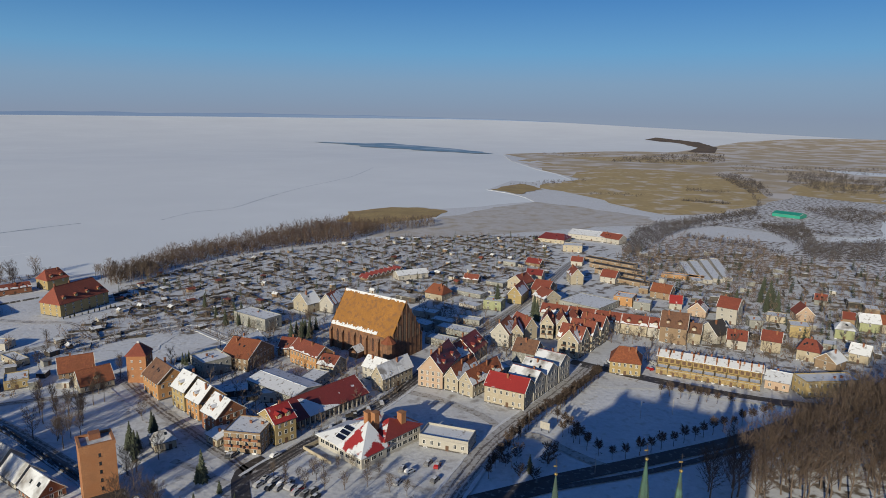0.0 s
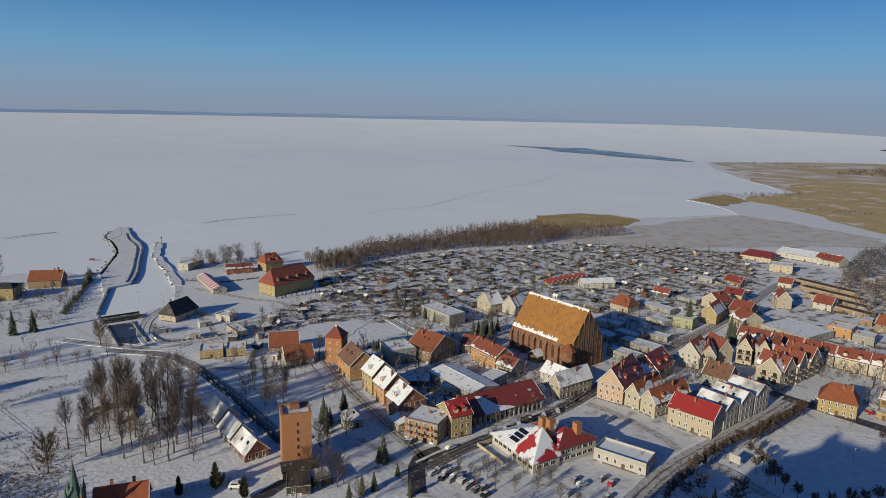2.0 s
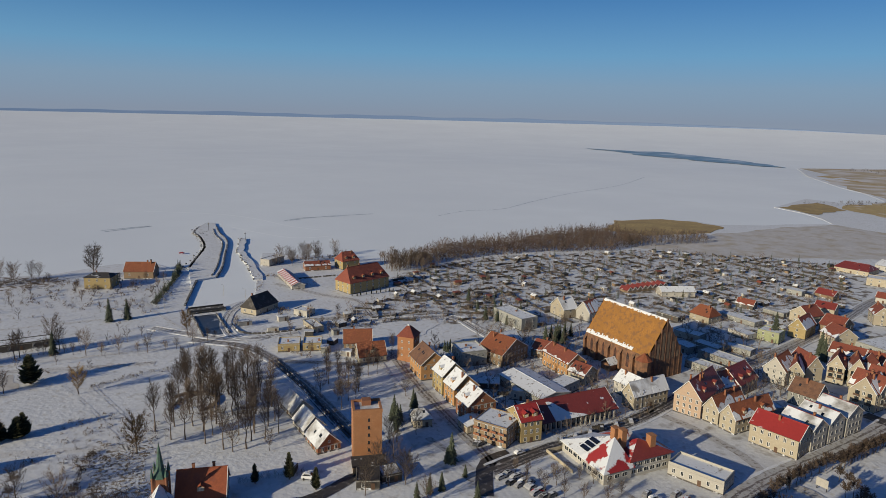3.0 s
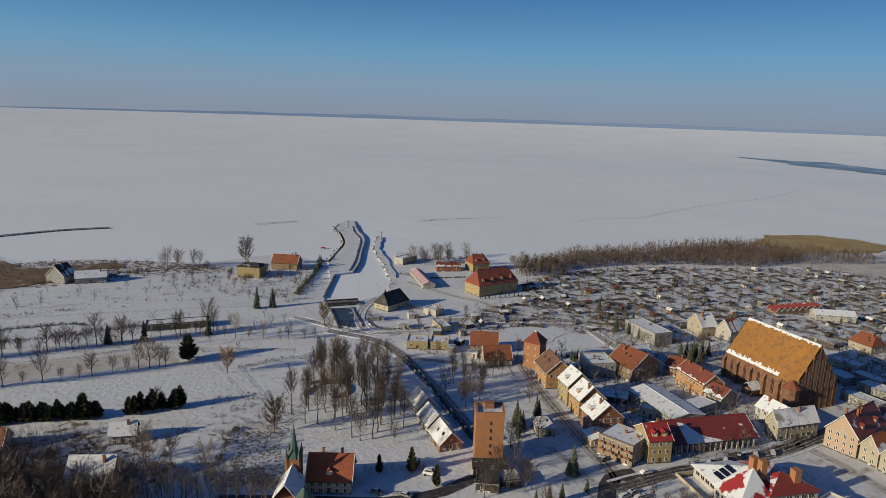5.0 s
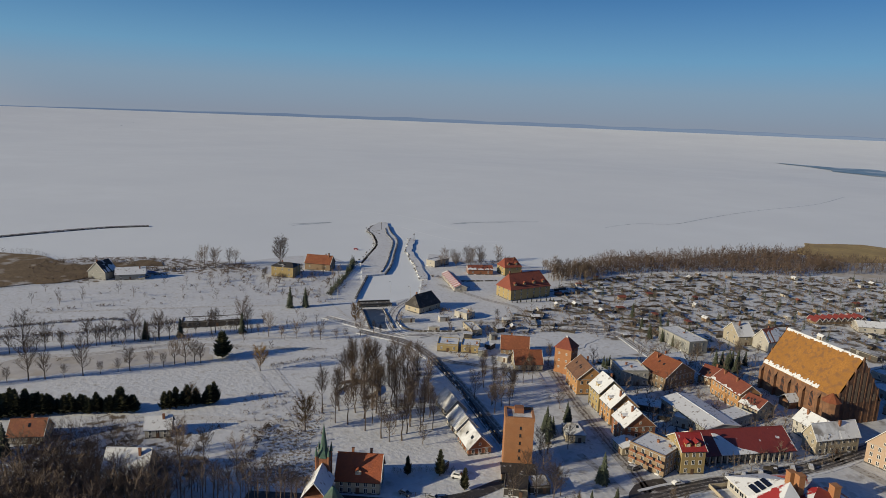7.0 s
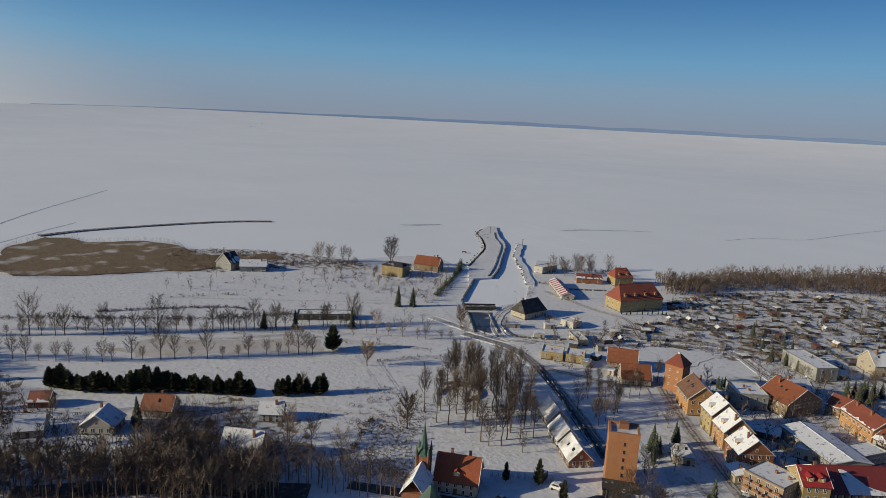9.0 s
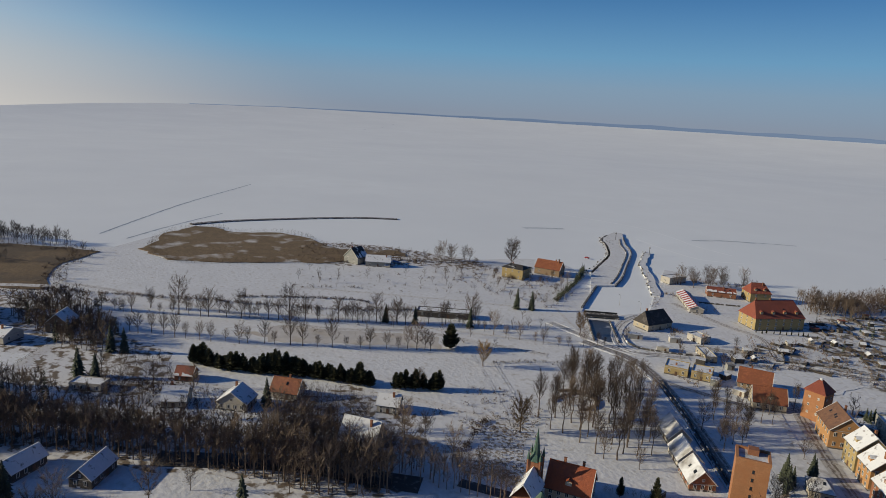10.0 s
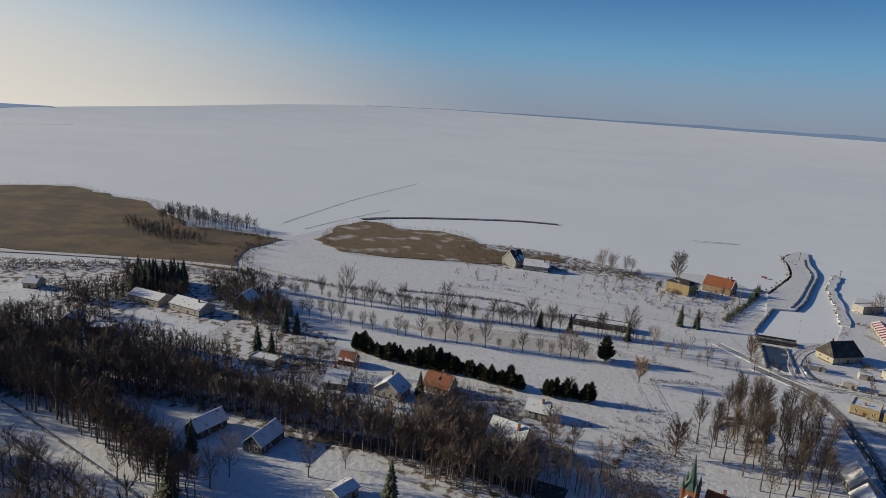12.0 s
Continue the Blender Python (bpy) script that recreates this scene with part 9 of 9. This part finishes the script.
for k, (poly, n, s) in enumerate(((FAR_WOOD_A, 360, 1.1), (FAR_WOOD_B, 300, 0.75), (FAR_WOOD_C, 420, 0.9), (FAR_WOOD_D, 440, 0.7), (FAR_WOOD_E, 440, 0.7), (FAR_WOOD_F, 300, 0.6), (FAR_WOOD_G, 160, 0.5), (FAR_WOOD_H, 60, 0.5), (REED_WOOD, 140, 0.8), (REED_WOOD_B, 110, 0.6), (FAR_WOOD_I, 60, 0.5), (FAR_WOOD_J, 40, 0.4), (FAR_WOOD_K, 90, 0.5), (FAR_WOOD_L, 120, 0.6))):
    wood("far_wood", FARW if k in (8, 9) else CLUMP, spots(poly, n, 3.0, 40 + k), M["wood_far"], "distant dark belt of bare trees", "wood", 20 + k, (0.7 * s, 1.25 * s))
FAR_BELTS = ([(244.9, 711.3), (298.4, 737.4), (394.0, 811.5)], [(252.1, 671.3), (281.5, 636.9), (311.2, 590.8)], [(605.1, 1402.2), (519.6, 1120.3), (438.4, 906.2)], [(683.7, 1556.5), (777.5, 1480.6), (879.8, 1440.0)], [(361.9, 750.0), (404.5, 708.8), (417.8, 689.4)], [(355.6, 970.5), (388.7, 948.5), (408.9, 938.2)])
wood("far_belt", CLUMP, [p for b in FAR_BELTS for p in line_of(b, 90, 4.0)], M["wood_far"], "dark hedgerows and tree belts across the plain", "wood", 61, (0.3, 0.6))
# Mound and wood out of view, added to throw shade on the barns.
HILL = (-312.0, -205.0, 105.0, 34.0)


def hill(x, y):
    """Height of the unseen mound added south of the barns to shade them."""
    q = min(1.0, math.hypot(x - HILL[0], y - HILL[1]) / HILL[2])
    return HILL[3] * (0.5 + 0.5 * math.cos(math.pi * q))


bm = bmesh.new()
grid = [[bm.verts.new((HILL[0] + HILL[2] * k / 12 * math.cos(i * math.pi / 24), HILL[1] + HILL[2] * k / 12 * math.sin(i * math.pi / 24), hill(HILL[0] + HILL[2] * k / 12, HILL[1]) - 0.05)) for i in range(48)] for k in range(1, 13)]
for p, q in zip(grid, grid[1:]):
    for i in range(48):
        bm.faces.new((p[i], p[(i + 1) % 48], q[(i + 1) % 48], q[i]))
bm.faces.new(grid[0])
tagged(part("ground_mound", bm, M["scrub"]), "unseen wooded mound added to shade the barns", "ground", "", "structure")
BEHIND = [(-420, -200), (-330, -140), (-290, -122), (-262, -135), (-235, -150), (-250, -250), (-380, -290)]
wood("slope_wood", WOODS + FARW, [(x, y, hill(x, y)) for x, y in spots(BEHIND, 170, 6.0, 33)], M["twig"], "unseen bare wood added on the mound for shade", "wood", 40, (1.2, 1.6))

# ---- low walls and planting round the harbour and in the park ----
PLOT_WALLS = ([(-291.5, 389.1), (-283.3, 395.1), (-274.3, 405.7), (-264.5, 417.1)], [(-184.0, 337.0), (-190.0, 346.5), (-199.0, 357.0), (-203.0, 367.0), (-197.7, 377.8)], [(-188.0, 336.0), (-177.0, 349.0), (-163.5, 365.5)],
              [(-253.8, 288.6), (-245.4, 281.9), (-234.0, 279.6), (-219.6, 290.8), (-210.0, 302.7)], [(-200.1, 188.3), (-203.2, 196.3), (-202.0, 203.8), (-196.7, 207.5)])
for run in PLOT_WALLS:
    ribbon("boundary_wall", run, 0.5, 1.0, M["stone"], "low dark stone wall round a snowy plot", "wall", thick=1.1)
ribbon("ground_verge", [(-339.1, 87.9), (-325.4, 110.1), (-313.3, 139.3)], 5.0, 0.09, M["meadow"], "strip of dry grass showing through the snow", "grass", rough=1.6)
for x, y in line_of([(-224.0, 371.9), (-211.9, 388.5), (-206.7, 396.5), (-196.9, 402.0)], 12, 0.6):
    plant(THU, x, y, 0.26).scale.x *= 1.5
for x, y, k in ((-331.6, 448.2, 0.7), (-320.8, 452.8, 0.85), (-316.7, 456.9, 0.9), (-312.5, 461.1, 0.8), (-305.8, 480.6, 0.75), (-198.1, 113.1, 0.8), (-179.2, 106.7, 0.6)):
    plant(BIG, x, y, k)
plant(WILLOW, -236.5, 141.0, 0.9)
wood("harbour_brush", SHRUB + BRUSH, [p for _ in range(3) for p in line_of([(-333.0, 446.0), (-318.0, 453.0), (-303.0, 470.0)], 22, 5.0)] + list(line_of([(-307.6, 393.1), (-278.6, 383.0), (-259.2, 383.8)], 26, 2.5)) + list(line_of([(-249.4, 325.4), (-241.2, 325.4)], 10, 1.5)) + list(line_of([(-201.0, 267.2), (-184.7, 263.9)], 12, 1.2)), M["twig"], "dark bushes along the harbour plots", "bush", 71, (0.6, 1.4))
wood("quay_brush", BRUSH, list(line_of([(-369.2, 436.2), (-347.0, 414.5), (-323.9, 392.6), (-310.9, 384.9), (-288.9, 355.6)], 60, 2.0)), M["twig"], "dark weeds and rubble along the quay edge", "bush", 72, (0.3, 0.8))
wood("shore_grove", FARW + WOODS[:2], spots([(-262, 478), (-234, 447), (-222, 452), (-200, 470), (-228, 495)], 80, 3.0, 73), M["twig"], "bare brown grove on the shore beside the manor", "wood", 73, (0.7, 1.05))
wood("path_hedge", BRUSH, list(line_of([(-405.0, 105.7), (-393.6, 133.5), (-376.1, 167.0), (-363.2, 177.5)], 110, 0.8)), M["twig_red"], "low brown hedge along the promenade", "hedge", 74, (0.6, 1.1))
wood("vine_rows", TUFT + BRUSH[:1], [p for _ in range(3) for p in line_of([(-247.2, 190.5), (-242.9, 206.0), (-234.9, 220.3), (-224.0, 232.0)], 55, 2.2)], M["twig_grey"], "dry stubs in low rows on snow", "plants", 75, (0.4, 0.7))
wood("meadow_brush", BRUSH + SHRUB, list(line_of([(-177.5, 122.8), (-188.0, 137.0), (-198.7, 151.1)], 60, 1.3)) + [p for q in ((-211.8, 135.2), (-200.5, 142.1), (-187.2, 126.1)) for p in line_of([q, (q[0] + 5, q[1] + 4)], 9, 2.0)], M["twig_red"], "russet hedge beside the rough meadow", "hedge", 76, (0.6, 1.2))

# ---- allotment sheds, beds and fences ----
for i, (x, y) in enumerate(spots(GARDENS, 105, 14.0, 25) + spots(GARDENS_5, 14, 12.0, 77)):
    a = -38 + rnd.choice((0, 90)) + rnd.uniform(-8, 8)
    shed(x, y, a, rnd.uniform(2.6, 5.5), rnd.uniform(2.2, 3.4), rnd.uniform(1.8, 2.3), rnd.choice(("roof_snow", "roof_snow", "roof_snow", "roof_old", "roof_old", "roof_dark", "roof_red_snow")), rise=rnd.choice((0, 0, 1.2)), wall=rnd.choice(("shed", "shed", "shed", "shed", "shed", "tan", "white")))
for i, (x, y) in enumerate(spots(GARDENS_2, 34, 16.0, 26) + spots(GARDENS_3, 9, 9.0, 27)):
    shed(x, y, rnd.uniform(0, 180), rnd.uniform(3.5, 8), rnd.uniform(3, 5), rnd.uniform(2.3, 3.2), rnd.choice(("roof_snow", "roof_old")), "small outbuilding with snowy roof behind houses", wall=rnd.choice(("shed", "shed", "grey", "white")))


# fences and clipped hedges between the plots
def plots(name, poly, turn, lane, cross, share, seed, label, tall=(0.7, 1.5), material="fence"):
    """Broken lines of fence or hedge on a grid of lanes inside an outline."""
    r = random.Random(seed)
    c, s = math.cos(radians(turn)), math.sin(radians(turn))
    us, vs_ = [x * c + y * s for x, y in poly], [y * c - x * s for x, y in poly]
    bm = bmesh.new()
    runs = []
    v = min(vs_)
    while v < max(vs_):
        u = min(us)
        while u < max(us):
            w = r.uniform(6, 26)
            if r.random() < share:
                runs.append((u, v + r.uniform(-0.6, 0.6), w, 0))
            u += w + r.uniform(0, 6)
        v += lane * r.uniform(0.7, 1.3)
    u = min(us)
    while u < max(us):
        v = min(vs_)
        while v < max(vs_):
            w = r.uniform(4, 14)
            if r.random() < share * 0.7:
                runs.append((u + r.uniform(-2, 2), v, w, 1))
            v += w + r.uniform(0, 8)
        u += cross * r.uniform(0.7, 1.3)
    for u, v, w, way_ in runs:
        n = max(1, int(w / 2.4))
        for k in range(n):
            if r.random() < 0.12:
                continue
            du, dv = (w / n, 0) if way_ == 0 else (0, w / n)
            a, b = (u + du * k, v + dv * k), (u + du * (k + 1), v + dv * (k + 1))
            p, q = ((m * c - o * s, m * s + o * c) for m, o in (a, b))
            if not inside(*p, poly) or built(*p, 0.5) or built(*q, 0.5):
                continue
            h, t = r.uniform(*tall), r.choice((0.08, 0.08, 0.35, 0.6))
            nx, ny = -(q[1] - p[1]) / (w / n) * t, (q[0] - p[0]) / (w / n) * t
            lo = [bm.verts.new((x, y, -0.05)) for x, y in ((p[0] + nx, p[1] + ny), (q[0] + nx, q[1] + ny), (q[0] - nx, q[1] - ny), (p[0] - nx, p[1] - ny))]
            hi = [bm.verts.new((z.co.x, z.co.y, h * r.uniform(0.8, 1.2))) for z in lo]
            bm.faces.new(hi)
            for j in range(4):
                bm.faces.new((lo[j], lo[(j + 1) % 4], hi[(j + 1) % 4], hi[j]))
    tagged(part(name, bm, M[material]), label, "fence", "", "stuff")


plots("plot_fences", GARDENS, -38, 17, 13, 0.62, 1, "weathered fences and clipped hedges between allotments")
plots("lane_fences", GARDENS_5, 20, 15, 14, 0.6, 6, "dark fences between garden plots")
plots("yard_fences", GARDENS_2, -18, 20, 16, 0.5, 2, "weathered fences between house gardens")
plots("town_fences", TOWN_D, 28, 14, 14, 0.4, 3, "dark yard walls and fences behind town houses", (1.0, 2.0))
plots("street_fences", TOWN_E, -18, 12, 14, 0.45, 4, "dark garden fences between apartment houses", (0.8, 1.6))

# dark beds and path lines of the allotments
bm = bmesh.new()
for x, y in spots(GARDENS, 130, 9.0, 28):
    a = radians(-38 + rnd.choice((0, 90)))
    L2, W2 = rnd.uniform(3, 9), rnd.uniform(0.5, 1.6)
    v = [(x + p * L2 * math.cos(a) - q * W2 * math.sin(a), y + p * L2 * math.sin(a) + q * W2 * math.cos(a)) for p, q in ((-0.5, -0.5), (0.5, -0.5), (0.5, 0.5), (-0.5, 0.5))]
    f = [bm.verts.new((p[0], p[1], rnd.uniform(0.15, 0.5))) for p in v]
    g = [bm.verts.new((p[0], p[1], 0.0)) for p in v]
    bm.faces.new(f)
    for j in range(4):
        bm.faces.new((f[j], g[j], g[(j + 1) % 4], f[(j + 1) % 4]))
tagged(part("garden_beds", bm, M["reed"]), "dark raised beds and clipped hedges of the allotments", "garden bed", "", "stuff")


def picket(name, pts, step, h, label):
    """Posts and two rails along a line."""
    ob = tagged(new(name), label, "fence")
    ln = spline(pts, step)
    bm = bmesh.new()
    cuboid(bm, -0.06, -0.06, 0, 0.06, 0.06, h)
    post = to_mesh("post", bm, M["metal"])
    for p in ln:
        link("post", post, ob).matrix_basis = pose(p.x, p.y, 0)
    for z in (h * 0.4, h * 0.85):
        vs, fs = [], []
        for p, q in zip(ln, ln[1:]):
            tube(vs, fs, (p.x, p.y, z), (q.x, q.y, z), 0.05, 0.05, 4)
        link("rail", raw("rail", vs, fs, M["metal"]), ob)


for pts in (FENCE_A, FENCE_B, FENCE_C, YARD_FENCE):
    picket("fence", pts, 2.5, 1.4, "dark garden fence along a snowy lane")


# ---- cars and lamps ----
def car(x, y, turn, paint, label):
    ob = tagged(new("car"), label, "car", "parked cars")
    ob.matrix_basis = pose(x, y, 0.15, 0, 0, turn)
    bm = bmesh.new()
    prof = [(-2.15, 0.35), (2.1, 0.35), (2.15, 0.75), (1.25, 0.95), (0.55, 1.42), (-1.2, 1.45), (-2.0, 0.98), (-2.2, 0.7)]
    sides = []
    for s in (-1, 1):
        sides.append([bm.verts.new((p[0], s * (0.85 if p[1] < 1.1 else 0.68), p[1])) for p in prof])
    bm.faces.new(sides[0])
    bm.faces.new(sides[1][::-1])
    for i in range(8):
        j = (i + 1) % 8
        bm.faces.new((sides[0][i], sides[1][i], sides[1][j], sides[0][j]))
    part("body", bm, M[paint], ob)
    bm = bmesh.new()
    for s in (-1, 1):
        q = [bm.verts.new(p) for p in ((1.0, s * 0.83, 1.0), (0.5, s * 0.71, 1.36), (-1.15, s * 0.71, 1.38), (-1.75, s * 0.83, 1.0))]
        bm.faces.new(q)
    slab(bm, ((1.22, -0.68, 1.0), (1.22, 0.68, 1.0), (0.6, 0.6, 1.41), (0.6, -0.6, 1.41)), 0.03)
    part("glazing", bm, M["glass"], ob)
    bm = bmesh.new()
    cuboid(bm, -1.1, -0.6, 1.452, 0.45, 0.6, 1.50)
    part("roof_snow", bm, M["roof_snow"], ob, "thin snow on the roof")
    for wx in (-1.35, 1.35):
        for wy in (-0.8, 0.8):
            vs, fs = [], []
            tube(vs, fs, (wx, wy - 0.1, 0.18), (wx, wy + 0.1, 0.18), 0.33, 0.33, 10)
            fs += [tuple(range(10)), tuple(range(10, 20))]
            link("wheel", raw("wheel", vs, fs, M["rubber"]), ob)
    return ob


for i, (x, y) in enumerate(CARS):
    car(x, y, 60 + rnd.uniform(-6, 6) if i < 6 else rnd.uniform(40, 75), ("car", "car", "car_white", "car", "car_red")[i % 5], ("grey car parked on snow", "dark car parked on snow", "white car parked on snow", "grey car parked in snow", "red car parked on snow")[i % 5])
for i, (x, y) in enumerate(CARS_B + CARS_C):
    car(x, y, rnd.uniform(0, 180), ("car", "car_white", "car", "car_red")[i % 4], ("dark car parked on the street", "white van-like car on snow", "dark car parked on snow", "red car parked by the street")[i % 4])


for i, (x, y) in enumerate(spots(LOT, 12, 2.6, 70)):
    car(x, y, 62 + rnd.uniform(-5, 5), "car", "dark car parked on snow")
ob = tagged(new("sign_board"), "white advertising board on two posts", "sign")
(bx, by), (cx, cy) = SIGN
ob.matrix_basis = pose(bx, by, 0, 0, 0, math.degrees(math.atan2(cy - by, cx - bx)))
bm = bmesh.new()
cuboid(bm, -2.0, -0.1, 1.2, 2.0, 0.1, 4.2)
part("panel", bm, M["white"], ob)
for u in (-1.6, 1.6):
    bm = bmesh.new()
    cuboid(bm, u - 0.12, 0.1, -0.1, u + 0.12, 0.3, 4.0)
    part("post", bm, M["metal"], ob)


for i, (x, y) in enumerate(HALL_CARS):
    car(x, y, rnd.uniform(95, 110), "car", "dark car parked beside the hall")
car(*VAN[0], 20, "car_white", "white van parked in a shaded yard").scale = (1.15, 1.2, 1.5)
car(*VAN[1], 5, "car", "dark car parked in shaded snow")


def lamp(x, y, turn):
    ob = tagged(new("street_lamp"), "slim grey street lamp with a curved arm", "lamp", "street lamps")
    ob.matrix_basis = pose(x, y, 0, 0, 0, turn)
    vs, fs = [], []
    tube(vs, fs, (0, 0, 0), (0, 0, 7.6), 0.11, 0.07, 6)
    link("pole", raw("pole", vs, fs, M["concrete"]), ob)
    vs, fs = [], []
    tube(vs, fs, (0, 0, 7.5), (0.8, 0, 8.1), 0.06, 0.05, 5)
    tube(vs, fs, (0.8, 0, 8.1), (1.5, 0, 8.15), 0.05, 0.05, 5)
    link("arm", raw("arm", vs, fs, M["concrete"]), ob)
    bm = bmesh.new()
    cuboid(bm, 1.3, -0.14, 8.05, 2.1, 0.14, 8.22)
    part("head", bm, M["metal"], ob)


for x, y in LAMPS + LAMPS_B:
    lamp(x, y, rnd.uniform(0, 360))

# ---- rows of low shrubs in the park, the half ring of hedge, and the hedge by the quay ----
rows = [p for a, b in (GRAVES, GRAVES_B) for k in range(3) for p in line_of([(a[0], a[1] + k * 2.4), ((a[0] + b[0]) / 2, (a[1] + b[1]) / 2 + k * 2.4 + 3), (b[0], b[1] + k * 2.4)], 26, 0.3)]
wood("shrub_rows", SHRUB, rows, M["twig"], "rows of low clipped shrubs in the snow", "shrub", 47, (0.28, 0.42))
wood("quay_hedge", BRUSH + SMALLFIR[:1], [p for _ in range(3) for p in line_of(QUAY_HEDGE, 60, 1.6)], M["needle"], "dark hedge beside the harbour", "hedge", 48, (0.8, 1.4))
cx, cy = RING[0]
ob = tagged(new("pergola_hedge"), "low dark half-ring hedge on snow", "hedge")
ob.matrix_basis = pose(cx, cy, 0)
bm = bmesh.new()
for i in range(24):
    a, b = -0.5 + i * 0.15, -0.5 + (i + 1.0) * 0.15
    v = [(ra * math.cos(t), ra * math.sin(t)) for ra, t in ((10.5, a), (10.5, b), (9.3, b), (9.3, a))]
    f = [bm.verts.new((p[0], p[1], 1.0)) for p in v]
    g = [bm.verts.new((p[0], p[1], -0.1)) for p in v]
    bm.faces.new(f)
    for j in range(4):
        bm.faces.new((f[j], g[j], g[(j + 1) % 4], f[(j + 1) % 4]))
part("hedge_body", bm, M["twig"], ob)

# ---- tall workshop chimney by the harbour ----
ob = tagged(new("factory_chimney"), "slim dark brick chimney beside the workshop", "chimney")
ob.matrix_basis = pose(STACK[0][0], STACK[0][1], 0)
for nm, z0, z1, r0, r1, n, m in (("shaft", -0.2, 13.0, 0.9, 0.6, 8, "brick"), ("rim", 12.7, 13.3, 0.75, 0.75, 8, "stone")):
    vs, fs = [], []
    tube(vs, fs, (0, 0, z0), (0, 0, z1), r0, r1, n)
    fs.append(tuple(range(n, 2 * n)))
    link(nm, raw(nm, vs, fs, M[m]), ob)


# ---- arcade of the long hall, balconies of the modern houses ----
def arcade(hall, L, W, n):
    # Dark glassy panels put the shade behind the pillars into colour.
    for i in range(n):
        u = (i + 0.5) / n * L - L / 2
        bm = bmesh.new()
        cuboid(bm, u - L / n * 0.30, -W / 2 - 0.10, 0.3, u + L / n * 0.30, -W / 2 - 0.02, 3.9)
        part("glazing", bm, M["glass"], hall, "dark panel standing for a shaded gap between pillars")
    for i in range(n + 1):
        u = i / n * L - L / 2
        bm = bmesh.new()
        cuboid(bm, u - 0.32, -W / 2 - 1.6, -0.1, u + 0.32, -W / 2 - 1.1, 4.3)
        part("pillar", bm, M["white"], hall, "white square pillar")


def balconies(thing, L, W, floors, h, n, rail="frame"):
    for k in range(1, floors):
        for i in range(n):
            u = ((i + 0.5) / n - 0.5) * L
            b = new("balcony")
            b.parent = thing
            bm = bmesh.new()
            cuboid(bm, u - 1.3, -W / 2 - 1.3, k * h, u + 1.3, -W / 2 - 0.02, k * h + 0.18)
            link("slab", to_mesh("slab", bm, M["concrete"]), b)
            bm = bmesh.new()
            cuboid(bm, u - 1.3, -W / 2 - 1.3, k * h + 0.18, u + 1.3, -W / 2 - 1.22, k * h + 1.1)
            link("railing", to_mesh("railing", bm, M[rail]), b)


# drift left lying on the lower roof of the hall
hl, hw = HALL_SIZE[0] / 2, HALL_SIZE[1] / 2
bm = bmesh.new()
k = 4.5 / hw
edge = (0.92, 0.9, 0.8, 0.62, 0.45, 0.30, 0.22, 0.18, 0.13, 0.08, 0.0)
for i in range(10):
    u, v = -hl * 0.62 + i * hl * 0.085, -hl * 0.62 + (i + 1) * hl * 0.085
    e, f = edge[i] * (hw + 1.2), edge[i + 1] * (hw + 1.2)
    z = 5.0 - 1.9 * k + 0.25
    slab(bm, ((u, -hw - 1.95, z + 0.14), (v, -hw - 1.95, z + 0.14), (v, -hw - 1.9 + f, z + 0.14 + f * k), (u, -hw - 1.9 + e, z + 0.14 + e * k)), 0.16)
part("roof_drift", bm, M["roof_snow"], HALL, "drift of snow on the lower roof")
arcade(HALL, HALL_SIZE[0], HALL_SIZE[1], 15)
for thing, L, W, floors, h, n, rail in BALCONIES:
    balconies(thing, L, W, floors, h, n, rail)


# ---- small balconies on the gables of the apartment houses ----
for ob in list(bpy.data.objects):
    if ob.name.split(".")[0] == "house" and "gabled" in ob.get("label", "") and "apartment" in ob.get("label", ""):
        wall = [c for c in ob.children if c.name.startswith("wall")][0]
        ends = [v.co.x for v in wall.data.vertices]
        side = [v.co.y for v in wall.data.vertices]
        far = ob.matrix_basis @ Vector((max(ends), 0, 0))
        near = ob.matrix_basis @ Vector((min(ends), 0, 0))
        s = 1 if far.length < near.length else -1
        x = max(ends) if s > 0 else min(ends)
        for k in (1, 2):
            for y in (min(side) * 0.5, max(side) * 0.5):
                b = new("balcony")
                b.parent = ob
                bm = bmesh.new()
                x0, x1 = sorted((x + s * 0.02, x + s * 1.3))
                cuboid(bm, x0, y - 1.2, k * 3.0 - 0.1, x1, y + 1.2, k * 3.0 + 0.08)
                link("slab", to_mesh("slab", bm, M["concrete"]), b)
                bm = bmesh.new()
                x0, x1 = sorted((x + s * 1.22, x + s * 1.3))
                cuboid(bm, x0, y - 1.2, k * 3.0 + 0.08, x1, y + 1.2, k * 3.0 + 1.0)
                link("railing", to_mesh("railing", bm, M["door"]), b)
                bm = bmesh.new()
                x0, x1 = sorted((x + s * 0.01, x + s * 0.06))
                cuboid(bm, x0, y - 0.9, k * 3.0 + 0.1, x1, y + 0.9, k * 3.0 + 2.2)
                link("balcony_door", to_mesh("balcony_door", bm, M["glass"]), b)
